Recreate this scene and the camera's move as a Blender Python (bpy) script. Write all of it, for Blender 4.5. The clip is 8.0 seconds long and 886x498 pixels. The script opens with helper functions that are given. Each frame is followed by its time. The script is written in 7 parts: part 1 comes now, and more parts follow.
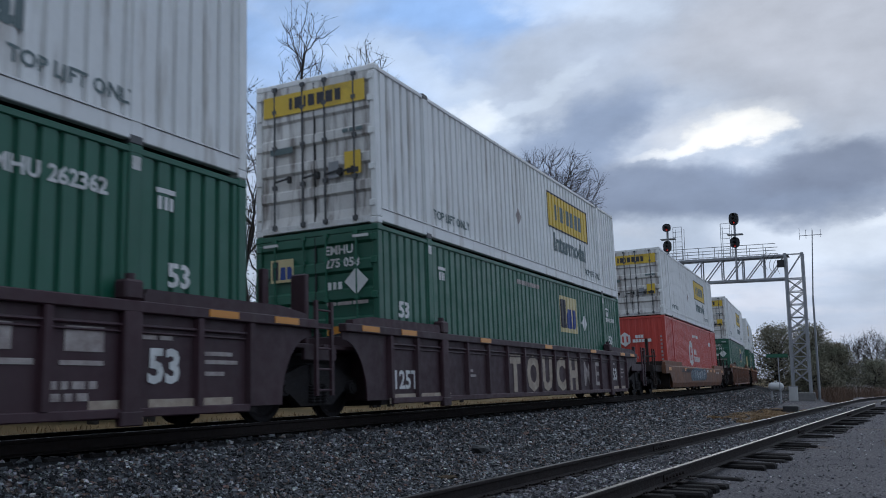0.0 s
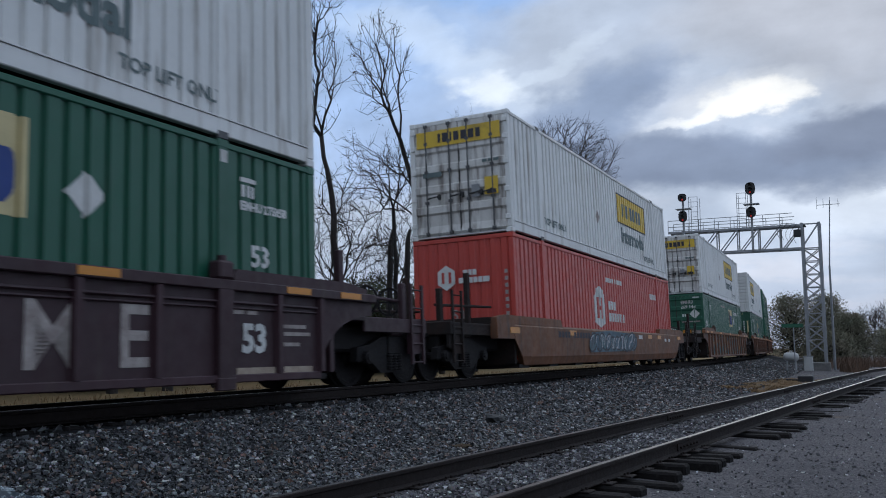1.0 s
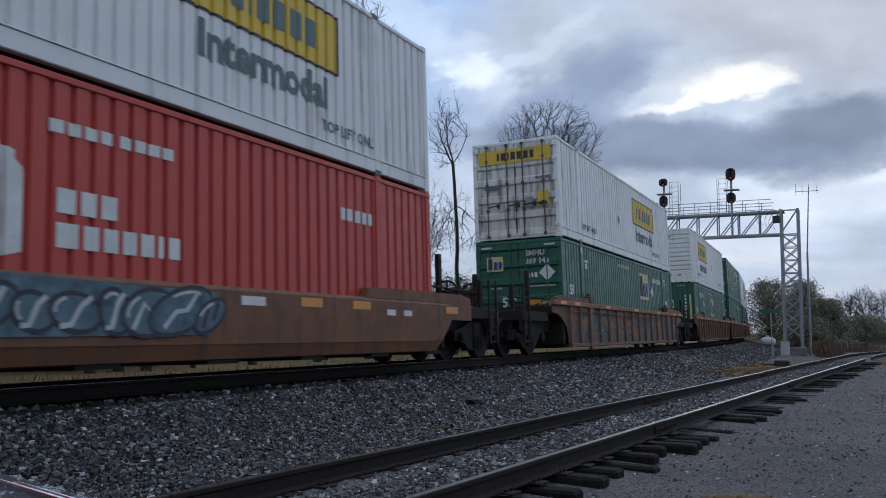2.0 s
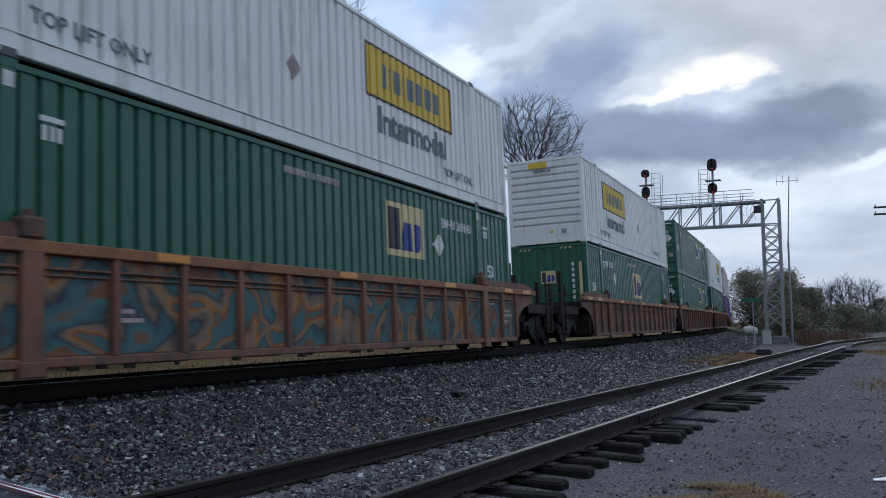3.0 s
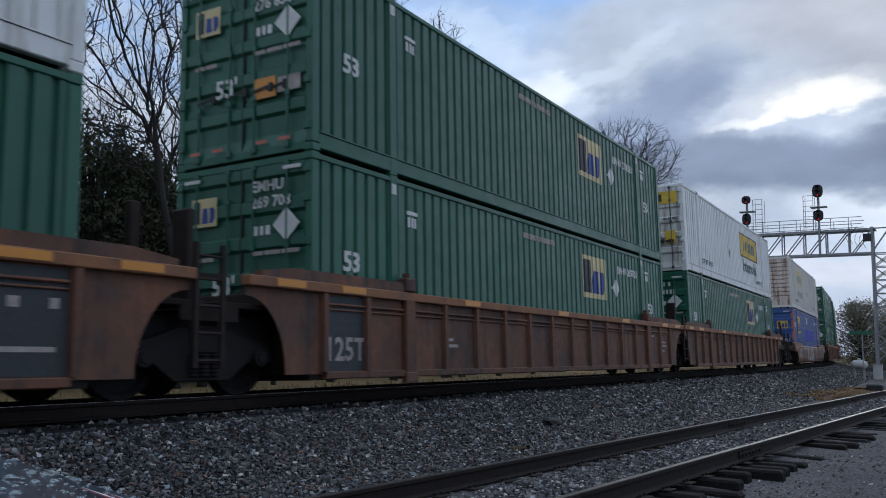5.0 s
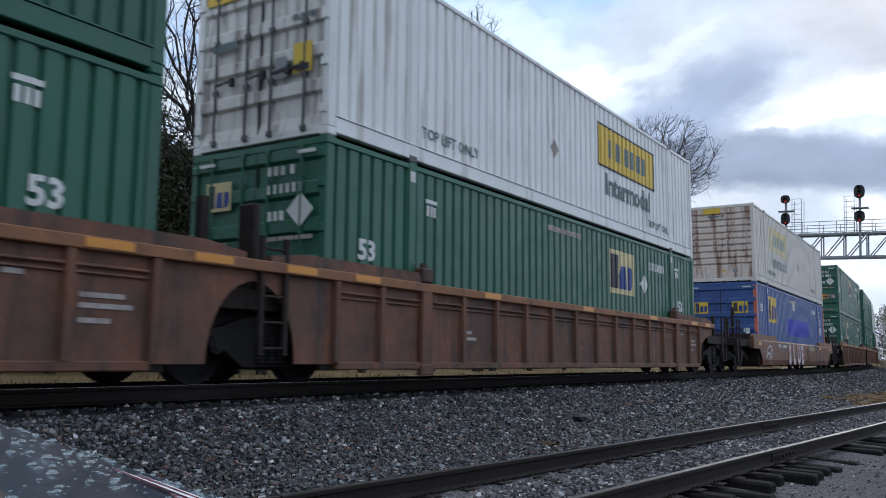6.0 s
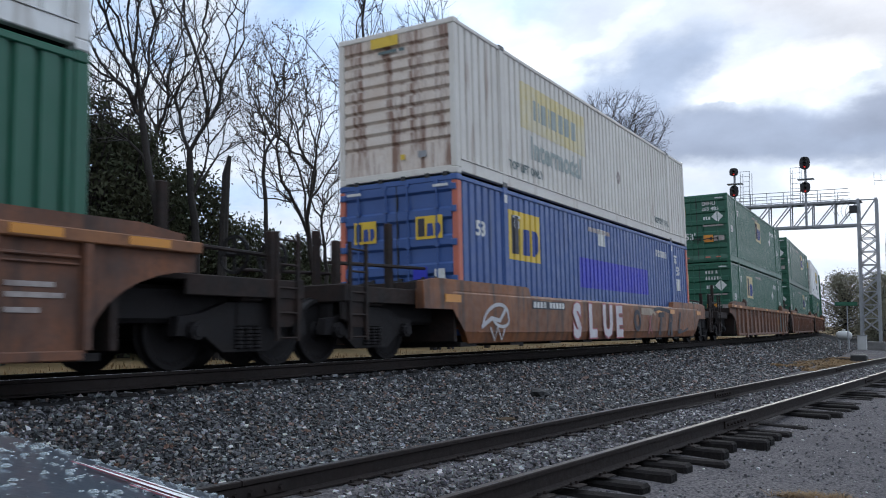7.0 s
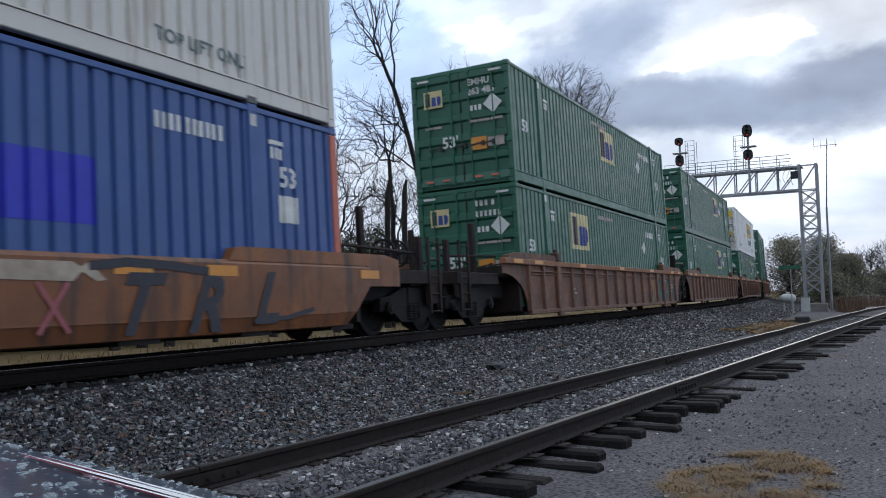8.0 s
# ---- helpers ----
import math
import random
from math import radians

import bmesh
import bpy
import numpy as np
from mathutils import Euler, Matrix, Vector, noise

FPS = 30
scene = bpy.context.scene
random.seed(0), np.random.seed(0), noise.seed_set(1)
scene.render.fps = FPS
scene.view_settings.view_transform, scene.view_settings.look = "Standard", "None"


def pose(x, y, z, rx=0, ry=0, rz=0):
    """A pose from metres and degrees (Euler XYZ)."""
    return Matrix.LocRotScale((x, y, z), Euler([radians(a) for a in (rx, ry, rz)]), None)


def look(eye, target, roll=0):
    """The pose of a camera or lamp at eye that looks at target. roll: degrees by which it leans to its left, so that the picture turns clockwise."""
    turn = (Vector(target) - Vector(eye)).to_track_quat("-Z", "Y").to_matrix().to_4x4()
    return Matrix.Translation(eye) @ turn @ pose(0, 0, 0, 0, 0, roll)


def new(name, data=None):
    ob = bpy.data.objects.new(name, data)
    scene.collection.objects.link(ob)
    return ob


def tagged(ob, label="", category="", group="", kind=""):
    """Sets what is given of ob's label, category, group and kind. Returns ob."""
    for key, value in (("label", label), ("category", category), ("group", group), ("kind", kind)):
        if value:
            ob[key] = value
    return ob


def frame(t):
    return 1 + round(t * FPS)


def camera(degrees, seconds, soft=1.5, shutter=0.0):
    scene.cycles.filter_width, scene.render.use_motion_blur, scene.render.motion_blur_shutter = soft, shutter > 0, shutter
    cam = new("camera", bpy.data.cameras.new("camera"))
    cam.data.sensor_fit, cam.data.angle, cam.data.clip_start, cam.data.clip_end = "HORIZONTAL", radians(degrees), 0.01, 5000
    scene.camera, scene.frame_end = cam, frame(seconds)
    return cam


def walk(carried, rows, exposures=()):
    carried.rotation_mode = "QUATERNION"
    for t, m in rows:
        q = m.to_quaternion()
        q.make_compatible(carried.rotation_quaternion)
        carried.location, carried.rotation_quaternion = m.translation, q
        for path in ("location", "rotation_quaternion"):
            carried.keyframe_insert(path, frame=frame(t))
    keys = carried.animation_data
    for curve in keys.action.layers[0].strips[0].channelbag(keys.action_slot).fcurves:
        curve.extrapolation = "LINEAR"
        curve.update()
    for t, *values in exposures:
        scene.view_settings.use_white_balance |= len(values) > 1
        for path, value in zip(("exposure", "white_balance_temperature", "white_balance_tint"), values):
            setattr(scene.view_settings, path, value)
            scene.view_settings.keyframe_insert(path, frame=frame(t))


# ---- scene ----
# The train's line lies along y; z = 0 is the top of the main line's rails.
cam = camera(54.62, 8.0, soft=1.0, shutter=0.1)
EYE = (0.0, 0.0, 0.62)
AIM = [  # seconds, pitch, roll, yaw
    (0.0, 8.65, 0.14, 25.76), (0.5, 7.59, 0.34, 26.76), (1.0, 6.69, 0.16, 26.72), (1.5, 5.91, -0.21, 26.08),
    (3.0, 5.06, 0.42, 24.40), (3.5, 4.62, 0.44, 24.08), (4.0, 4.91, -0.68, 24.19), (4.5, 6.13, -0.94, 26.86),
    (5.0, 6.74, -0.81, 30.49), (6.5, 6.03, -2.41, 32.81), (7.0, 4.92, -0.61, 29.74), (7.5, 3.97, 1.02, 27.78),
    (8.0, 3.35, 1.50, 26.67)]
walk(cam, [(t, pose(*EYE, 90 + p, r, w + 0.17)) for t, p, r, w in AIM],
     exposures=[(0.0, 0.10, 5950, 8), (3.0, 0.2, 5950, 8), (5.0, 0.18, 5950, 8), (5.6, 0.4, 6000, 8), (6.5, 0.85, 6350, 8), (7.2, 0.77, 6350, 8), (8.0, 0.66, 6300, 8)])

# ---- light ----
SUN_AZ, SUN_EL = 7.5, 17.0  # degrees to the left of y, and above the horizon
sun_way = Vector((-math.sin(radians(SUN_AZ)) * math.cos(radians(SUN_EL)), math.cos(radians(SUN_AZ)) * math.cos(radians(SUN_EL)), math.sin(radians(SUN_EL))))


def build_world():
    w = bpy.data.worlds.new("overcast_dusk")
    scene.world = w
    w.use_nodes = True
    nt = w.node_tree
    nt.nodes.clear()
    N, L = nt.nodes.new, nt.links.new

    def math_node(op, a, b=None, clamp=False):
        n = N("ShaderNodeMath")
        n.operation, n.use_clamp = op, clamp
        for i, v in enumerate((a, b)):
            if v is None:
                continue
            if isinstance(v, (int, float)):
                n.inputs[i].default_value = v
            else:
                L(v, n.inputs[i])
        return n.outputs[0]

    def mix(f, a, b):
        n = N("ShaderNodeMix")
        n.data_type = "RGBA"
        for sock, v in ((n.inputs[0], f), (n.inputs[6], a), (n.inputs[7], b)):
            if isinstance(v, tuple):
                sock.default_value = (*v, 1)
            elif isinstance(v, (int, float)):
                sock.default_value = v
            else:
                L(v, sock)
        return n.outputs[2]

    def ramp(f, lo, hi):
        n = N("ShaderNodeMapRange")
        n.interpolation_type = "SMOOTHSTEP"
        L(f, n.inputs[0])
        n.inputs[1].default_value, n.inputs[2].default_value = lo, hi
        return n.outputs[0]

    tc = N("ShaderNodeTexCoord").outputs["Generated"]
    sep = N("ShaderNodeSeparateXYZ")
    L(tc, sep.inputs[0])
    x, y, z = sep.outputs
    up = math_node("MAXIMUM", z, 0.0)
    depth = math_node("ADD", up, 0.13)
    com = N("ShaderNodeCombineXYZ")
    L(math_node("DIVIDE", x, depth), com.inputs[0])
    L(math_node("DIVIDE", y, depth), com.inputs[1])

    def clouds(scale, off, detail, rough, stretch=1.0):
        mp = N("ShaderNodeMapping")
        L(com.outputs[0], mp.inputs[0])
        mp.inputs["Location"].default_value = off
        mp.inputs["Scale"].default_value = (scale, scale * stretch, scale)
        n = N("ShaderNodeTexNoise")
        L(mp.outputs[0], n.inputs["Vector"])
        n.inputs["Scale"].default_value, n.inputs["Detail"].default_value, n.inputs["Roughness"].default_value = 1.0, detail, rough
        n.inputs["Distortion"].default_value = 0.25
        return n.outputs["Fac"]

    sky = N("ShaderNodeTexSky")
    sky.sky_type, sky.sun_disc = "NISHITA", False
    sky.sun_elevation, sky.sun_rotation = radians(SUN_EL), radians(-SUN_AZ)
    sky.air_density, sky.dust_density = 1.2, 2.0
    clear = N("ShaderNodeVectorMath")
    clear.operation = "SCALE"
    L(sky.outputs[0], clear.inputs[0])
    clear.inputs["Scale"].default_value = 0.06
    # the clouds all round
    thick = clouds(1.15, (3.7, 1.3, 0), 9, 0.56, 0.8)
    wisp = clouds(2.9, (0.4, 7.9, 0), 7, 0.6, 0.7)
    body = math_node("ADD", math_node("MULTIPLY", thick, 0.7), math_node("MULTIPLY", wisp, 0.3))
    blue = mix(0.75, clear.outputs[0], (0.27, 0.43, 0.74))
    grey = mix(ramp(body, 0.5, 0.66), (0.52, 0.56, 0.63), (0.33, 0.37, 0.45))
    colour = mix(ramp(body, 0.38, 0.54), blue, grey)
    colour = mix(ramp(z, 0.42, 0.75), colour, mix(ramp(body, 0.4, 0.6), (0.62, 0.74, 0.95), (0.78, 0.83, 0.92)))
    # the cloud banks ahead, in across = x / y and up = z / y, their edges billowing
    ahead = math_node("MAXIMUM", y, 0.08)
    plain_u, plain_w = math_node("DIVIDE", x, ahead), math_node("DIVIDE", z, ahead)
    field = N("ShaderNodeCombineXYZ")
    L(plain_u, field.inputs[0])
    L(math_node("MULTIPLY", plain_w, 1.7), field.inputs[1])

    def billow(scale, detail, rough, off):
        n = N("ShaderNodeTexNoise")
        mp = N("ShaderNodeMapping")
        L(field.outputs[0], mp.inputs[0])
        mp.inputs["Location"].default_value = off
        L(mp.outputs[0], n.inputs["Vector"])
        n.inputs["Scale"].default_value, n.inputs["Detail"].default_value, n.inputs["Roughness"].default_value = scale, detail, rough
        c = N("ShaderNodeSeparateColor")
        L(n.outputs["Color"], c.inputs[0])
        return [math_node("SUBTRACT", c.outputs[k], 0.5) for k in range(3)]
    big, small = billow(6.0, 3, 0.5, (1.3, 0.4, 0)), billow(19.0, 6, 0.6, (0.2, 3.1, 0))
    across = math_node("ADD", plain_u, math_node("ADD", math_node("MULTIPLY", big[0], 0.15), math_node("MULTIPLY", small[0], 0.07)))
    upward = math_node("ADD", plain_w, math_node("ADD", math_node("MULTIPLY", big[1], 0.07), math_node("MULTIPLY", small[1], 0.035)))
    forward = ramp(y, 0.15, 0.4)

    def bank(u0, w0, ru, rw, full, none, lean=0.0):
        """How far a tilted, ragged oval covers the sky."""
        du = math_node("SUBTRACT", across, u0)
        dw = math_node("DIVIDE", math_node("SUBTRACT", math_node("SUBTRACT", upward, w0), math_node("MULTIPLY", du, lean)), rw)
        du = math_node("DIVIDE", du, ru)
        d = math_node("ADD", math_node("MULTIPLY", du, du), math_node("MULTIPLY", dw, dw))
        return math_node("MULTIPLY", ramp(d, none, full), forward)

    def lay(under, cover, much, tone):
        return mix(math_node("MULTIPLY", cover, much), under, tone)
    # a pale general cover ahead, bluer to the left
    colour = lay(colour, bank(-0.15, 0.25, 0.75, 0.40, 0.4, 1.7), 0.78, (0.51, 0.56, 0.655))
    colour = lay(colour, bank(-0.70, 0.47, 0.30, 0.13, 0.1, 1.8), 0.65, (0.31, 0.46, 0.74))
    colour = lay(colour, bank(-0.45, 0.50, 0.16, 0.05, 0.1, 1.8, -0.2), 0.7, (0.28, 0.46, 0.80))
    colour = lay(colour, bank(-0.60, 0.30, 0.20, 0.08, 0.1, 1.8), 0.55, (0.34, 0.48, 0.75))
    # grey cover high up, warmer to the right
    colour = lay(colour, bank(-0.24, 0.40, 0.20, 0.07, 0.1, 1.9, 0.3), 0.75, (0.46, 0.50, 0.58))
    colour = lay(colour, bank(0.06, 0.39, 0.26, 0.12, 0.2, 1.6), 0.9, (0.50, 0.50, 0.535))
    colour = lay(colour, bank(-0.30, 0.475, 0.10, 0.03, 0.1, 1.9, -0.3), 0.5, (0.72, 0.79, 0.90))
    # bright gaps to the left, along a slanting seam
    colour = lay(colour, bank(-0.50, 0.385, 0.15, 0.030, 0.0, 2.6, -0.55), 0.4, (0.76, 0.82, 0.90))
    colour = lay(colour, bank(-0.345, 0.352, 0.05, 0.014, 0.0, 2.8, 0.7), 0.25, (0.84, 0.90, 0.96))
    colour = lay(colour, bank(-0.425, 0.335, 0.045, 0.018, 0.0, 2.4, -0.2), 0.75, (0.93, 0.95, 0.97))
    # light low down on the right, then the dark bank and its lobes
    colour = lay(colour, bank(0.02, 0.155, 0.16, 0.040, 0.2, 1.6), 0.85, (0.76, 0.79, 0.85))
    colour = lay(colour, bank(-0.31, 0.285, 0.10, 0.050, 0.2, 1.7, 0.5), 0.85, (0.255, 0.31, 0.43))
    colour = lay(colour, bank(-0.20, 0.218, 0.27, 0.040, 0.3, 1.5, -0.10), 0.92, (0.235, 0.275, 0.37))
    colour = lay(colour, bank(-0.015, 0.238, 0.085, 0.034, 0.3, 1.5), 0.92, (0.225, 0.255, 0.335))
    colour = lay(colour, bank(0.16, 0.25, 0.12, 0.03, 0.2, 1.7), 0.7, (0.34, 0.37, 0.45))
    # the bright rift over the dark bank
    colour = lay(colour, bank(-0.130, 0.290, 0.062, 0.018, 0.0, 2.4, 0.15), 0.55, (0.80, 0.79, 0.79))
    colour = lay(colour, bank(-0.155, 0.272, 0.062, 0.0070, 0.0, 2.4, 0.10), 0.8, (0.99, 0.96, 0.93))
    colour = lay(colour, bank(-0.115, 0.284, 0.036, 0.015, 0.0, 2.2), 0.97, (1.02, 0.97, 0.90))
    colour = lay(colour, bank(0.05, 0.178, 0.05, 0.010, 0.1, 1.9, 0.3), 0.7, (0.90, 0.92, 0.95))
    colour = mix(math_node("MULTIPLY", ramp(z, 0.13, 0.0), 0.6), colour, (0.50, 0.52, 0.60))
    # soft mottling of the cloud
    mottle = N("ShaderNodeVectorMath")
    mottle.operation = "SCALE"
    L(colour, mottle.inputs[0])
    L(math_node("ADD", 1.0, math_node("MULTIPLY", math_node("ADD", math_node("MULTIPLY", small[2], 0.5), big[2]), math_node("MULTIPLY", forward, 0.60))), mottle.inputs["Scale"])
    colour = mottle.outputs[0]
    bg = N("ShaderNodeBackground")
    L(colour, bg.inputs[0])
    bg.inputs[1].default_value = 1.0
    out = N("ShaderNodeOutputWorld")
    L(bg.outputs[0], out.inputs[0])


build_world()
lamp = bpy.data.lights.new("veiled_sun", "SUN")
lamp.energy, lamp.angle, lamp.color = 0.35, radians(30), (1.0, 0.93, 0.85)
sun = new("veiled_sun", lamp)
sun.matrix_world = look(sun_way * 300, (0, 0, 0))


# ---- materials ----
def surface(name, base, rough=0.6, metal=0.0, second=None, scale=3.0, amount=0.5, grime=None, grime_at=0.6, grime_scale=1.2,
            streaks=False, bump=0.0, bump_scale=60.0, vary=0.0, coat=0.0, spec=0.5):
    """A painted, bare or earthen surface: two colours by noise, grime above a threshold, fine relief, a shift from piece to piece."""
    m = bpy.data.materials.new(name)
    m.use_nodes = True
    nt = m.node_tree
    N, L = nt.nodes.new, nt.links.new
    b = nt.nodes["Principled BSDF"]
    tc = N("ShaderNodeTexCoord").outputs["Object"]

    def noise_at(s, detail=5, vec=None):
        n = N("ShaderNodeTexNoise")
        L(vec or tc, n.inputs["Vector"])
        n.inputs["Scale"].default_value, n.inputs["Detail"].default_value, n.inputs["Roughness"].default_value = s, detail, 0.6
        return n.outputs["Fac"]

    def span(f, lo, hi, top=1.0):
        n = N("ShaderNodeMapRange")
        L(f, n.inputs[0])
        n.inputs[1].default_value, n.inputs[2].default_value, n.inputs[4].default_value = lo, hi, top
        return n.outputs[0]

    def blend(f, a, c):
        n = N("ShaderNodeMix")
        n.data_type = "RGBA"
        L(f, n.inputs[0])
        for sock, v in ((n.inputs[6], a), (n.inputs[7], c)):
            if isinstance(v, tuple):
                sock.default_value = (*v, 1)
            else:
                L(v, sock)
        return n.outputs[2]

    second = second or tuple(c * 0.7 for c in base)
    col = blend(span(noise_at(scale), 0.35, 0.65, amount), base, second)
    col = blend(span(noise_at(scale * 14, 3), 0.4, 0.75, amount * 0.6), col, second)
    if grime:
        vec = None
        if streaks:
            mp = N("ShaderNodeMapping")
            L(tc, mp.inputs[0])
            mp.inputs["Scale"].default_value = (3.0, 3.0, 0.35)
            vec = mp.outputs[0]
        col = blend(span(noise_at(grime_scale, 8, vec), grime_at, grime_at + 0.16, 0.85), col, grime)
    if vary:
        info = N("ShaderNodeObjectInfo")
        hsv = N("ShaderNodeHueSaturation")
        L(span(info.outputs["Random"], 0, 1, 1.0), hsv.inputs["Value"])
        hsv.inputs["Value"].default_value = 1
        rng = N("ShaderNodeMapRange")
        L(info.outputs["Random"], rng.inputs[0])
        rng.inputs[3].default_value, rng.inputs[4].default_value = 1 - vary, 1 + vary
        L(rng.outputs[0], hsv.inputs["Value"])
        L(col, hsv.inputs["Color"])
        col = hsv.outputs[0]
    L(col, b.inputs["Base Color"])
    b.inputs["Metallic"].default_value, b.inputs["Specular IOR Level"].default_value = metal, spec
    L(span(noise_at(scale * 5, 3), 0.3, 0.7, 1.0), b.inputs["Roughness"])
    r = N("ShaderNodeMapRange")
    L(noise_at(scale * 5, 3), r.inputs[0])
    r.inputs[1].default_value, r.inputs[2].default_value = 0.3, 0.7
    r.inputs[3].default_value, r.inputs[4].default_value = max(0.03, rough - 0.1), min(1, rough + 0.12)
    L(r.outputs[0], b.inputs["Roughness"])
    if bump:
        bp = N("ShaderNodeBump")
        bp.inputs["Strength"].default_value, bp.inputs["Distance"].default_value = bump, 0.02
        L(noise_at(bump_scale, 6), bp.inputs["Height"])
        L(bp.outputs[0], b.inputs["Normal"])
    if coat:
        b.inputs["Coat Weight"].default_value = coat
    return m


def stones_of(name, tones, rough=0.75):
    """Loose stones: each takes one of several tones."""
    m = bpy.data.materials.new(name)
    m.use_nodes = True
    nt = m.node_tree
    N, L = nt.nodes.new, nt.links.new
    b = nt.nodes["Principled BSDF"]
    geo = N("ShaderNodeNewGeometry")
    r = N("ShaderNodeValToRGB")
    L(geo.outputs["Random Per Island"], r.inputs[0])
    cr = r.color_ramp
    cr.interpolation = "CONSTANT"
    while len(cr.elements) < len(tones):
        cr.elements.new(0.5)
    for e, (at, c) in zip(cr.elements, tones):
        e.position, e.color = at, (*c, 1)
    n = N("ShaderNodeTexNoise")
    L(N("ShaderNodeTexCoord").outputs["Object"], n.inputs["Vector"])
    n.inputs["Scale"].default_value = 45
    mx = N("ShaderNodeMix")
    mx.data_type, mx.blend_type = "RGBA", "MULTIPLY"
    mx.inputs[0].default_value = 0.6
    L(r.outputs[0], mx.inputs[6])
    L(n.outputs["Color"], mx.inputs[7])
    L(mx.outputs[2], b.inputs["Base Color"])
    b.inputs["Roughness"].default_value = rough
    return m


def banded_spray(name):
    """Old spray paint in flowing bands of teal, tan, slate and orange, worn through to brown."""
    m = bpy.data.materials.new(name)
    m.use_nodes = True
    nt = m.node_tree
    N, L = nt.nodes.new, nt.links.new
    b = nt.nodes["Principled BSDF"]
    tc = N("ShaderNodeTexCoord").outputs["Object"]

    def noise_at(s, detail, distortion=0.0):
        n = N("ShaderNodeTexNoise")
        L(tc, n.inputs["Vector"])
        n.inputs["Scale"].default_value, n.inputs["Detail"].default_value, n.inputs["Distortion"].default_value = s, detail, distortion
        return n.outputs["Fac"]
    r = N("ShaderNodeValToRGB")
    L(noise_at(0.85, 1.5, 1.6), r.inputs[0])
    cr = r.color_ramp
    tones = ((0.0, (0.14, 0.062, 0.03)), (0.36, (0.15, 0.07, 0.035)), (0.40, (0.055, 0.13, 0.135)), (0.47, (0.035, 0.085, 0.095)), (0.485, (0.03, 0.035, 0.045)), (0.52, (0.16, 0.11, 0.075)),
             (0.57, (0.19, 0.13, 0.09)), (0.585, (0.30, 0.135, 0.03)), (0.63, (0.16, 0.065, 0.025)), (0.66, (0.05, 0.115, 0.12)))
    while len(cr.elements) < len(tones):
        cr.elements.new(0.5)
    for e, (at, c) in zip(cr.elements, tones):
        e.position, e.color = at, (*c, 1)
    col = r.outputs[0]
    for s, lo, hi, much, tone in ((3.0, 0.56, 0.70, 0.7, (0.045, 0.026, 0.018)), (22.0, 0.52, 0.75, 0.6, (0.07, 0.045, 0.035))):
        f = N("ShaderNodeMapRange")
        L(noise_at(s, 6), f.inputs[0])
        f.inputs[1].default_value, f.inputs[2].default_value, f.inputs[4].default_value = lo, hi, much
        mx = N("ShaderNodeMix")
        mx.data_type = "RGBA"
        L(f.outputs[0], mx.inputs[0])
        L(col, mx.inputs[6])
        mx.inputs[7].default_value = (*tone, 1)
        col = mx.outputs[2]
    L(col, b.inputs["Base Color"])
    b.inputs["Roughness"].default_value, b.inputs["Specular IOR Level"].default_value = 0.7, 0.3
    return m


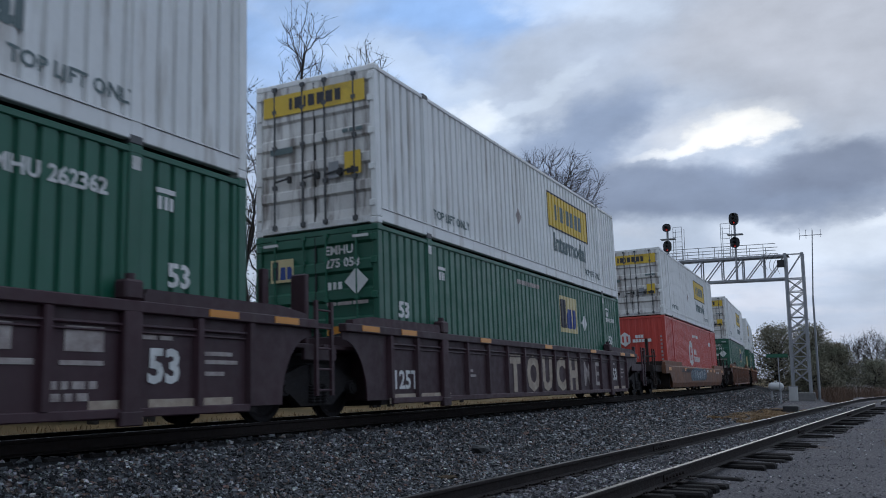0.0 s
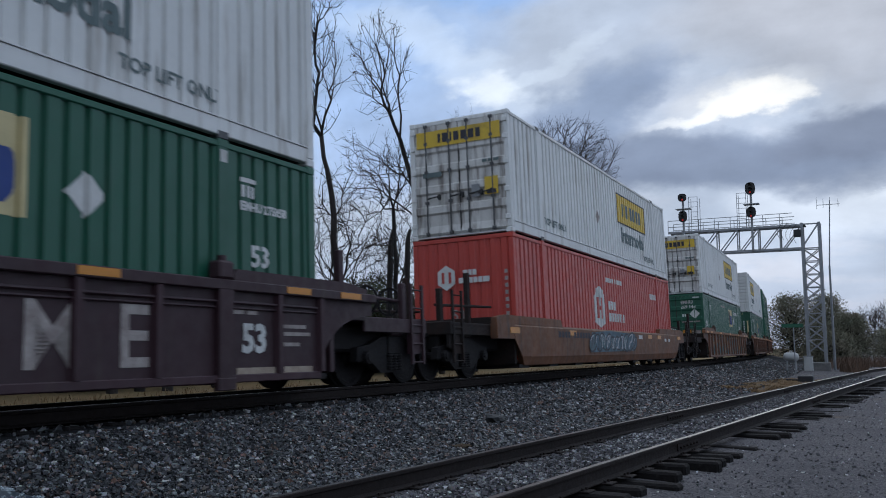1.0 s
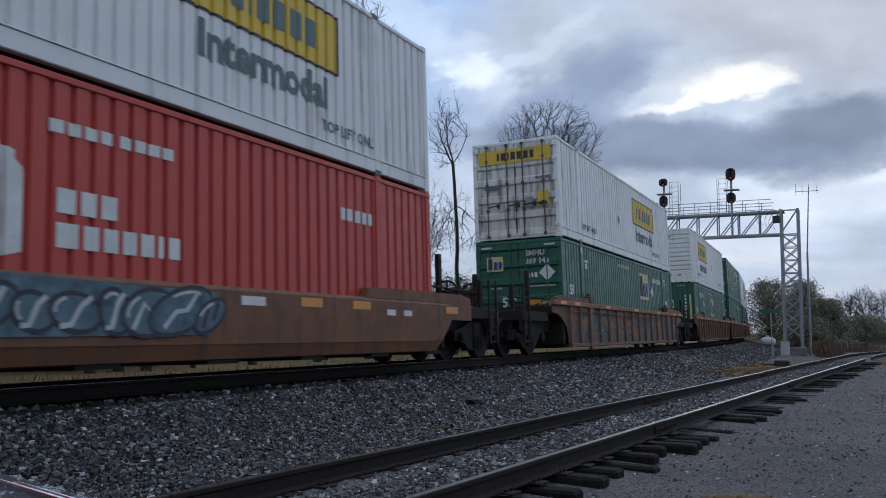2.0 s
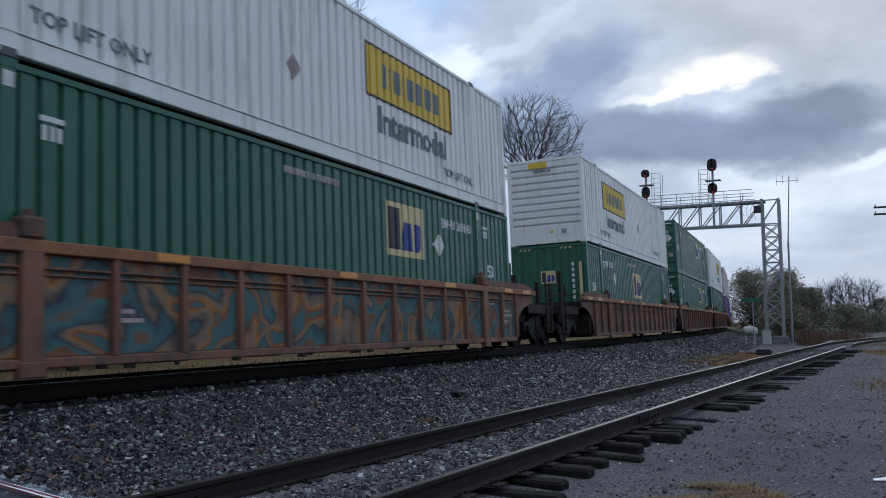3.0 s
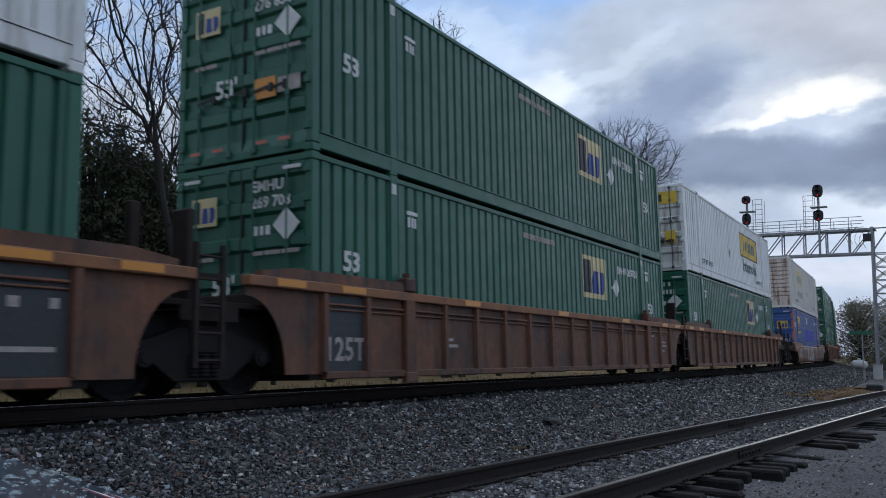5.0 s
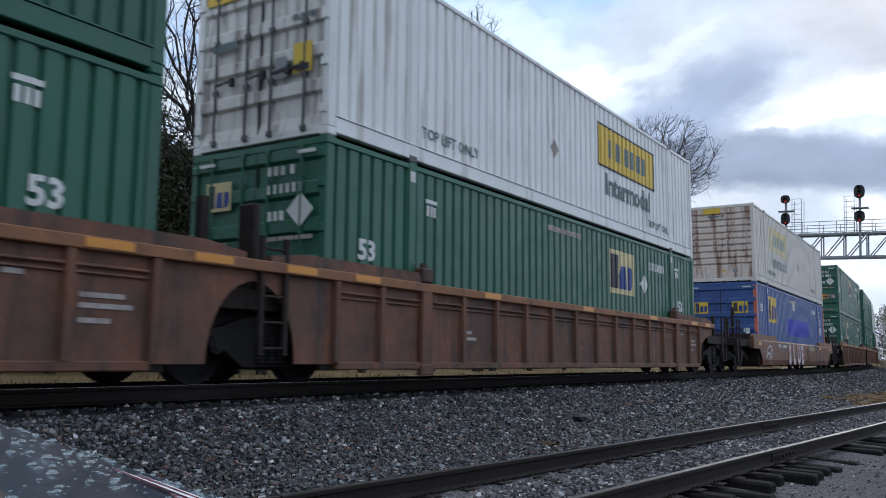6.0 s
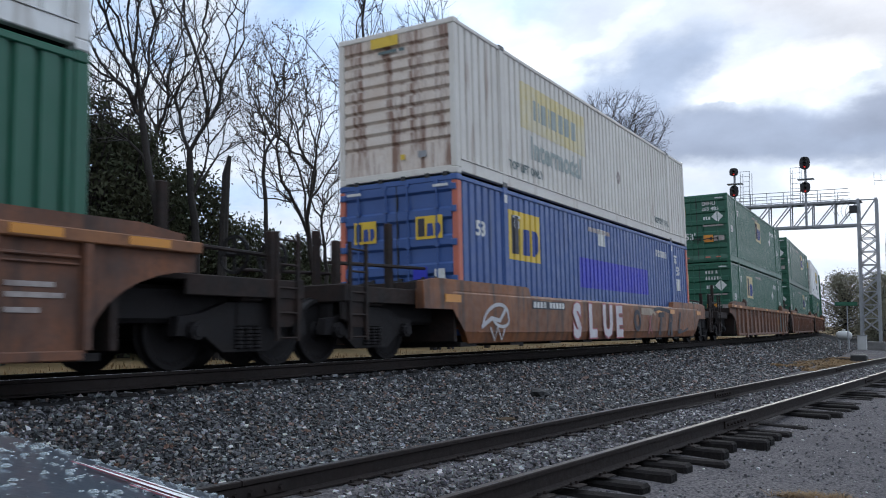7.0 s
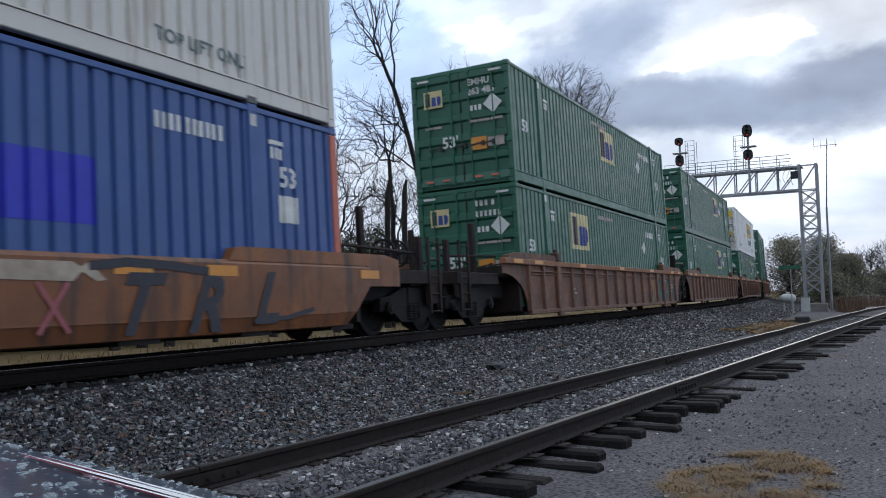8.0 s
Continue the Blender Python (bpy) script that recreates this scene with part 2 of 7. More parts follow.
SOOT = (0.015, 0.014, 0.015)
M = dict(
    white=surface("white_paint", (0.70, 0.70, 0.68), 0.5, second=(0.58, 0.58, 0.56), scale=0.8, grime=(0.36, 0.33, 0.29), grime_at=0.54, streaks=True, vary=0.05),
    old_white=surface("aged_white_paint", (0.60, 0.57, 0.52), 0.55, second=(0.50, 0.46, 0.41), scale=0.9, grime=(0.24, 0.15, 0.10), grime_at=0.58, streaks=True),
    rusty_white=surface("rust_stained_white_paint", (0.62, 0.56, 0.50), 0.6, second=(0.45, 0.33, 0.25), scale=1.6, grime=(0.16, 0.07, 0.04), grime_at=0.47, grime_scale=1.8, streaks=True),
    door_white=surface("grimy_white_door_paint", (0.66, 0.65, 0.62), 0.5, second=(0.48, 0.46, 0.43), scale=1.7, amount=0.8, grime=(0.11, 0.085, 0.07), grime_at=0.50, grime_scale=1.7, streaks=True, vary=0.06),
    green=surface("green_paint", (0.012, 0.092, 0.052), 0.42, second=(0.016, 0.075, 0.046), scale=0.7, grime=(0.05, 0.08, 0.06), grime_at=0.62, streaks=True, vary=0.1),
    red=surface("red_paint", (0.42, 0.045, 0.030), 0.45, second=(0.34, 0.04, 0.03), scale=0.8, grime=(0.13, 0.03, 0.025), grime_at=0.61, streaks=True),
    blue=surface("blue_paint", (0.035, 0.085, 0.25), 0.45, second=(0.03, 0.065, 0.19), scale=0.8, grime=(0.05, 0.07, 0.12), grime_at=0.6, streaks=True),
    bright_blue=surface("bright_blue_paint", (0.02, 0.03, 0.42), 0.5),
    salmon=surface("salmon_paint", (0.48, 0.13, 0.08), 0.5),
    maroon=surface("maroon_paint", (0.036, 0.012, 0.017), 0.6, second=(0.024, 0.010, 0.013), scale=1.1, grime=(0.045, 0.028, 0.026), grime_at=0.58, streaks=True, vary=0.12),
    brown=surface("rusty_brown_paint", (0.165, 0.062, 0.027), 0.68, second=(0.060, 0.030, 0.020), scale=1.3, amount=1.0, grime=(0.030, 0.020, 0.016), grime_at=0.50, streaks=True, vary=0.15),
    rust_top=surface("bright_rusted_paint", (0.26, 0.105, 0.036), 0.65, second=(0.14, 0.06, 0.03), scale=1.4, amount=0.9, grime=(0.06, 0.035, 0.022), grime_at=0.58, grime_scale=2.5),
    faded_yellow=surface("faded_yellow_paint", (0.60, 0.49, 0.20), 0.6, second=(0.58, 0.53, 0.40), scale=1.2, amount=0.9),
    faded_slate=surface("faded_lettering", (0.30, 0.34, 0.32), 0.6),
    tan_brown=surface("faded_brown_paint", (0.20, 0.085, 0.045), 0.66, second=(0.09, 0.045, 0.030), scale=1.3, amount=1.0, grime=(0.045, 0.03, 0.024), grime_at=0.51, streaks=True, vary=0.15),
    orange=surface("orange_brown_paint", (0.235, 0.080, 0.020), 0.5, second=(0.12, 0.045, 0.018), scale=1.2, amount=0.8, grime=(0.038, 0.021, 0.015), grime_at=0.49, streaks=True, vary=0.12),
    dull_orange=surface("dull_rust_orange_paint", (0.165, 0.060, 0.019), 0.6, second=(0.095, 0.040, 0.018), scale=1.2, amount=0.8, grime=(0.035, 0.02, 0.015), grime_at=0.55, streaks=True),
    grimy=surface("grimy_brown_steel", (0.030, 0.017, 0.013), 0.75, second=(0.014, 0.011, 0.010), scale=3, amount=1.0, grime=(0.012, 0.010, 0.010), grime_at=0.55, spec=0.25),
    yellow=surface("yellow_paint", (0.62, 0.42, 0.03), 0.5, second=(0.5, 0.33, 0.03), grime=(0.2, 0.14, 0.03), grime_at=0.62),
    amber=surface("amber_reflector", (0.55, 0.22, 0.02), 0.35, second=(0.42, 0.17, 0.02), grime=(0.12, 0.06, 0.02), grime_at=0.6),
    cream=surface("cream_decal", (0.56, 0.47, 0.24), 0.5, grime=(0.3, 0.24, 0.12), grime_at=0.62),
    # the haze over the horizon's trees is put into this pale leaf colour
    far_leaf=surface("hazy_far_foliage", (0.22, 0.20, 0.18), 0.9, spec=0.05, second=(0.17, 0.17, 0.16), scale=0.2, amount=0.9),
    bar_grey=surface("grey_locking_gear", (0.07, 0.072, 0.075), 0.5, 0.3, second=(0.08, 0.08, 0.08)),
    letter=surface("white_lettering", (0.62, 0.62, 0.60), 0.6, second=(0.4, 0.4, 0.38), grime=(0.2, 0.18, 0.16), grime_at=0.6),
    dull_letter=surface("worn_white_lettering", (0.40, 0.36, 0.33), 0.7, second=(0.2, 0.16, 0.15), scale=6, amount=0.9),
    graffiti=surface("cream_spray_paint", (0.42, 0.36, 0.27), 0.7, second=(0.25, 0.19, 0.15), scale=5, amount=0.9),
    silver_spray=surface("silver_spray_paint", (0.46, 0.46, 0.47), 0.5, second=(0.3, 0.28, 0.28), scale=4, amount=0.7),
    pale_spray=surface("white_spray_paint", (0.55, 0.53, 0.54), 0.55, second=(0.36, 0.33, 0.34), scale=3, amount=0.7),
    pink_spray=surface("pink_spray_paint", (0.36, 0.10, 0.12), 0.6, second=(0.22, 0.06, 0.07), scale=3, amount=0.7),
    mural=banded_spray("sprayed_mural"),
    teal=surface("teal_spray_paint", (0.045, 0.14, 0.15), 0.6, second=(0.09, 0.10, 0.12), scale=2.5, amount=0.9),
    sky_spray=surface("pale_blue_spray_paint", (0.10, 0.17, 0.21), 0.6, second=(0.03, 0.05, 0.07), scale=4, amount=0.9),
    ink=surface("dark_lettering", (0.025, 0.025, 0.035), 0.6),
    logo_blue=surface("blue_lettering", (0.02, 0.05, 0.22), 0.6),
    slate=surface("slate_lettering", (0.11, 0.15, 0.15), 0.6),
    seal=surface("black_rubber", (0.02, 0.02, 0.02), 0.7),
    steel=surface("dark_running_gear", SOOT, 0.65, second=(0.014, 0.011, 0.010), scale=6, grime=(0.018, 0.014, 0.011), grime_at=0.62, bump=0.3, spec=0.15),
    tread=surface("polished_tread", (0.45, 0.44, 0.43), 0.3, 1.0, second=(0.25, 0.24, 0.23)),
    galv=surface("galvanised_steel", (0.27, 0.275, 0.285), 0.6, 0.35, second=(0.20, 0.205, 0.21), scale=2, grime=(0.25, 0.22, 0.2), grime_at=0.66),
    rail_side=surface("rusted_rail", (0.024, 0.018, 0.016), 0.8, 0.0, spec=0.15, second=(0.015, 0.013, 0.0125), scale=4, bump=0.25, bump_scale=90),
    rail_top=surface("worn_rail_head", (0.13, 0.12, 0.115), 0.38, 0.8, second=(0.06, 0.05, 0.045), scale=5),
    shiny_top=surface("polished_rail_head", (0.55, 0.55, 0.55), 0.22, 1.0, second=(0.42, 0.42, 0.42)),
    tie=surface("creosoted_wood", (0.015, 0.013, 0.0125), 0.9, spec=0.12, second=(0.007, 0.0065, 0.0065), scale=4, grime=(0.032, 0.028, 0.026), grime_at=0.62, grime_scale=6, bump=0.7, bump_scale=30, vary=0.3),
    pole_wood=surface("weathered_pole_wood", (0.045, 0.033, 0.028), 0.85, scale=3, bump=0.5, bump_scale=20),
    bark=surface("dark_bark", (0.030, 0.025, 0.022), 0.9, second=(0.016, 0.013, 0.012), scale=2.5, bump=0.7, bump_scale=14, vary=0.25),
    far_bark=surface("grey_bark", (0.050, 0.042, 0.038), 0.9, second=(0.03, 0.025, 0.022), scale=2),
    leaf=surface("dark_evergreen_leaf", (0.046, 0.060, 0.034), 0.8, spec=0.05, second=(0.068, 0.066, 0.042), scale=0.8, amount=0.9),
    # olive leaves beyond the gantry, lightened in colour for the haze of distance
    olive=surface("hazy_olive_leaf", (0.150, 0.155, 0.108), 0.95, spec=0.03, second=(0.185, 0.160, 0.118), scale=0.5, amount=0.9),
    dead_leaf=surface("withered_leaf", (0.085, 0.060, 0.038), 0.8, spec=0.05, second=(0.05, 0.038, 0.026), scale=0.9, amount=0.9),
    straw=surface("dry_grass", (0.26, 0.155, 0.065), 0.85, second=(0.15, 0.10, 0.05), scale=1.6, amount=0.9),
    weed=surface("dry_weeds", (0.12, 0.065, 0.036), 0.85, second=(0.07, 0.045, 0.03), scale=1.5, amount=0.9),
    signal_black=surface("matt_black_enamel", (0.012, 0.012, 0.013), 0.6),
    concrete=surface("concrete", (0.10, 0.097, 0.095), 0.85, second=(0.2, 0.19, 0.18), scale=3, bump=0.3),
    sign_green=surface("green_sign", (0.02, 0.11, 0.06), 0.5),
    old_tank=surface("dull_white_paint", (0.42, 0.42, 0.41), 0.5, second=(0.32, 0.32, 0.31)),
    dark_patch=surface("dark_slate_paint", (0.022, 0.028, 0.034), 0.6, second=(0.03, 0.03, 0.03)),
    tank_white=surface("white_tank_paint", (0.82, 0.82, 0.81), 0.4, second=(0.55, 0.55, 0.54)),
    stone=stones_of("crushed_ballast", [(0.0, (0.016, 0.017, 0.019)), (0.26, (0.052, 0.054, 0.059)), (0.44, (0.024, 0.025, 0.028)), (0.62, (0.090, 0.092, 0.096)),
                                        (0.74, (0.12, 0.086, 0.070)), (0.83, (0.25, 0.255, 0.26)), (0.935, (0.19, 0.105, 0.075)), (0.97, (0.50, 0.49, 0.47))], 0.5),
    cinder=stones_of("cinders", [(0.0, (0.075, 0.071, 0.077)), (0.35, (0.120, 0.115, 0.122)), (0.62, (0.175, 0.160, 0.160)), (0.82, (0.30, 0.29, 0.29)), (0.94, (0.60, 0.59, 0.58))]),
)


# ---- mesh tools ----
class Geo:
    """Collects the faces of one mesh."""

    def __init__(self):
        self.v, self.f = [], []

    def add(self, verts, faces):
        n = len(self.v)
        self.v.extend(tuple(p) for p in verts)
        self.f.extend(tuple(n + i for i in f) for f in faces)
        return self

    def box(self, a, b, ch=0.0):
        """A box from corner a to corner b, its upright and long edges chamfered by ch."""
        if not ch:
            vs = [(x, y, z) for x in (a[0], b[0]) for y in (a[1], b[1]) for z in (a[2], b[2])]
            return self.add(vs, [(0, 1, 3, 2), (4, 6, 7, 5), (0, 4, 5, 1), (2, 3, 7, 6), (0, 2, 6, 4), (1, 5, 7, 3)])
        ch = min(ch, *((b[i] - a[i]) * 0.45 for i in range(3)))
        m = bmesh.new()
        bmesh.ops.create_cube(m, size=1)
        for p in m.verts:
            p.co = [a[i] + (p.co[i] + 0.5) * (b[i] - a[i]) for i in range(3)]
        bmesh.ops.bevel(m, geom=m.edges[:], offset=ch, segments=1, affect="EDGES")
        m.verts.index_update()
        self.add([p.co[:] for p in m.verts], [[p.index for p in f.verts] for f in m.faces])
        m.free()
        return self

    def prism(self, outline, lo, hi, axis=1):
        """An outline in the other two axes, pulled along axis from lo to hi."""
        def put(p, t):
            q = list(p)
            q.insert(axis, t)
            return q
        n = len(outline)
        vs = [put(p, lo) for p in outline] + [put(p, hi) for p in outline]
        area = sum(outline[i][0] * outline[(i + 1) % n][1] - outline[(i + 1) % n][0] * outline[i][1] for i in range(n))
        flip = (area > 0) == (axis == 1)
        fs = [tuple(range(n)), tuple(range(2 * n - 1, n - 1, -1))] + [(i, n + i, n + (i + 1) % n, (i + 1) % n) for i in range(n)]
        return self.add(vs, [f[::-1] for f in fs] if flip else fs)

    def tube(self, p, q, r0, r1=None, n=8, caps=True):
        r1 = r0 if r1 is None else r1
        p, q = Vector(p), Vector(q)
        d = (q - p).normalized()
        a = d.orthogonal().normalized()
        c = d.cross(a)
        vs = []
        for o, r in ((p, r0), (q, r1)):
            for i in range(n):
                t = 2 * math.pi * i / n
                vs.append(o + (a * math.cos(t) + c * math.sin(t)) * r)
        fs = [(i, (i + 1) % n, n + (i + 1) % n, n + i) for i in range(n)]
        if caps:
            fs += [tuple(range(n - 1, -1, -1)), tuple(range(n, 2 * n))]
        return self.add(vs, fs)

    def bar(self, p, q, w, h, up=(0, 0, 1)):
        """A square-cut bar from p to q, w wide and h high."""
        p, q = Vector(p), Vector(q)
        d = (q - p).normalized()
        s = d.cross(Vector(up))
        s = (s if s.length > 1e-3 else d.orthogonal()).normalized()
        u = s.cross(d)
        vs = [o + s * (w / 2 * i) + u * (h / 2 * j) for o in (p, q) for i, j in ((-1, -1), (1, -1), (1, 1), (-1, 1))]
        return self.add(vs, [(3, 2, 1, 0), (4, 5, 6, 7), (0, 1, 5, 4), (1, 2, 6, 5), (2, 3, 7, 6), (3, 0, 4, 7)])

    def lathe(self, prof, n=20, axis=0, centre=(0, 0, 0)):
        """A profile of (along, radius) turned about an axis."""
        vs, fs, k = [], [], len(prof)
        for i in range(n):
            t = 2 * math.pi * i / n
            for a, r in prof:
                p = [r * math.cos(t), r * math.sin(t)]
                p.insert(axis, a)
                vs.append([p[j] + centre[j] for j in range(3)])
        for i in range(n):
            j = (i + 1) % n
            fs += [(i * k + e, i * k + e + 1, j * k + e + 1, j * k + e) for e in range(k - 1)]
        return self.add(vs, fs)

    def mesh(self, name, smooth=False):
        me = bpy.data.meshes.new(name)
        me.from_pydata(self.v, [], self.f)
        if smooth:
            me.polygons.foreach_set("use_smooth", [True] * len(me.polygons))
        me.update()
        return me


def part(name, shape, material, parent=None, label="", at=None, smooth=False):
    """Links a shape (a Geo or a mesh) as one mesh object, under parent if there is one."""
    me = shape.mesh(name, smooth) if isinstance(shape, Geo) else shape
    if not me.materials:
        me.materials.append(material)
    ob = new(name, me)
    if ob.material_slots[0].material is not material:
        ob.material_slots[0].link = "OBJECT"
        ob.material_slots[0].material = material
    if parent:
        ob.parent = parent
    if at is not None:
        ob.matrix_basis = at
    return tagged(ob, label) if label else ob


def thing(name, label, category, group="", kind="", at=None):
    ob = tagged(new(name), label, category, group, kind)
    if at is not None:
        ob.matrix_basis = at
    return ob


SHAPES = {}


def shared(key, make):
    """The mesh of that key, made once."""
    if key not in SHAPES:
        g = make()
        SHAPES[key] = g.mesh(str(key if isinstance(key, str) else key[0])) if isinstance(g, Geo) else g
    return SHAPES[key]


def letters(body, height, bold=0.0):
    """Flat lettering: points (across, up) and faces, its capitals that high, starting at 0."""
    c = bpy.data.curves.new("type", "FONT")
    c.body, c.size, c.offset = body, height / 0.69, bold
    c.resolution_u = 2
    ob = new("type", c)
    me = bpy.data.meshes.new_from_object(ob)
    pts, fcs = [tuple(v.co[:2]) for v in me.vertices], [tuple(p.vertices) for p in me.polygons]
    bpy.data.objects.remove(ob)
    bpy.data.meshes.remove(me)
    bpy.data.curves.remove(c)
    return pts, fcs


def blocks(widths, height, gap):
    """Plain bars in a row, in place of writing."""
    pts, fcs, x = [], [], 0.0
    for w in widths:
        n = len(pts)
        pts += [(x, 0), (x + w, 0), (x + w, height), (x, height)]
        fcs.append((n, n + 1, n + 2, n + 3))
        x += w + gap
    return pts, fcs


def plate(outline):
    return list(outline), [tuple(range(len(outline)))]


def rect(w, h):
    return plate([(0, 0), (w, 0), (w, h), (0, h)])


# ---- the main line's course ----
X0, CANT, BEND, RADIUS = -8.52, 2.1, 25.0, 800.0
SPEED = 18.97
WHEEL = 0.457


def on_line(s):
    """The main line's place and heading, s metres along it."""
    a = max(0.0, s - BEND) / RADIUS
    return X0 - RADIUS * (1 - math.cos(a)), (s if s < BEND else BEND + RADIUS * math.sin(a)), math.degrees(a)


def line_pose(s):
    x, y, a = on_line(s)
    return pose(x, y, 0, 0, -CANT, a)


# ---- containers: 16.15 m long, y runs from the leading end to the trailing one ----
HALF, TALL, SIDE = 8.075, 2.896, 1.268
PITCH, FOLD = 0.27, 0.048


def fold(y):
    """How far the side's corrugation lies behind its outer plane."""
    t = (y / PITCH) % 1.0
    return -FOLD * (0 if t < 0.64 else (t - 0.64) / 0.08 if t < 0.72 else 1 if t < 0.92 else (1 - t) / 0.08)


def breaks(lo, hi):
    out, k = [], math.floor(lo / PITCH)
    while k * PITCH < hi:
        out += [(k + e) * PITCH for e in (0, 0.64, 0.72, 0.92)]
        k += 1
    return [y for y in out if lo + 1e-4 < y < hi - 1e-4]


def side_sheet(lo, hi, z0, z1):
    g = Geo()
    ys = [lo, *breaks(lo, hi), hi]
    vs = [(SIDE + fold(y), y, z) for y in ys for z in (z0, z1)]
    back = [(SIDE - 0.06, y, z) for y in (lo, hi) for z in (z0, z1)]
    n = len(vs)
    g.add(vs + back, [(2 * i, 2 * i + 2, 2 * i + 3, 2 * i + 1) for i in range(len(ys) - 1)] + [(n, n + 1, n + 3, n + 2)])
    return g


def painted(shape, y, z, lift=0.005, folded=True, x=SIDE, depth=1.0):
    """Lettering or a panel laid on a side at y, z, following its folds."""
    pts, fcs = shape
    if not folded:
        return Geo().add([(x + lift, y + a, z + b) for a, b in pts], fcs)
    m = bmesh.new()
    vs = [m.verts.new((0, y + a, z + b)) for a, b in pts]
    for f in fcs:
        try:
            m.faces.new([vs[i] for i in f])
        except ValueError:
            pass
    for c in breaks(min(y + a for a, b in pts), max(y + a for a, b in pts)):
        bmesh.ops.bisect_plane(m, geom=m.verts[:] + m.edges[:] + m.faces[:], plane_co=(0, c, 0), plane_no=(0, 1, 0))
    for v in m.verts:
        v.co.x = SIDE + fold(v.co.y) * depth + lift
    m.verts.index_update()
    g = Geo().add([v.co[:] for v in m.verts], [[v.index for v in f.verts] for f in m.faces])
    m.free()
    return g


def on_end(shape, x, z, y=-HALF, lift=0.012):
    pts, fcs = shape
    return Geo().add([(x + a, y - lift, z + b) for a, b in pts], fcs)


def turned(g):
    """The same shape for the far side or the trailing end."""
    h = Geo()
    h.v, h.f = [(-x, -y, z) for x, y, z in g.v], list(g.f)
    return h


def door_leaf(lo, hi):
    ribs = [(-0.045, 0.06), (-0.045, 0.14)]
    for k in range(5):
        z = 0.32 + k * 0.5
        ribs += [(0.0, z), (0.0, z + 0.26), (-0.045, z + 0.31), (-0.045, z + 0.46)]
    ribs += [(-0.045, 2.78)]
    out = [(-HALF + 0.05 + a, z) for a, z in ribs]
    return Geo().prism(out + [(-HALF + 0.09, 2.78), (-HALF + 0.09, 0.06)], lo, hi, axis=0)


def end_sheet(grooves):
    """A closed end with level grooves, or with upright folds."""
    g = Geo()
    if grooves:
        out = [(-HALF + 0.02, 0.16)]
        for k in range(grooves):
            z = 0.62 + k * 0.235
            out += [(-HALF + 0.02, z), (-HALF + 0.075, z + 0.015), (-HALF + 0.075, z + 0.05), (-HALF + 0.02, z + 0.10)]
        out += [(-HALF + 0.02, 2.80), (-HALF + 0.12, 2.80), (-HALF + 0.12, 0.16)]
        return g.prism(out, -1.17, 1.17, axis=0)
    out, x = [], -1.17
    while x < 1.15:
        out += [(x, -HALF + 0.02), (x + 0.12, -HALF + 0.02), (x + 0.15, -HALF + 0.045), (x + 0.24, -HALF + 0.045)]
        x += 0.27
    out = [p for p in out if p[0] < 1.17] + [(1.17, -HALF + 0.03), (1.17, -HALF + 0.12), (-1.17, -HALF + 0.12)]
    return g.prism(out, 0.16, 2.80, axis=2)


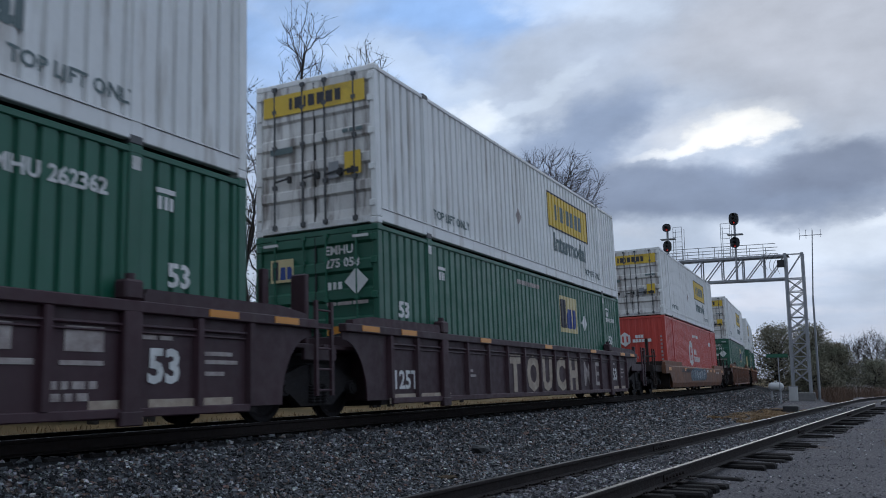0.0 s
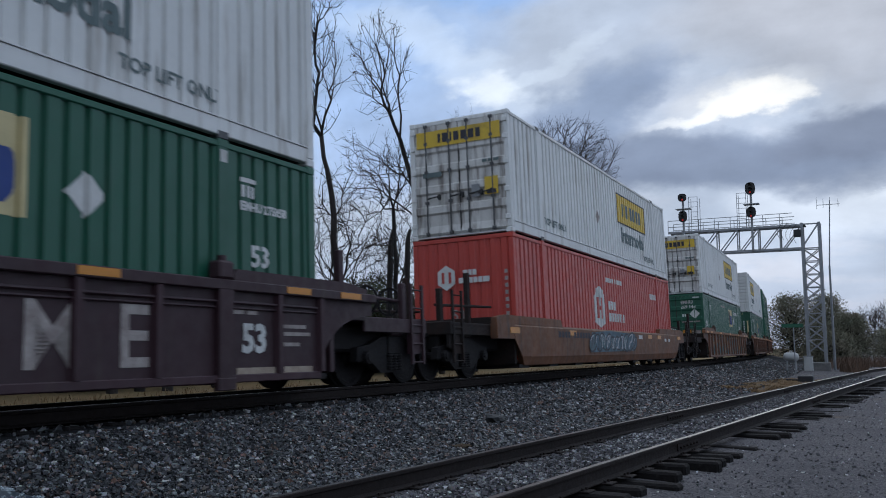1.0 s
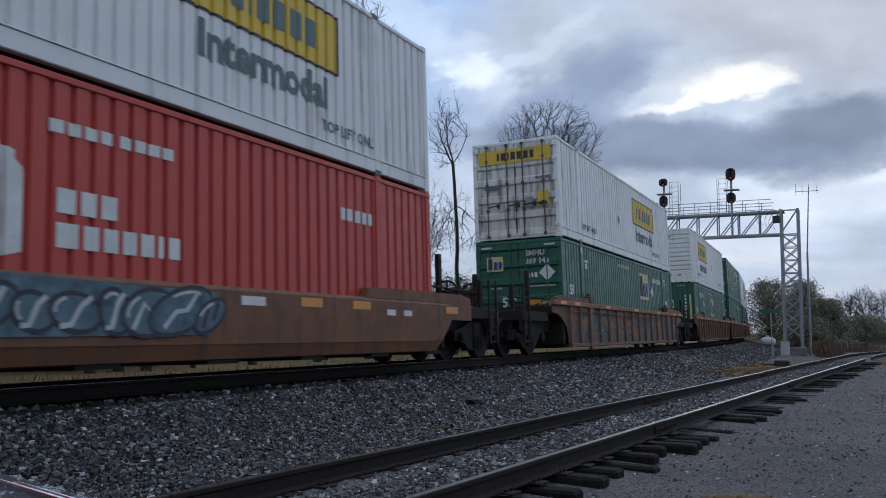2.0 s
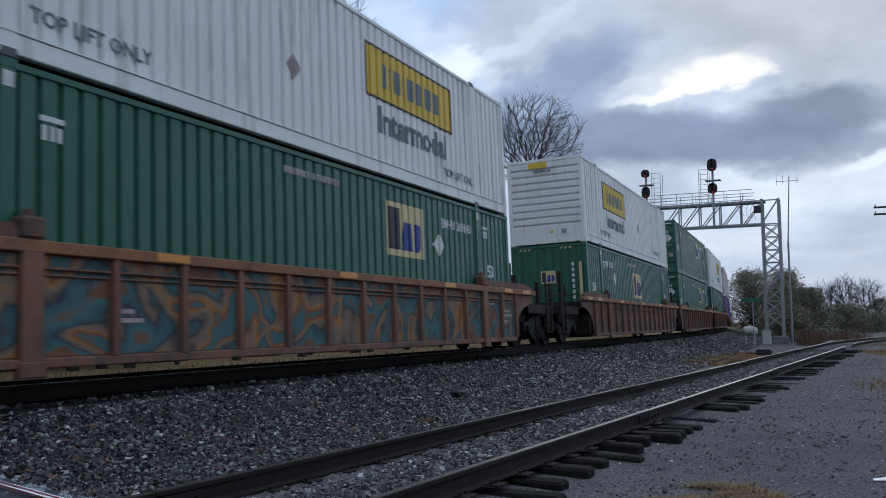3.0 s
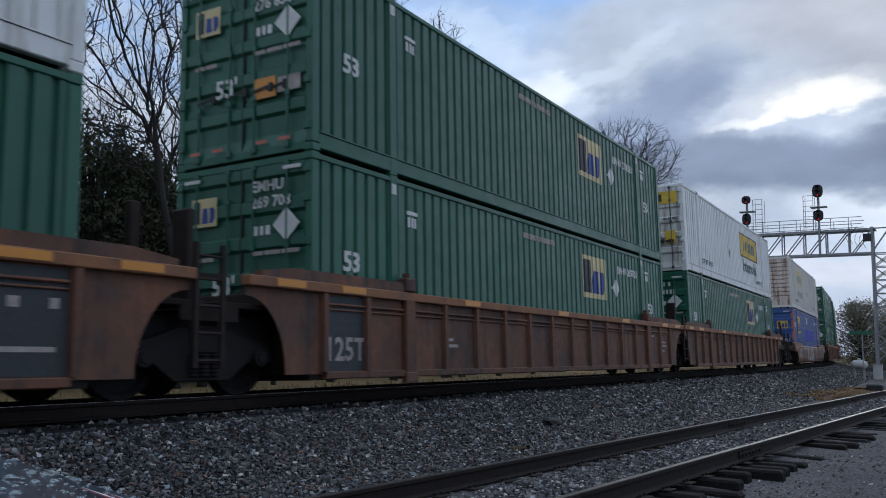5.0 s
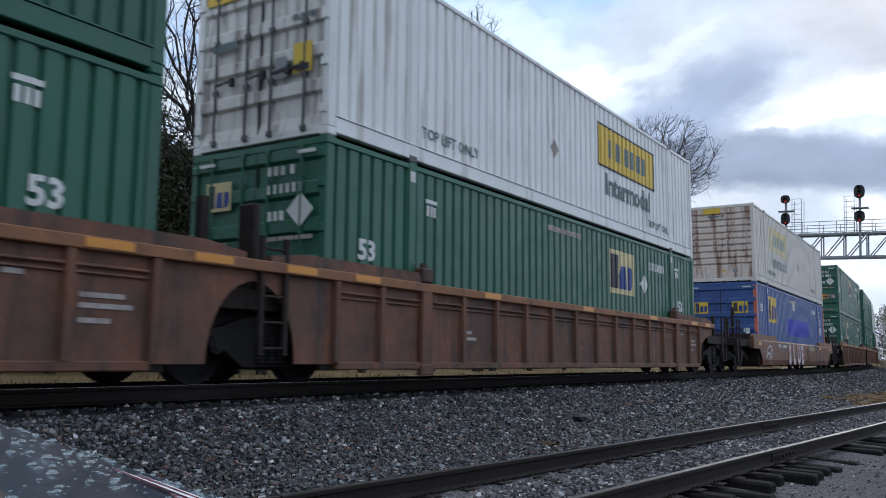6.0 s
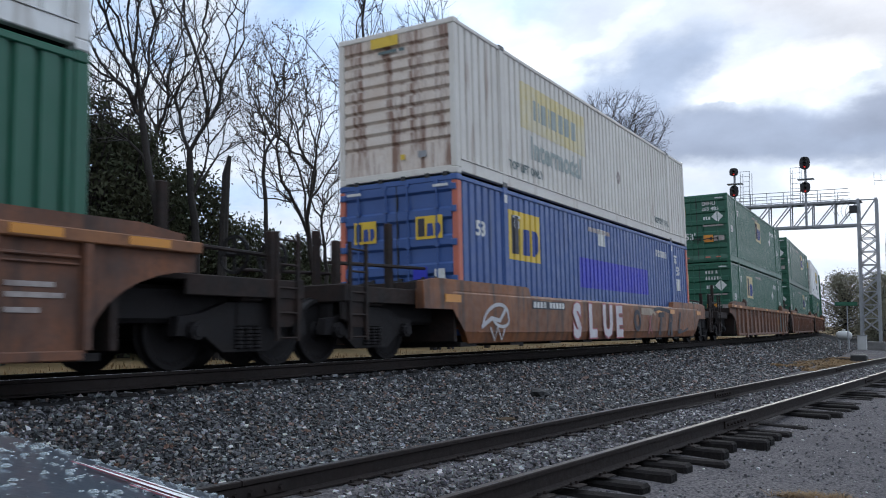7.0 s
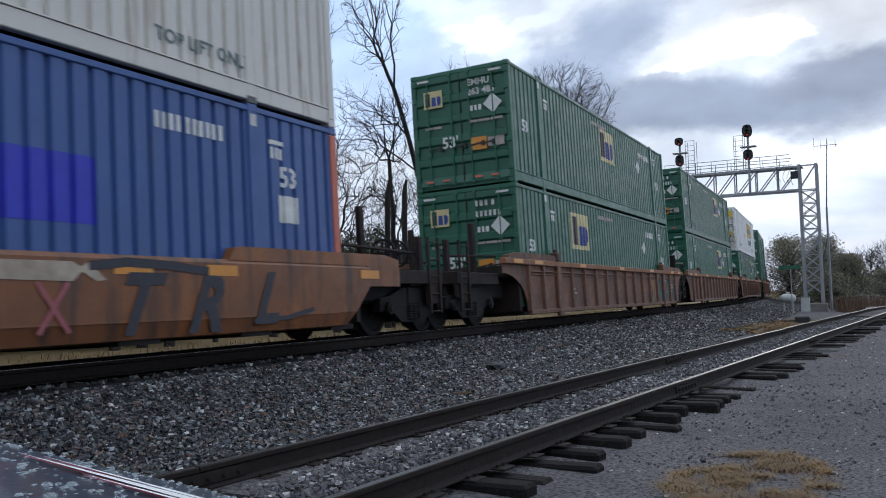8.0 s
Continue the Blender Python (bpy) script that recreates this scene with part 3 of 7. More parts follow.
def frame_shapes():
    s = {}
    s["corner_post"] = Geo().box((1.175, -HALF, 0.12), (1.295, -HALF + 0.16, TALL - 0.12), 0.012)
    s["inner_post"] = Geo().box((1.2, -6.19, 0.02), (1.297, -6.0, TALL - 0.005), 0.012)
    s["top_rail"] = Geo().box((1.2, -HALF + 0.16, TALL - 0.105), (1.288, HALF - 0.16, TALL - 0.022), 0.012)
    s["bottom_rail"] = Geo().box((1.18, -HALF + 0.16, 0.05), (1.291, HALF - 0.16, 0.27), 0.012)
    s["rail_lip"] = Geo().box((1.26, -HALF + 0.16, 0.272), (1.305, HALF - 0.16, 0.29))
    s["header"] = Geo().box((-1.175, -HALF + 0.005, TALL - 0.11), (1.175, -HALF + 0.14, TALL - 0.01), 0.01)
    s["sill"] = Geo().box((-1.175, -HALF + 0.005, 0.03), (1.175, -HALF + 0.14, 0.155), 0.01)
    s["corner_casting"] = Geo().box((1.14, -HALF - 0.003, 0), (1.298, -HALF + 0.18, 0.118), 0.015)
    s["upper_casting"] = Geo().box((1.14, -HALF - 0.003, TALL - 0.118), (1.298, -HALF + 0.18, TALL), 0.015)
    s["post_casting"] = Geo().box((1.14, -6.20, -0.003), (1.300, -5.99, 0.115), 0.015)
    s["side_panel"] = side_sheet(-HALF + 0.16, HALF - 0.16, 0.29, TALL - 0.10)
    s["left_door"], s["right_door"] = door_leaf(-1.17, -0.012), door_leaf(0.012, 1.17)
    s["grooved_end"], s["folded_end"] = end_sheet(9), end_sheet(0)
    roof = Geo()
    ys = np.linspace(-HALF + 0.14, HALF - 0.14, 41)
    for a, b in zip(ys[:-1], ys[1:]):
        roof.box((-1.2, a + 0.05, TALL - 0.035), (1.2, b - 0.05, TALL - 0.014))
    s["roof"] = roof.box((-1.2, -HALF + 0.14, TALL - 0.06), (1.2, HALF - 0.14, TALL - 0.03))
    s["floor_pan"] = Geo().box((-1.18, -HALF + 0.15, 0.06), (1.18, HALF - 0.15, 0.16))
    bar = Geo().tube((0, -HALF - 0.012, 0.08), (0, -HALF - 0.012, 2.8), 0.019, n=8)
    for z in (0.1, 0.85, 1.6, 2.3, 2.74):
        bar.box((-0.045, -HALF - 0.03, z), (0.045, -HALF + 0.015, z + 0.07))
    s["locking_bar"] = bar
    s["door_handle"] = Geo().bar((0, -HALF - 0.03, 0.98), (0.36, -HALF - 0.03, 1.03), 0.018, 0.035).box((0.3, -HALF - 0.05, 0.94), (0.36, -HALF + 0.015, 1.06))
    s["door_seal"] = Geo().box((-0.011, -HALF + 0.012, 0.06), (0.011, -HALF + 0.05, 2.78))
    s["hinge"] = Geo().box((1.15, -HALF - 0.025, 0), (1.27, -HALF + 0.012, 0.12), 0.01)
    lug = Geo().prism([(-0.05, -HALF - 0.004), (0.05, -HALF - 0.004), (0.05, -HALF + 0.03), (-0.05, -HALF + 0.03)], -0.03, 0.05, axis=2)
    s["underside_lug"] = lug
    return s


FRAME = {k: g.mesh(k) for k, g in frame_shapes().items()}
BACK = {k: turned(g).mesh(k) for k, g in frame_shapes().items() if k in (
    "corner_post", "inner_post", "top_rail", "bottom_rail", "rail_lip", "header", "sill", "corner_casting", "upper_casting", "side_panel", "folded_end")}


def mirrored(key):
    """A post's shape mirrored from the leading to the trailing end, on the same side."""
    def make():
        g, src = Geo(), FRAME[key]
        g.v = [(v.co.x, -v.co.y, v.co.z) for v in src.vertices]
        g.f = [tuple(reversed(p.vertices)) for p in src.polygons]
        return g
    return shared((key, "trailing"), make)


def mirrored_far(key):
    def make():
        g, src = Geo(), FRAME[key]
        g.v = [(-v.co.x, v.co.y, v.co.z) for v in src.vertices]
        g.f = [tuple(reversed(p.vertices)) for p in src.polygons]
        return g
    return shared((key, "far"), make)


def diamond(r):
    return plate([(0, -r), (r, 0), (0, r), (-r, 0)])


def emblem(box, panel_mat, y, z, w, h, on, name="logo_panel"):
    """A square emblem: a pale panel with one dark and two blue blocks."""
    p = part(name, shared(("emblem", w, h, y, z, on), lambda: painted(rect(w, h), y, z) if on == "side" else on_end(rect(w, h), y, z)), panel_mat, box, "cream emblem panel with dark and blue blocks")
    tall, low = 0.78 * h, 0.54 * h
    marks = (("ink", [(0.08, 0), (0.34, 0), (0.34, 1), (0.08, 1)], tall),
             ("logo_blue", [(0.41, 0), (0.67, 0), (0.64, 1), (0.44, 1)], low),
             ("logo_blue", [(0.72, 0), (0.84, 0), (0.93, 0.3), (0.93, 0.8), (0.87, 1), (0.72, 1)], low))
    for i, (m, outline, tallness) in enumerate(marks):
        pts = [(a * w, b * tallness) for a, b in outline]
        part("logo_block", shared(("block", w, h, y, z, on, i), lambda: painted(plate(pts), y, z + 0.12 * h, 0.009) if on == "side" else on_end(plate(pts), y, z + 0.12 * h, lift=0.016)), M[m], p)


def container(tone, end, sign, marks, name_label, flip=False, ident=""):
    """tone: the paint. end: what the leading end is. sign: the side's large emblem. marks: small writing. flip: the nose leads. ident: its serial, where it can be read."""
    paint = M[tone]
    light = tone in ("white", "old_white")
    box = thing("shipping_container", name_label, "shipping container", "containers on the train")
    for key in ("corner_post", "inner_post", "corner_casting", "upper_casting"):
        mat_here = M["salmon"] if tone == "blue" and key == "corner_post" else paint
        part(key, FRAME[key], mat_here, box, "salmon corner post" if mat_here is M["salmon"] else "")
        part(key, mirrored(key), mat_here, box)
        part(key, mirrored_far(key), mat_here, box)
        part(key, BACK[key], mat_here, box)
    for key in ("top_rail", "bottom_rail", "rail_lip", "side_panel"):
        part(key, FRAME[key], paint, box)
        part(key, BACK[key], paint, box)
    for key in ("header", "sill"):
        part(key, FRAME[key], paint, box)
        part(key, BACK[key], paint, box)
    part("roof", FRAME["roof"], paint, box)
    for z in (0.0, TALL - 0.105):
        for mesh in (FRAME["post_casting"], mirrored("post_casting")):
            part("post_casting", mesh, M["bar_grey"] if light else paint, box, at=pose(0, 0, z))
    part("floor_pan", FRAME["floor_pan"], M["steel"], box)
    part("end_panel", BACK["folded_end"], paint, box)

    def side(name, key, shape, y, z, mat_name, lift=0.006, label=""):
        if name == "sign_block":
            pts, fcs = shape()
            for k, f in enumerate(fcs):
                part(name, shared(("side", key, y, z, k), lambda: painted(plate([pts[i] for i in f]), y, z, lift, depth=0.3)), M[mat_name], box, label)
            return
        part(name, shared(("side", key, y, z), lambda: painted(shape(), y, z, lift, depth=0.3 if name in ("lettering", "size_number", "small_print", "sign_block") else 1.0)), M[mat_name], box, label)

    def ending(name, key, shape, x, z, mat_name, lift=0.012, label=""):
        if name == "sign_block":
            pts, fcs = shape()
            for k, f in enumerate(fcs):
                part(name, shared(("end", key, x, z, k), lambda: on_end(plate([pts[i] for i in f]), x, z, lift=lift)), M[mat_name], box, label)
            return
        part(name, shared(("end", key, x, z), lambda: on_end(shape(), x, z, lift=lift)), M[mat_name], box, label)

    if end == "door":
        leaf_paint = M["door_white"] if light else paint
        left = part("door", FRAME["left_door"], leaf_paint, box)
        right = part("door", FRAME["right_door"], leaf_paint, box)
        part("door_seal", FRAME["door_seal"], M["seal"], box)
        for x, d in ((-0.86, left), (-0.24, left), (0.24, right), (0.86, right)):
            part("locking_bar", FRAME["locking_bar"], M["bar_grey"] if tone not in ("green", "blue") else paint, d, at=pose(x, 0, 0))
        for x, d in ((-0.86, left), (-0.24, left), (0.24, right), (0.5, right)):
            part("door_handle", FRAME["door_handle"], M["seal"], d, at=pose(x, 0, 0))
        for z in (0.3, 0.95, 1.6, 2.2, 2.6):
            part("hinge", FRAME["hinge"], paint, right, at=pose(0, 0, z))
            part("hinge", mirrored_far("hinge"), paint, left, at=pose(0, 0, z))
        if light:
            ending("sign_band", "band", lambda: rect(2.2, 0.40), -1.1, 2.24, "yellow", 0.02, "yellow sign band with dark blocks")
            ending("sign_block", "bandblocks", lambda: blocks([0.07, 0.15, 0.05, 0.14, 0.14, 0.15, 0.12], 0.22, 0.05), -0.52, 2.33, "ink", 0.026)
            ending("notice", "notice", lambda: rect(0.34, 0.42), 0.66, 0.92, "yellow", 0.02, "yellow notice sticker")
            ending("notice", "notice2", lambda: rect(0.24, 0.1), 0.71, 0.94, "ink", 0.026)
            ending("data_plate", "plate", lambda: rect(0.22, 0.3), 0.32, 0.9, "galv", 0.02)
            ending("small_print", "print1", lambda: blocks([0.5], 0.12, 0.05), -0.95, 1.5, "slate", 0.02)
            ending("small_print", "print2", lambda: blocks([0.12, 0.1, 0.14], 0.07, 0.03), 0.62, 1.7, "slate", 0.02)
        else:
            ink = "letter"
            emblem(box, M["cream"] if tone == "green" else M["yellow"], -0.95, 2.02 if tone == "green" else 1.75, 0.5, 0.42, "end")
            if tone == "blue":
                emblem(box, M["yellow"], 0.42, 1.75, 0.56, 0.42, "end")
                ending("data_plate", "bplate", lambda: rect(0.3, 0.5), 0.35, 0.75, "bright_blue", 0.02)
                ending("small_print", "bprint", lambda: blocks([0.22], 0.2, 0.02), 0.8, 1.0, ink, 0.02)
            else:
                if ident:
                    ending("lettering", "gid1", lambda: letters("EMHU", 0.15, 0.006), 0.22, 2.42, ink, 0.02)
                    ending("lettering", ("gid2", ident), lambda: letters(ident[:3] + " " + ident[3:], 0.15, 0.006), 0.22, 2.19, ink, 0.02)
                else:
                    ending("small_print", "gid1", lambda: blocks([0.07, 0.08, 0.07, 0.0, 0.07], 0.13, 0.05), 0.25, 2.42, ink, 0.02)
                    ending("small_print", "gid2", lambda: blocks([0.06, 0.06, 0.06, 0.06, 0.06, 0.06], 0.13, 0.055), 0.25, 2.17, ink, 0.02)
                ending("warning_diamond", "gdia", lambda: diamond(0.24), 0.86, 1.92, ink, 0.02, "white warning diamond")
                ending("small_print", "gpr", lambda: blocks([0.07, 0.06, 0.08], 0.13, 0.04), 0.28, 1.80, ink, 0.02)
                ending("small_print", "gpr2", lambda: blocks([0.2, 0.28, 0.3], 0.06, 0.03), 0.25, 1.52, "dull_letter", 0.02)
                ending("small_print", "gpr3", lambda: blocks([0.2, 0.22], 0.06, 0.03), -0.95, 1.5, "dull_letter", 0.02)
                ending("size_number", "g53", lambda: letters("53'", 0.26, 0.01), -0.52, 1.0, ink, 0.02)
                ending("notice", "gorange", lambda: rect(0.4, 0.3), 0.25, 0.86, "amber", 0.02, "orange notice sticker")
                ending("notice", "gplate", lambda: rect(0.42, 0.22), 0.68, 0.9, "dull_letter", 0.02)
            for x in (-1.1, 0.8):
                ending("reflector", ("refl", x), lambda: rect(0.32, 0.05), x, 2.68, ink, 0.03)
            for x in (-1.0, -0.55, 0.3, 0.72):
                ending("reflector", ("refl2", x), lambda: rect(0.2, 0.05), x, 0.2, "salmon", 0.03)
    elif end == "grooved":
        part("end_panel", FRAME["grooved_end"], M["rusty_white"] if tone == "old_white" else paint, box, "rust-streaked ribbed end panel" if tone == "old_white" else "ribbed end panel")
        for x in (-0.9, -0.35, 0.15, 0.67, 1.05):
            part("underside_lug", FRAME["underside_lug"], M["seal"], box, at=pose(x, 0, 0))
        ending("sign_band", "smallband", lambda: rect(0.62, 0.2), -0.52, 2.58, "yellow", 0.02, "small yellow sign")
        ending("small_print", "smalldark", lambda: blocks([0.42, 0.12], 0.06, 0.05), -0.35, 2.44, "slate", 0.02)
        ending("notice", "smallnote", lambda: rect(0.1, 0.1), 0.12, 0.36, "yellow", 0.02)
        ending("data_plate", "smallplate", lambda: rect(0.18, 0.12), 0.5, 0.36, "galv", 0.02)
    else:
        part("end_panel", FRAME["folded_end"], paint, box)
        if tone == "red":
            hexa = [(0.26 * math.sin(radians(60 * k)), 0.3 * math.cos(radians(60 * k))) for k in range(6)]
            ending("hexagon_logo", "hexa", lambda: plate(hexa), -0.42, 1.95, "letter", 0.02, "white hexagon logo")
            for x in (-0.54, -0.36):
                ending("logo_block", ("hexbar", x), lambda: rect(0.07, 0.26), x, 1.82, "red", 0.026)
            ending("small_print", "hub1", lambda: blocks([0.11, 0.09, 0.1], 0.13, 0.02), 0.02, 1.98, "letter", 0.02)
            ending("small_print", "hub2", lambda: blocks([0.12, 0.1, 0.1, 0.1, 0.1, 0.16], 0.13, 0.02), -0.1, 1.8, "letter", 0.02)
            ending("size_number", "r53", lambda: letters("53'", 0.24, 0.005), -0.3, 0.95, "dull_letter", 0.02)
            for k in range(7):
                ending("small_print", ("redv", k), lambda: rect(0.08, 0.09), 1.06, 1.0 + 0.16 * k, "dull_letter", 0.02)
        else:
            emblem(box, M["cream"], -0.28, 1.6, 0.5, 0.42, "end")
            for k in range(9):
                ending("small_print", ("gv", k), lambda: rect(0.08, 0.11), 0.78, 0.7 + 0.18 * k, "letter", 0.02)
            ending("caution_strip", "gyel", lambda: rect(0.1, 1.45), 1.02, 0.8, "cream", 0.02)
            ending("size_number", "gf53", lambda: letters("53", 0.26, 0.01), -0.05, 0.62, "letter", 0.02)
            for k in range(3):
                for x in (-1.0, 0.4):
                    ending("caution_mark", ("cm", k, x), lambda: plate([(0, 0), (0.07, 0), (0.12, 0.07), (0.05, 0.07)]), x + k * 0.15, 2.72, "cream", 0.02)
            ending("warning_diamond", "gfdia", lambda: diamond(0.24), -0.95, 1.0, "letter", 0.02)

    if sign == "banner":
        y = -HALF + 2.9 if flip else 1.15
        aged = tone == "old_white"
        side("sign_panel", "banner", lambda: rect(3.75, 1.0), y, 1.43, "faded_yellow" if aged else "yellow", 0.006, "faded yellow banner" if aged else "large yellow banner with dark border")
        for k, (a, b, w, h) in enumerate(((0, 0, 3.75, 0.045), (0, 0.955, 3.75, 0.045), (0, 0.045, 0.045, 0.91), (3.705, 0.045, 0.045, 0.91))):
            side("sign_border", ("bb", k), lambda: rect(w, h), y + a, 1.43 + b, "faded_yellow" if aged else "ink", 0.010)
        side("sign_block", "bannerblocks", lambda: blocks([0.16, 0.07, 0.27, 0.07, 0.29, 0.28, 0.30, 0.28], 0.44, 0.11), y + 0.62, 1.70, "faded_slate" if aged else "slate", 0.010)
        side("lettering", "intermodal", lambda: letters("Intermodal", 0.47, 0.024), y + 0.42, 0.84, "faded_slate" if aged else "slate", 0.008, "grey lettering")
        for yy in (-6.19 + 0.35, 4.4):
            side("lettering", "toplift", lambda: letters("TOP LIFT ONLY", 0.17, 0.006), yy, 0.46, "slate", 0.008)
        side("small_print", "wdia", lambda: diamond(0.2), -1.1 if not flip else 1.1, 1.3, "dull_letter", 0.008)
    elif sign == "emblem":
        y = {"": 1.75, "blue": -5.95, "mid": -0.7, "fore": -4.1}[marks] if not flip else -0.6
        emblem(box, M["yellow" if marks == "blue" else "cream"], y, 1.5 if not flip else 1.25, 1.55, 1.0, "side")
        if marks != "blue":
            side("warning_diamond", "sdia", lambda: diamond(0.26), -4.0 if flip else 4.0, 1.85, "letter", 0.008, "white warning diamond")
        for yy in (-7.35, 6.65):
            side("size_number", "s53", lambda: letters("53", 0.27, 0.012), yy, 1.32 if marks != "blue" else 1.85, "letter", 0.008)
        if ident:
            late = ident == "275058"
            side("lettering", ("sid", ident), lambda: letters("EMHU " + ident, 0.11 if late else 0.18, 0.008), 6.45 if late else 4.15, 2.05 if late else 2.24, "letter", 0.008)
        else:
            side("small_print", "sid", lambda: blocks([0.07, 0.07, 0.07, 0.07, 0.0, 0.07, 0.07, 0.07, 0.07, 0.07, 0.07], 0.20, 0.045), 4.35 if not flip else -5.3, 2.24 if marks != "blue" else 2.3, "letter", 0.008)
        side("small_print", "sroof", lambda: blocks([0.3], 0.06, 0.05), -5.7, 2.35, "letter", 0.008)
        side("small_print", "sroof2", lambda: blocks([0.06, 0.06, 0.06], 0.16, 0.04), -5.68, 2.15, "letter", 0.008)
        side("small_print", "sroof", lambda: blocks([0.3], 0.06, 0.05), 6.45, 2.42, "letter", 0.008)
        side("small_print", "sroof2", lambda: blocks([0.06, 0.06, 0.06], 0.16, 0.04), 6.47, 2.22, "letter", 0.008)
        side("small_print", "shigh", lambda: blocks([0.08] * 7 + [0.05] + [0.08] * 8, 0.11, 0.02), -1.4, 2.5, "dull_letter", 0.008)
        for yy in (-6.17, 6.03):
            part("lift_mark", shared(("lift", yy), lambda: painted(rect(0.13, 0.16), yy, 2.6, 0.004, False, 1.298)), M["letter"], box)
        if marks == "blue":
            side("paint_patch", "bpatch", lambda: rect(5.6, 0.72), -2.1, 1.10, "bright_blue", 0.004, "bright blue repainted patch")
            side("paint_patch", "bplate2", lambda: rect(0.52, 0.42), -0.75, 2.2, "letter", 0.008)
            side("paint_patch", "bplate3", lambda: rect(0.44, 0.38), 6.6, 1.34, "letter", 0.009)
    elif sign == "hexagon":
        pts = [(0, 0.14), (0.52, 0), (1.04, 0.14), (1.04, 0.92), (0.90, 1.04), (0.90, 1.12), (0.52, 1.24), (0.14, 1.12), (0.14, 1.04), (0, 0.92)]
        side("hexagon_logo", "bighex", lambda: plate(pts), -1.9, 0.85, "letter", 0.006, "tall white hexagon logo")
        for a in (0.26, 0.60):
            side("logo_block", ("hexb", a), lambda: rect(0.17, 0.62), -1.9 + a, 1.12, "red", 0.010)
        side("logo_block", "hexm", lambda: rect(0.17, 0.12), -1.47, 1.37, "red", 0.012)
        side("small_print", "hexname", lambda: blocks([0.24, 0.2, 0.22], 0.26, 0.07), -0.5, 1.42, "letter", 0.008)
        side("small_print", "hexname2", lambda: blocks([0.28, 0.2, 0.2, 0.2, 0.2, 0.1, 0.2], 0.26, 0.07), -0.5, 1.06, "letter", 0.008)
        side("small_print", "hexid", lambda: blocks([0.17, 0.17, 0.17, 0.17, 0.0, 0.17, 0.17, 0.17, 0.17], 0.14, 0.05), -0.6, 2.25, "letter", 0.008)
        side("small_print", "hexid2", lambda: blocks([0.15, 0.15, 0.0, 0.15, 0.15, 0.15], 0.2, 0.05), 4.9, 2.0, "letter", 0.008)
    return box


# ---- well cars ----
def arc(cy, cz, ry, rz, a0, a1, n=8):
    return [(cy + ry * math.cos(radians(a0 + (a1 - a0) * i / n)), cz + rz * math.sin(radians(a0 + (a1 - a0) * i / n))) for i in range(n + 1)]


RIB_AT = [-7.98] + [-7.02 + 1.08 * k for k in range(14)] + [7.98]


def ribbed_shapes():
    s = {}
    for fore in ("coupler", "joint"):
        for aft in ("coupler", "joint"):
            a, b = (arc(-9.42, 0.24, 1.4 if e == "coupler" else 0.72, 0.86 if e == "coupler" else 0.95, 90, 0) for e in (fore, aft))
            web = [(-9.42, 1.32)] + a + [(-y, z) for y, z in b[::-1]] + [(9.42, 1.32)]
            s["side_wall_" + fore + "_" + aft] = Geo().prism(web, 1.375, 1.40, axis=0)
    s["top_chord"] = Geo().box((1.34, -9.44, 1.30), (1.49, 9.44, 1.43), 0.012)
    s["bottom_chord"] = Geo().box((1.34, -7.95, 0.17), (1.46, 7.95, 0.27), 0.012)
    s["rib"] = Geo().prism([(1.4, -0.06), (1.475, -0.045), (1.475, 0.045), (1.4, 0.06)], 0.27, 1.30, axis=2)
    s["wide_rib"] = Geo().box((1.4, -0.13, 0.16), (1.49, 0.13, 1.32), 0.015)
    s["foot_block"] = Geo().box((1.4, -0.16, 0.08), (1.50, 0.16, 0.24), 0.015)
    s["pipe"] = Geo().tube((1.43, -7.9, 1.16), (1.43, 7.9, 1.16), 0.02, n=6).tube((1.42, -7.9, 1.09), (1.42, 7.9, 1.09), 0.014, n=6)
    s["guide_rail"] = Geo().add([(x, y, z) for y, z0, z1 in ((-9.2, 1.40, 1.50), (-8.6, 1.40, 1.575), (-6.15, 1.40, 1.575), (-6.1, 1.40, 1.50)) for x, z in ((1.30, z0), (1.46, z0), (1.46, z1), (1.33, z1))],
                                 [(0, 1, 2, 3)] + [tuple(4 * i + k for k in q) for i in range(3) for q in ((0, 4, 5, 1), (1, 5, 6, 2), (2, 6, 7, 3), (3, 7, 4, 0))] + [(15, 14, 13, 12)])
    s["lock_block"] = Geo().box((1.3, -6.07, 1.43), (1.5, -5.80, 1.66), 0.03).tube((1.4, -5.94, 1.66), (1.4, -5.94, 1.73), 0.06, n=8)
    s["reflector"] = Geo().box((1.49, -0.27, 1.325), (1.498, 0.27, 1.415))
    s["stencil_box"] = Geo().box((1.402, -0.4, 0.42), (1.406, 0.4, 1.02))
    return s


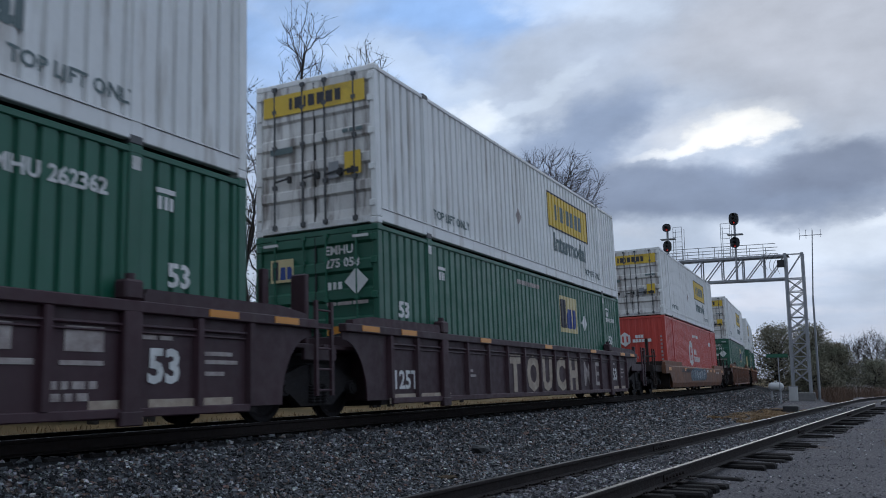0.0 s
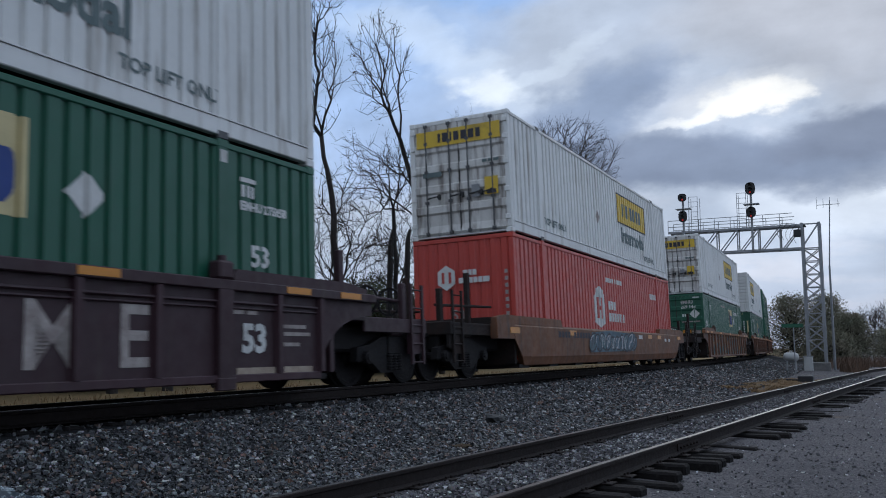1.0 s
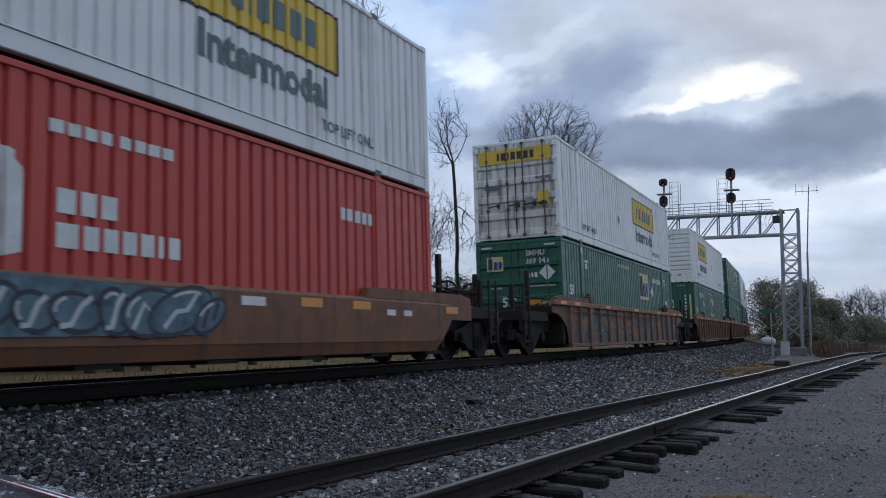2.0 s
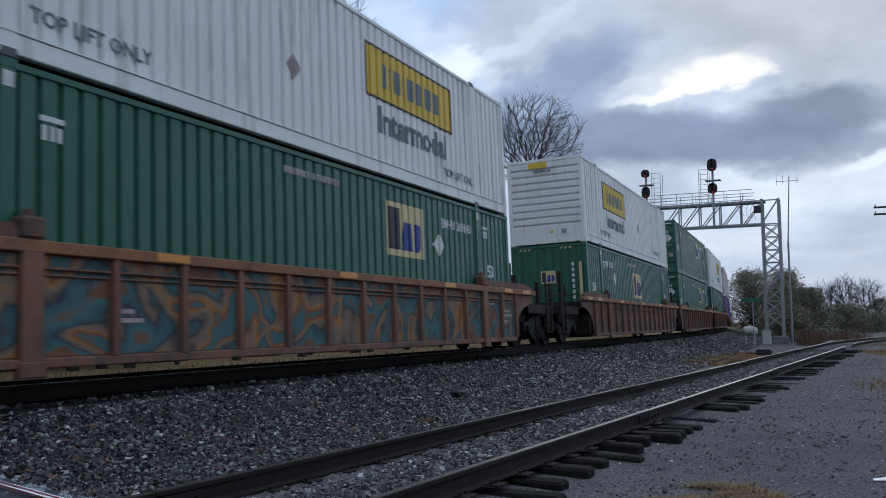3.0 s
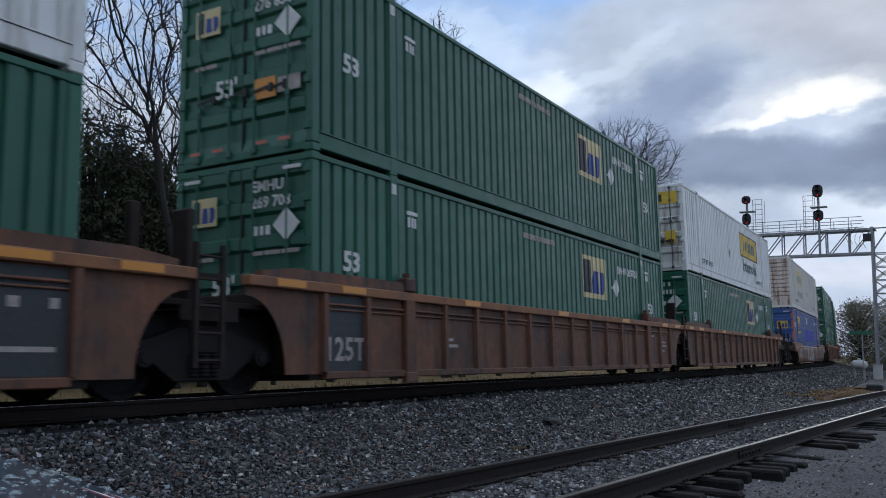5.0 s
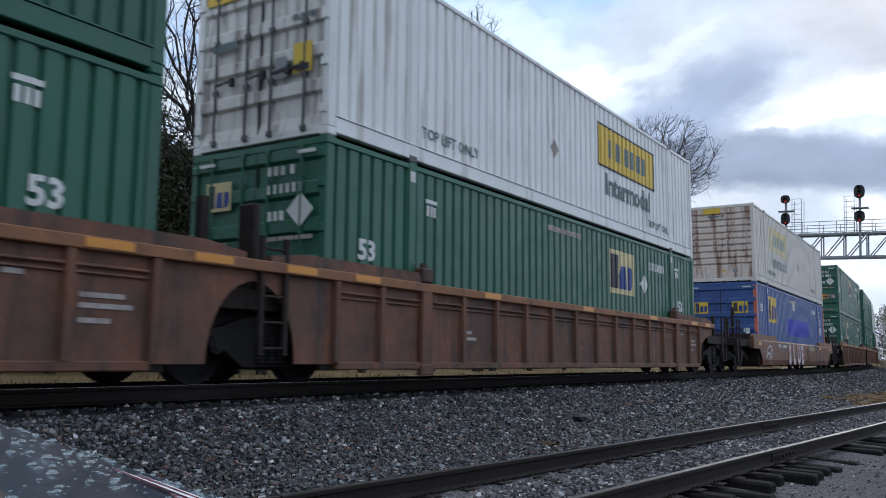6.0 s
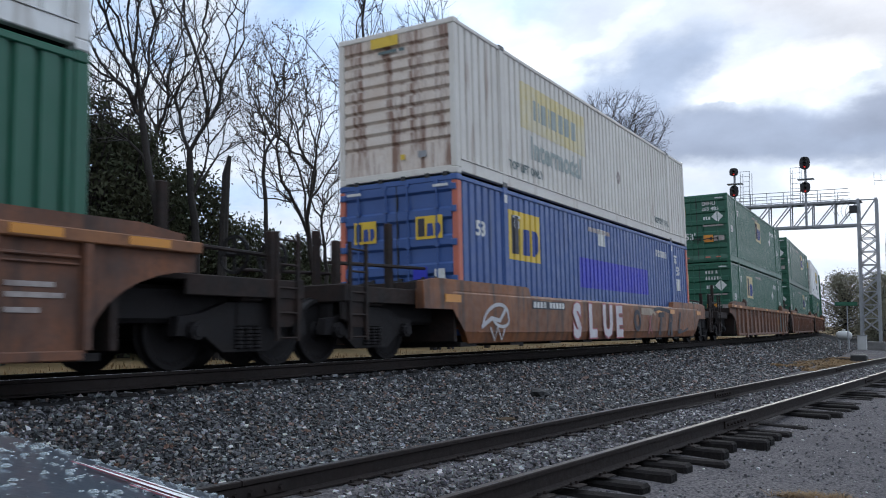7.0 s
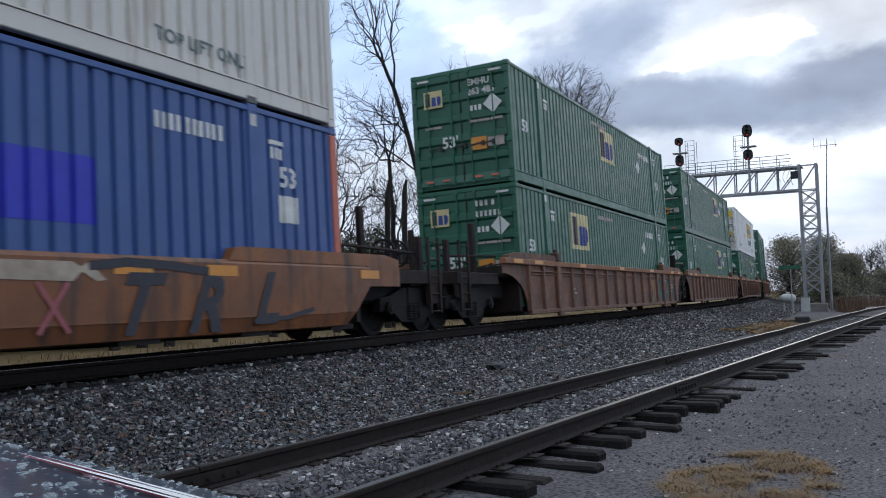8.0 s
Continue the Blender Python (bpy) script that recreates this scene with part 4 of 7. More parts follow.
def smooth_shapes():
    s = {}
    prof = [(1.28, 0.20), (1.39, 0.22), (1.445, 0.42), (1.455, 0.80), (1.455, 1.08), (1.42, 1.13), (1.28, 1.13)]

    def end_at(z):
        return 7.95 + max(0, min(z, 0.82) - 0.2) * 1.1
    g = Geo()
    n = len(prof)
    g.add([(x, -end_at(z), z) for x, z in prof] + [(x, end_at(z), z) for x, z in prof],
          [tuple(range(n)), tuple(range(2 * n - 1, n - 1, -1))] + [((i + 1) % n, n + (i + 1) % n, n + i, i) for i in range(n)])
    s["side_wall"] = g
    s["end_wing"] = Geo().prism([(-9.55, 0.80), (-8.55, 0.80), (-8.55, 1.12), (-9.55, 1.12)], 1.29, 1.45, axis=0)
    s["guide_rail"] = Geo().prism([(-9.55, 1.12), (-5.35, 1.12), (-5.45, 1.28), (-5.6, 1.30), (-9.1, 1.31), (-9.55, 1.24)], 1.31, 1.44, axis=0)
    s["crease"] = Geo().box((1.44, -7.7, 0.405), (1.452, 7.7, 0.425))
    s["reflector"] = Geo().box((1.456, -0.27, 0.92), (1.462, 0.27, 1.05))
    return s


def end_shapes():
    """The parts past the well, towards the leading end. long: a coupler's end; short: a joint's end."""
    s = {}
    s["bulkhead"] = Geo().box((-1.36, -8.42, 0.25), (1.36, -8.32, 1.32), 0.01)
    s["deck_long"] = Geo().box((-1.28, -11.35, 1.03), (1.28, -8.42, 1.10), 0.01)
    s["deck_short"] = Geo().box((-1.28, -9.75, 1.03), (1.28, -8.42, 1.10), 0.01)
    s["sill_long"] = Geo().box((-0.34, -11.75, 0.62), (0.34, -8.42, 1.03), 0.02)
    s["sill_short"] = Geo().box((-0.34, -9.98, 0.62), (0.34, -8.42, 1.03), 0.02)
    s["skirt_long"] = Geo().box((1.22, -11.3, 0.86), (1.28, -9.4, 1.06), 0.01)
    s["skirt_short"] = Geo().box((1.22, -9.95, 0.86), (1.28, -9.4, 1.06), 0.01)
    s["brake_rigging"] = Geo().box((-1.0, -11.4, 0.55), (1.0, -8.5, 0.98), 0.05)
    s["short_rigging"] = Geo().box((-1.0, -9.95, 0.55), (1.0, -8.5, 0.98), 0.05)
    s["bolster_arm"] = Geo().box((-1.22, -10.75, 0.82), (1.22, -10.35, 1.03), 0.02)
    s["end_beam"] = Geo().box((-1.3, -11.45, 0.86), (1.3, -11.3, 1.12), 0.015)
    s["coupler"] = Geo().box((-0.11, -12.0, 0.75), (0.11, -11.7, 0.98), 0.02).box((-0.17, -12.12, 0.70), (0.13, -11.92, 1.02), 0.04)
    s["hose"] = Geo().tube((0.3, -11.6, 0.8), (0.34, -11.85, 0.45), 0.025, n=6).tube((0.34, -11.85, 0.45), (0.2, -12.0, 0.38), 0.025, n=6)
    s["ladder"] = Geo().box((1.27, -11.35, 0.32), (1.31, -11.29, 1.72))
    s["ladder_stile"] = Geo().box((1.27, -10.95, 0.32), (1.31, -10.89, 1.72))
    s["rung"] = Geo().tube((1.29, -11.32, 0), (1.29, -10.92, 0), 0.016, n=6)
    s["post"] = Geo().box((-0.05, -0.07, 1.1), (0.05, 0.07, 2.22), 0.012)
    s["wheel_guard"] = Geo().prism([(-11.45, 0.86), (-10.9, 0.86), (-10.9, 0.5), (-11.2, 0.5), (-11.45, 0.62)], 1.2, 1.26, axis=0)
    s["joint_ladder"] = Geo().box((1.42, -9.89, 0.34), (1.47, -9.83, 1.72)).bar((1.36, -9.4, 1.36), (1.445, -9.86, 1.36), 0.05, 0.06)
    s["joint_stile"] = Geo().box((1.42, -9.49, 0.34), (1.47, -9.43, 1.72))
    s["joint_rung"] = Geo().tube((1.445, -9.86, 0), (1.445, -9.46, 0), 0.018, n=6)
    s["end_plate"] = Geo().box((-0.14, -0.05, 1.05), (0.14, 0.05, 2.15), 0.02)
    s["brake_wheel"] = Geo().lathe([(-0.02, 0.24), (0.02, 0.24), (0.02, 0.28), (-0.02, 0.28), (-0.02, 0.24)], 20, 1, (0, -11.5, 1.55)).bar((-0.26, -11.5, 1.55), (0.26, -11.5, 1.55), 0.03, 0.03).bar((0, -11.5, 1.29), (0, -11.5, 1.81), 0.03, 0.03, (0, 1, 0)).tube((0, -11.5, 1.55), (0, -11.3, 1.55), 0.04)
    s["rod"] = Geo().tube((0.9, -11.3, 1.45), (0.9, -8.6, 1.52), 0.03, n=6)
    s["far_rod"] = Geo().tube((-0.9, -11.3, 1.45), (-0.9, -8.6, 1.52), 0.03, n=6)
    return s


def truck_shapes():
    s = {}
    top = [(-1.15, 0.40), (-1.12, 0.62), (-0.78, 0.66), (-0.35, 0.80), (0.35, 0.80), (0.78, 0.66), (1.12, 0.62), (1.15, 0.40),
           (0.72, 0.40), (0.42, 0.20), (-0.42, 0.20), (-0.72, 0.40)]
    s["side_frame"] = Geo().prism(top, 0.98, 1.12, axis=0)
    s["far_side_frame"] = Geo().prism(top, -1.12, -0.98, axis=0)
    s["truck_bolster"] = Geo().box((-1.15, -0.2, 0.5), (1.15, 0.2, 0.82), 0.02)
    coil = []
    for k in range(6):
        coil += [(0.24 + k * 0.045, 0.05), (0.25 + k * 0.045, 0.066), (0.27 + k * 0.045, 0.066), (0.28 + k * 0.045, 0.05)]
    s["spring"] = Geo().lathe(coil, 10, 2, (1.125, 0, 0))
    s["bearing_cap"] = Geo().tube((1.1, 0, WHEEL), (1.2, 0, WHEEL), 0.11, n=10).tube((1.2, 0, WHEEL), (1.22, 0, WHEEL), 0.07, n=8)
    wh = Geo().tube((-1.0, 0, 0), (1.0, 0, 0), 0.085, n=10)
    for q in (1, -1):
        pr = [(0.67, 0.10), (0.69, 0.34), (0.675, 0.40), (0.675, 0.485), (0.70, 0.485), (0.712, 0.458), (0.81, 0.455), (0.815, 0.40), (0.775, 0.36), (0.76, 0.14), (0.80, 0.10)]
        wh.lathe([(q * a, r) for a, r in pr], 28, 0)
    s["wheelset"] = wh
    return s


RIBBED, SMOOTH, ENDS, TRUCK = ({k: g.mesh(k) for k, g in f().items()} for f in (ribbed_shapes, smooth_shapes, end_shapes, truck_shapes))


def flipped(key, src):
    """A shape turned half round about the car's middle."""
    def make():
        g = Geo()
        g.v = [(-v.co.x, -v.co.y, v.co.z) for v in src.vertices]
        g.f = [tuple(p.vertices) for p in src.polygons]
        return g
    return shared((key, "flip", src.name), make)


def across(key, src):
    """A shape mirrored from the leading to the trailing end."""
    def make():
        g = Geo()
        g.v = [(v.co.x, -v.co.y, v.co.z) for v in src.vertices]
        g.f = [tuple(reversed(p.vertices)) for p in src.polygons]
        return g
    return shared((key, "across", src.name), make)


WHEELSETS = []


def truck(car, y):
    t = part("truck", TRUCK["truck_bolster"], M["steel"], car, at=pose(0, y, 0))
    for k in ("side_frame", "far_side_frame"):
        part(k.replace("far_", ""), TRUCK[k], M["steel"], t)
    for dy in (-0.16, 0.0, 0.16):
        part("spring", TRUCK["spring"], M["steel"], t, at=pose(0, dy, 0))
    for dy in (-0.89, 0.89):
        part("bearing_cap", TRUCK["bearing_cap"], M["steel"], t, at=pose(0, dy, 0))
    for dy in (-0.89, 0.89):
        w = part("wheelset", TRUCK["wheelset"], M["steel"], t, at=pose(0, dy, WHEEL))
        WHEELSETS.append((w, dy))


def well_car(style, tone, ends, label, trucks, art):
    paint = M[tone]
    car = thing("well_car", label, "rail car", "well cars of the train")
    src = RIBBED if style == "ribbed" else SMOOTH
    edge = M["rust_top"] if tone in ("brown", "tan_brown") and style == "ribbed" else paint
    if style == "ribbed":
        part("side_wall", src["side_wall_" + "_".join(ends)], paint, car)
        part("side_wall", flipped("side_wall", src["side_wall_" + "_".join(ends[::-1])]), paint, car)
    for key in ("side_wall", "top_chord", "bottom_chord", "pipe", "crease"):
        if key in src:
            part(key, src[key], edge if key == "top_chord" else paint, car)
            part(key, flipped(key, src[key]), edge if key == "top_chord" else paint, car)
    for key in ("guide_rail", "lock_block", "end_wing"):
        if key in src:
            part(key, src[key], paint, car)
            part(key, across(key, src[key]), paint, car)
            part(key, flipped(key, src[key]), paint, car)
            part(key, across(key + "_far", flipped(key, src[key])), paint, car)
    if style == "ribbed":
        for k, y in enumerate(RIB_AT):
            wide = k in (2, 13)
            part("rib", RIBBED["wide_rib" if wide else "rib"], paint, car, at=pose(0, y, 0))
            part("rib", RIBBED["rib"], paint, car, at=pose(0, y, 0, 0, 0, 180))
            if wide:
                part("foot_block", RIBBED["foot_block"], paint, car, at=pose(0, y, 0))
    for y in ((-8.7, -7.4, -4.0, 0.0, 4.0, 7.4, 8.7) if style == "ribbed" else (-8.6, -4.6, 3.8, 5.2, 8.6)):
        part("reflector", src["reflector"], M["amber"], car, at=pose(0, y, 0))
    for y in np.linspace(-7.9, 7.9, 9):
        part("floor_beam", shared("floor_beam", lambda: Geo().box((-1.36, -0.3, 0.16), (1.36, 0.3, 0.24))), M["steel"], car, at=pose(0, y, 0))
    gear = M["grimy"] if tone != "maroon" else paint
    for sign, kind in zip((-1, 1), ends):
        def put(name, key, m=gear, under=None, z=0.0):
            return part(name, ENDS[key] if sign < 0 else across(key, ENDS[key]), m, under or car, at=pose(0, 0, z) if z else None)
        put("bulkhead", "bulkhead")
        if kind == "coupler":
            for name, key in (("end_deck", "deck_long"), ("centre_sill", "sill_long"), ("bolster_arm", "bolster_arm"), ("end_beam", "end_beam"), ("wheel_guard", "wheel_guard")):
                put(name, key)
            steps = put("ladder", "ladder")
            put("stile", "ladder_stile", gear, steps)
            for z in (0.36, 0.68, 1.0, 1.3, 1.62):
                put("rung", "rung", gear, steps, z)
            put("skirt", "skirt_long")
            put("brake_rigging", "brake_rigging", M["steel"])
            put("handrail", "rod")
            put("handrail", "far_rod")
            put("coupler", "coupler", M["steel"])
            put("air_hose", "hose", M["seal"])
            put("brake_wheel", "brake_wheel", M["steel"])
            for x, y in ((-0.75, 9.5), (0.75, 9.5), (0.95, 11.2)):
                part("post", ENDS["post"], gear, car, at=pose(x, sign * y, -0.0 if y < 10 else -0.45))
        else:
            for name, key in (("end_deck", "deck_short"), ("centre_sill", "sill_short")):
                put(name, key)
            if sign > 0:
                steps = put("ladder", "joint_ladder")
                put("stile", "joint_stile", gear, steps)
                for z in (0.42, 0.72, 1.02, 1.32, 1.58):
                    put("rung", "joint_rung", gear, steps, z)
            put("skirt", "skirt_short")
            put("brake_rigging", "short_rigging", M["steel"])
            if sign > 0:
                for x in (-0.7, 0.7):
                    part("post", ENDS["post"], gear, car, at=pose(x, sign * 9.2, 0.0))
                for x in (-1.05, 1.05):
                    part("end_plate", ENDS["end_plate"], gear, car, at=pose(x, sign * 9.62, 0.0))
    for y in trucks:
        truck(car, y)
    for name, key, shape, y, z, m, x in art:
        part(name, shared(("art", key, y, z), lambda: painted(shape(), y, z, 0.005, False, x)), M[m], car)
    return car


# ---- ground and tracks ----
GROUND = -0.84
SIDE_X, SIDE_SLOPE, SIDE_TOP = -4.83, 0.0802, -0.54  # the siding's nearer-to-main rail: x at y = 0, its slant, its rail tops
SIDE_TURN = -math.degrees(math.atan(SIDE_SLOPE))


def lie(u):
    """The ground's height, u metres to the right of the main line."""
    pts = [(-40, 0.6), (-16, -0.25), (-6, -0.55), (-3.6, -0.66), (-1.9, -0.34), (-1.3, -0.24), (0.85, -0.22), (1.0, -0.19), (1.12, -0.172), (1.45, -0.178), (1.7, -0.24), (2.0, -0.35), (3.1, -0.62), (3.6, -0.68), (4.3, -0.735), (5.2, -0.76), (6.1, -0.82), (7, GROUND), (400, GROUND)]
    return float(np.interp(u, [p[0] for p in pts], [p[1] for p in pts]))


def line_x(y):
    a = max(0.0, min(y, 300.0) - BEND)
    return X0 - (RADIUS - math.sqrt(RADIUS ** 2 - a * a))


def build_ground():
    us = [-2500, -600, -150, -60, -40, -28, -20, -16, -12, -9, -7, -6, -5, -4.3, -3.6, -3, -2.4, -1.75, -1.3, -0.6, 0, 0.6, 0.85, 1.0, 1.12, 1.45, 1.75, 2.1, 2.5, 2.9, 3.2, 3.5, 4, 4.6, 5.5, 7, 8.5, 10, 12, 15, 20, 30, 60, 150, 600, 2500]
    ys = [-900, -200, -60, -20] + list(np.arange(-10, 60, 0.8)) + list(np.arange(60, 300, 5)) + [300, 600, 1500, 3500]
    rng = random.Random(5)
    g = Geo()
    vs, n = [], len(us)
    for y in ys:
        for u in us:
            rough = 0.012 if abs(u) > 1.8 and abs(u) < 40 else 0.0
            vs.append((line_x(y) + u, y, lie(u) + rng.uniform(-rough, rough)))
    g.add(vs, [(j * n + i, j * n + i + 1, (j + 1) * n + i + 1, (j + 1) * n + i) for j in range(len(ys) - 1) for i in range(n - 1)])
    m = bpy.data.materials.new("cinder_ground")
    m.use_nodes = True
    nt = m.node_tree
    N, L = nt.nodes.new, nt.links.new
    b = nt.nodes["Principled BSDF"]
    pos = N("ShaderNodeTexCoord").outputs["Object"]

    def noise_at(s, d=6):
        t = N("ShaderNodeTexNoise")
        L(pos, t.inputs["Vector"])
        t.inputs["Scale"].default_value, t.inputs["Detail"].default_value, t.inputs["Roughness"].default_value = s, d, 0.65
        return t.outputs["Fac"]

    def blend(f, a, c, lo, hi):
        r = N("ShaderNodeMapRange")
        L(f, r.inputs[0])
        r.inputs[1].default_value, r.inputs[2].default_value = lo, hi
        t = N("ShaderNodeMix")
        t.data_type = "RGBA"
        L(r.outputs[0], t.inputs[0])
        for sock, v in ((t.inputs[6], a), (t.inputs[7], c)):
            if isinstance(v, tuple):
                sock.default_value = (*v, 1)
            else:
                L(v, sock)
        return t.outputs[2]
    col = blend(noise_at(0.5), (0.108, 0.100, 0.104), (0.165, 0.150, 0.150), 0.35, 0.65)
    col = blend(noise_at(30, 5), col, (0.034, 0.032, 0.035), 0.43, 0.60)
    col = blend(noise_at(95, 3), col, (0.26, 0.25, 0.25), 0.62, 0.70)
    col = blend(noise_at(0.33, 7), col, (0.13, 0.09, 0.055), 0.62, 0.72)
    sep = N("ShaderNodeSeparateXYZ")
    L(pos, sep.inputs[0])
    far = blend(noise_at(0.2, 6), (0.20, 0.135, 0.065), (0.10, 0.085, 0.045), 0.4, 0.65)
    col = blend(sep.outputs[0], far, col, -13.4, -12.4)
    # near-black track bed: oil, with shade by rails and between stones coloured in
    oil_and_shade = blend(sep.outputs[0], (0.015, 0.015, 0.016), col, -4.7, -4.2)
    col = blend(sep.outputs[0], col, oil_and_shade, -10.4, -10.2)
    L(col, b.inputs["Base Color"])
    b.inputs["Roughness"].default_value, b.inputs["Specular IOR Level"].default_value = 0.95, 0.15
    bp = N("ShaderNodeBump")
    bp.inputs["Strength"].default_value, bp.inputs["Distance"].default_value = 0.7, 0.03
    L(noise_at(30, 5), bp.inputs["Height"])
    L(bp.outputs[0], b.inputs["Normal"])
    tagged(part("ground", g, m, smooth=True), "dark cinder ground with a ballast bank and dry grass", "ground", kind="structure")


def scatter_stones(name, spots, sizes, material, label, seed):
    """Loose stones of six uneven faces, all in one mesh."""
    rng = np.random.default_rng(seed)
    n = len(spots)
    cube = np.array([(x, y, z) for x in (-1, 1) for y in (-1, 1) for z in (-1, 1)], float) * 0.5
    v = cube[None] * rng.uniform(0.5, 1.2, (n, 1, 3)) * np.array([1.1, 0.9, 0.72]) + rng.uniform(-0.27, 0.27, (n, 8, 3)) * np.array([1.0, 1.0, 0.7])
    a, bb, c = (rng.uniform(0, 2 * np.pi, n) for _ in range(3))
    bb *= 0.22
    rz = np.zeros((n, 3, 3))
    rz[:, 0, 0], rz[:, 0, 1], rz[:, 1, 0], rz[:, 1, 1], rz[:, 2, 2] = np.cos(a), -np.sin(a), np.sin(a), np.cos(a), 1
    rx = np.zeros((n, 3, 3))
    rx[:, 0, 0], rx[:, 1, 1], rx[:, 1, 2], rx[:, 2, 1], rx[:, 2, 2] = 1, np.cos(bb), -np.sin(bb), np.sin(bb), np.cos(bb)
    v = np.einsum("nij,nkj->nki", rz @ rx, v) * np.asarray(sizes)[:, None, None]
    v = v + np.asarray(spots)[:, None, :]
    quads = np.array([(0, 1, 3, 2), (4, 6, 7, 5), (0, 4, 5, 1), (2, 3, 7, 6), (0, 2, 6, 4), (1, 5, 7, 3)])
    f = (quads[None] + 8 * np.arange(n)[:, None, None]).reshape(-1)
    me = bpy.data.meshes.new(name)
    me.vertices.add(8 * n)
    me.vertices.foreach_set("co", v.reshape(-1))
    me.loops.add(len(f))
    me.loops.foreach_set("vertex_index", f)
    me.polygons.add(6 * n)
    me.polygons.foreach_set("loop_start", np.arange(6 * n) * 4)
    me.polygons.foreach_set("loop_total", np.full(6 * n, 4))
    me.update(calc_edges=True)
    me.shade_flat()
    return tagged(part(name, me, material), label, "stones", kind="stuff")


def build_ballast():
    rng = np.random.default_rng(11)
    spots, sizes = [], []
    for y0, y1, per in ((3.0, 10, 1500), (10, 16, 900), (16, 24, 430), (24, 40, 180), (40, 80, 45)):
        for u0, u1 in ((1.5, 4.75),):
            k = int((y1 - y0) * (u1 - u0) * per)
            y, u = rng.uniform(y0, y1, k), rng.uniform(u0, u1, k)
            for yy, uu in zip(y, u):
                if SIDE_X + SIDE_SLOPE * yy - (line_x(yy) + uu) < 0.12:
                    continue
                if 29 < yy < 44 and SIDE_X + SIDE_SLOPE * yy - (line_x(yy) + uu) < 2.5 and rng.random() < 0.75:
                    continue
                sz = (0.017 + 0.030 * rng.random() ** 1.5) * (1.0 if yy < 10 else 1.15 if yy < 16 else 1.35 if yy < 24 else 1.7)
                spots.append((line_x(yy) + uu, yy, lie(uu) + sz * 0.16 + rng.uniform(0, 0.012)))
                sizes.append(sz)
    scatter_stones("ballast", spots, sizes, M["stone"], "grey crushed stone ballast beside the main line", 12)
    spots, sizes = [], []
    for y0, y1, per in ((4.0, 16, 150), (16, 40, 50)):
        k = int((y1 - y0) * 2.6 * per)
        y, u = rng.uniform(y0, y1, k), rng.uniform(-1.25, 1.25, k)
        for yy, uu in zip(y, u):
            sz = rng.uniform(0.03, 0.07)
            spots.append((line_x(yy) + uu, yy, lie(uu) + sz * 0.15))
            sizes.append(sz)
    scatter_stones("track_ballast", spots, sizes, M["stone"], "grey crushed stone between the main line's rails", 13)
    spots, sizes = [], []
    for y0, y1, per in ((3.0, 14, 330), (14, 45, 90)):
        k = int((y1 - y0) * 1.9 * per)
        y, u = rng.uniform(y0, y1, k), rng.uniform(0.05, 1.45, k)
        for yy, uu in zip(y, u):
            sz = rng.uniform(0.015, 0.05)
            spots.append((SIDE_X + SIDE_SLOPE * yy + uu, yy, -0.735 + sz * 0.2 - abs(uu - 0.75) * 0.02))
            sizes.append(sz)
    k = 30000
    y, u = 2.6 + 40 * rng.uniform(0, 1, k) ** 2.2, rng.uniform(1.6, 9.5, k)
    for yy, uu in zip(y, u):
        sz = 0.007 + 0.026 * rng.random() ** 3
        spots.append((SIDE_X + SIDE_SLOPE * yy + uu, yy, lie(SIDE_X + SIDE_SLOPE * yy + uu - line_x(yy)) + sz * 0.2))
        sizes.append(sz)
    scatter_stones("cinder_gravel", spots, sizes, M["cinder"], "dark cinders and pale grit along the siding", 14)


def rail_shape(length):
    """A rail lying along y from 0, its top at z = 0."""
    out = [(-0.07, -0.171), (0.07, -0.171), (0.07, -0.160), (0.012, -0.142), (0.010, -0.048), (0.036, -0.036), (0.037, -0.006), (0.030, -0.0005),
           (-0.030, -0.0005), (-0.037, -0.006), (-0.036, -0.036), (-0.010, -0.048), (-0.012, -0.142), (-0.07, -0.160)]
    return Geo().prism(out, 0.0, length)


def head_strip(length):
    return Geo().box((-0.029, 0, -0.002), (0.029, length, 0.001))


def tie_shape():
    return Geo().box((-1.25, -0.11, -0.17), (1.25, 0.11, 0), 0.025)


def joint_bar():
    g = Geo()
    for q in (-1, 1):
        g.prism([(q * 0.012, -0.14), (q * 0.035, -0.135), (q * 0.03, -0.05), (q * 0.012, -0.05)][::q], -0.46, 0.46)
        for k in range(6):
            y = -0.38 + k * 0.152
            g.tube((q * 0.03, y, -0.095), (q * 0.062, y, -0.095), 0.02, n=6)
    return g


def plate_shape():
    g = Geo().box((-0.17, -0.09, 0), (0.17, 0.09, 0.016), 0.004)
    for x, y in ((-0.09, -0.05), (-0.09, 0.05), (0.09, -0.05), (0.09, 0.05)):
        g.box((x - 0.012, y - 0.012, 0.016), (x + 0.012, y + 0.012, 0.04))
    return g


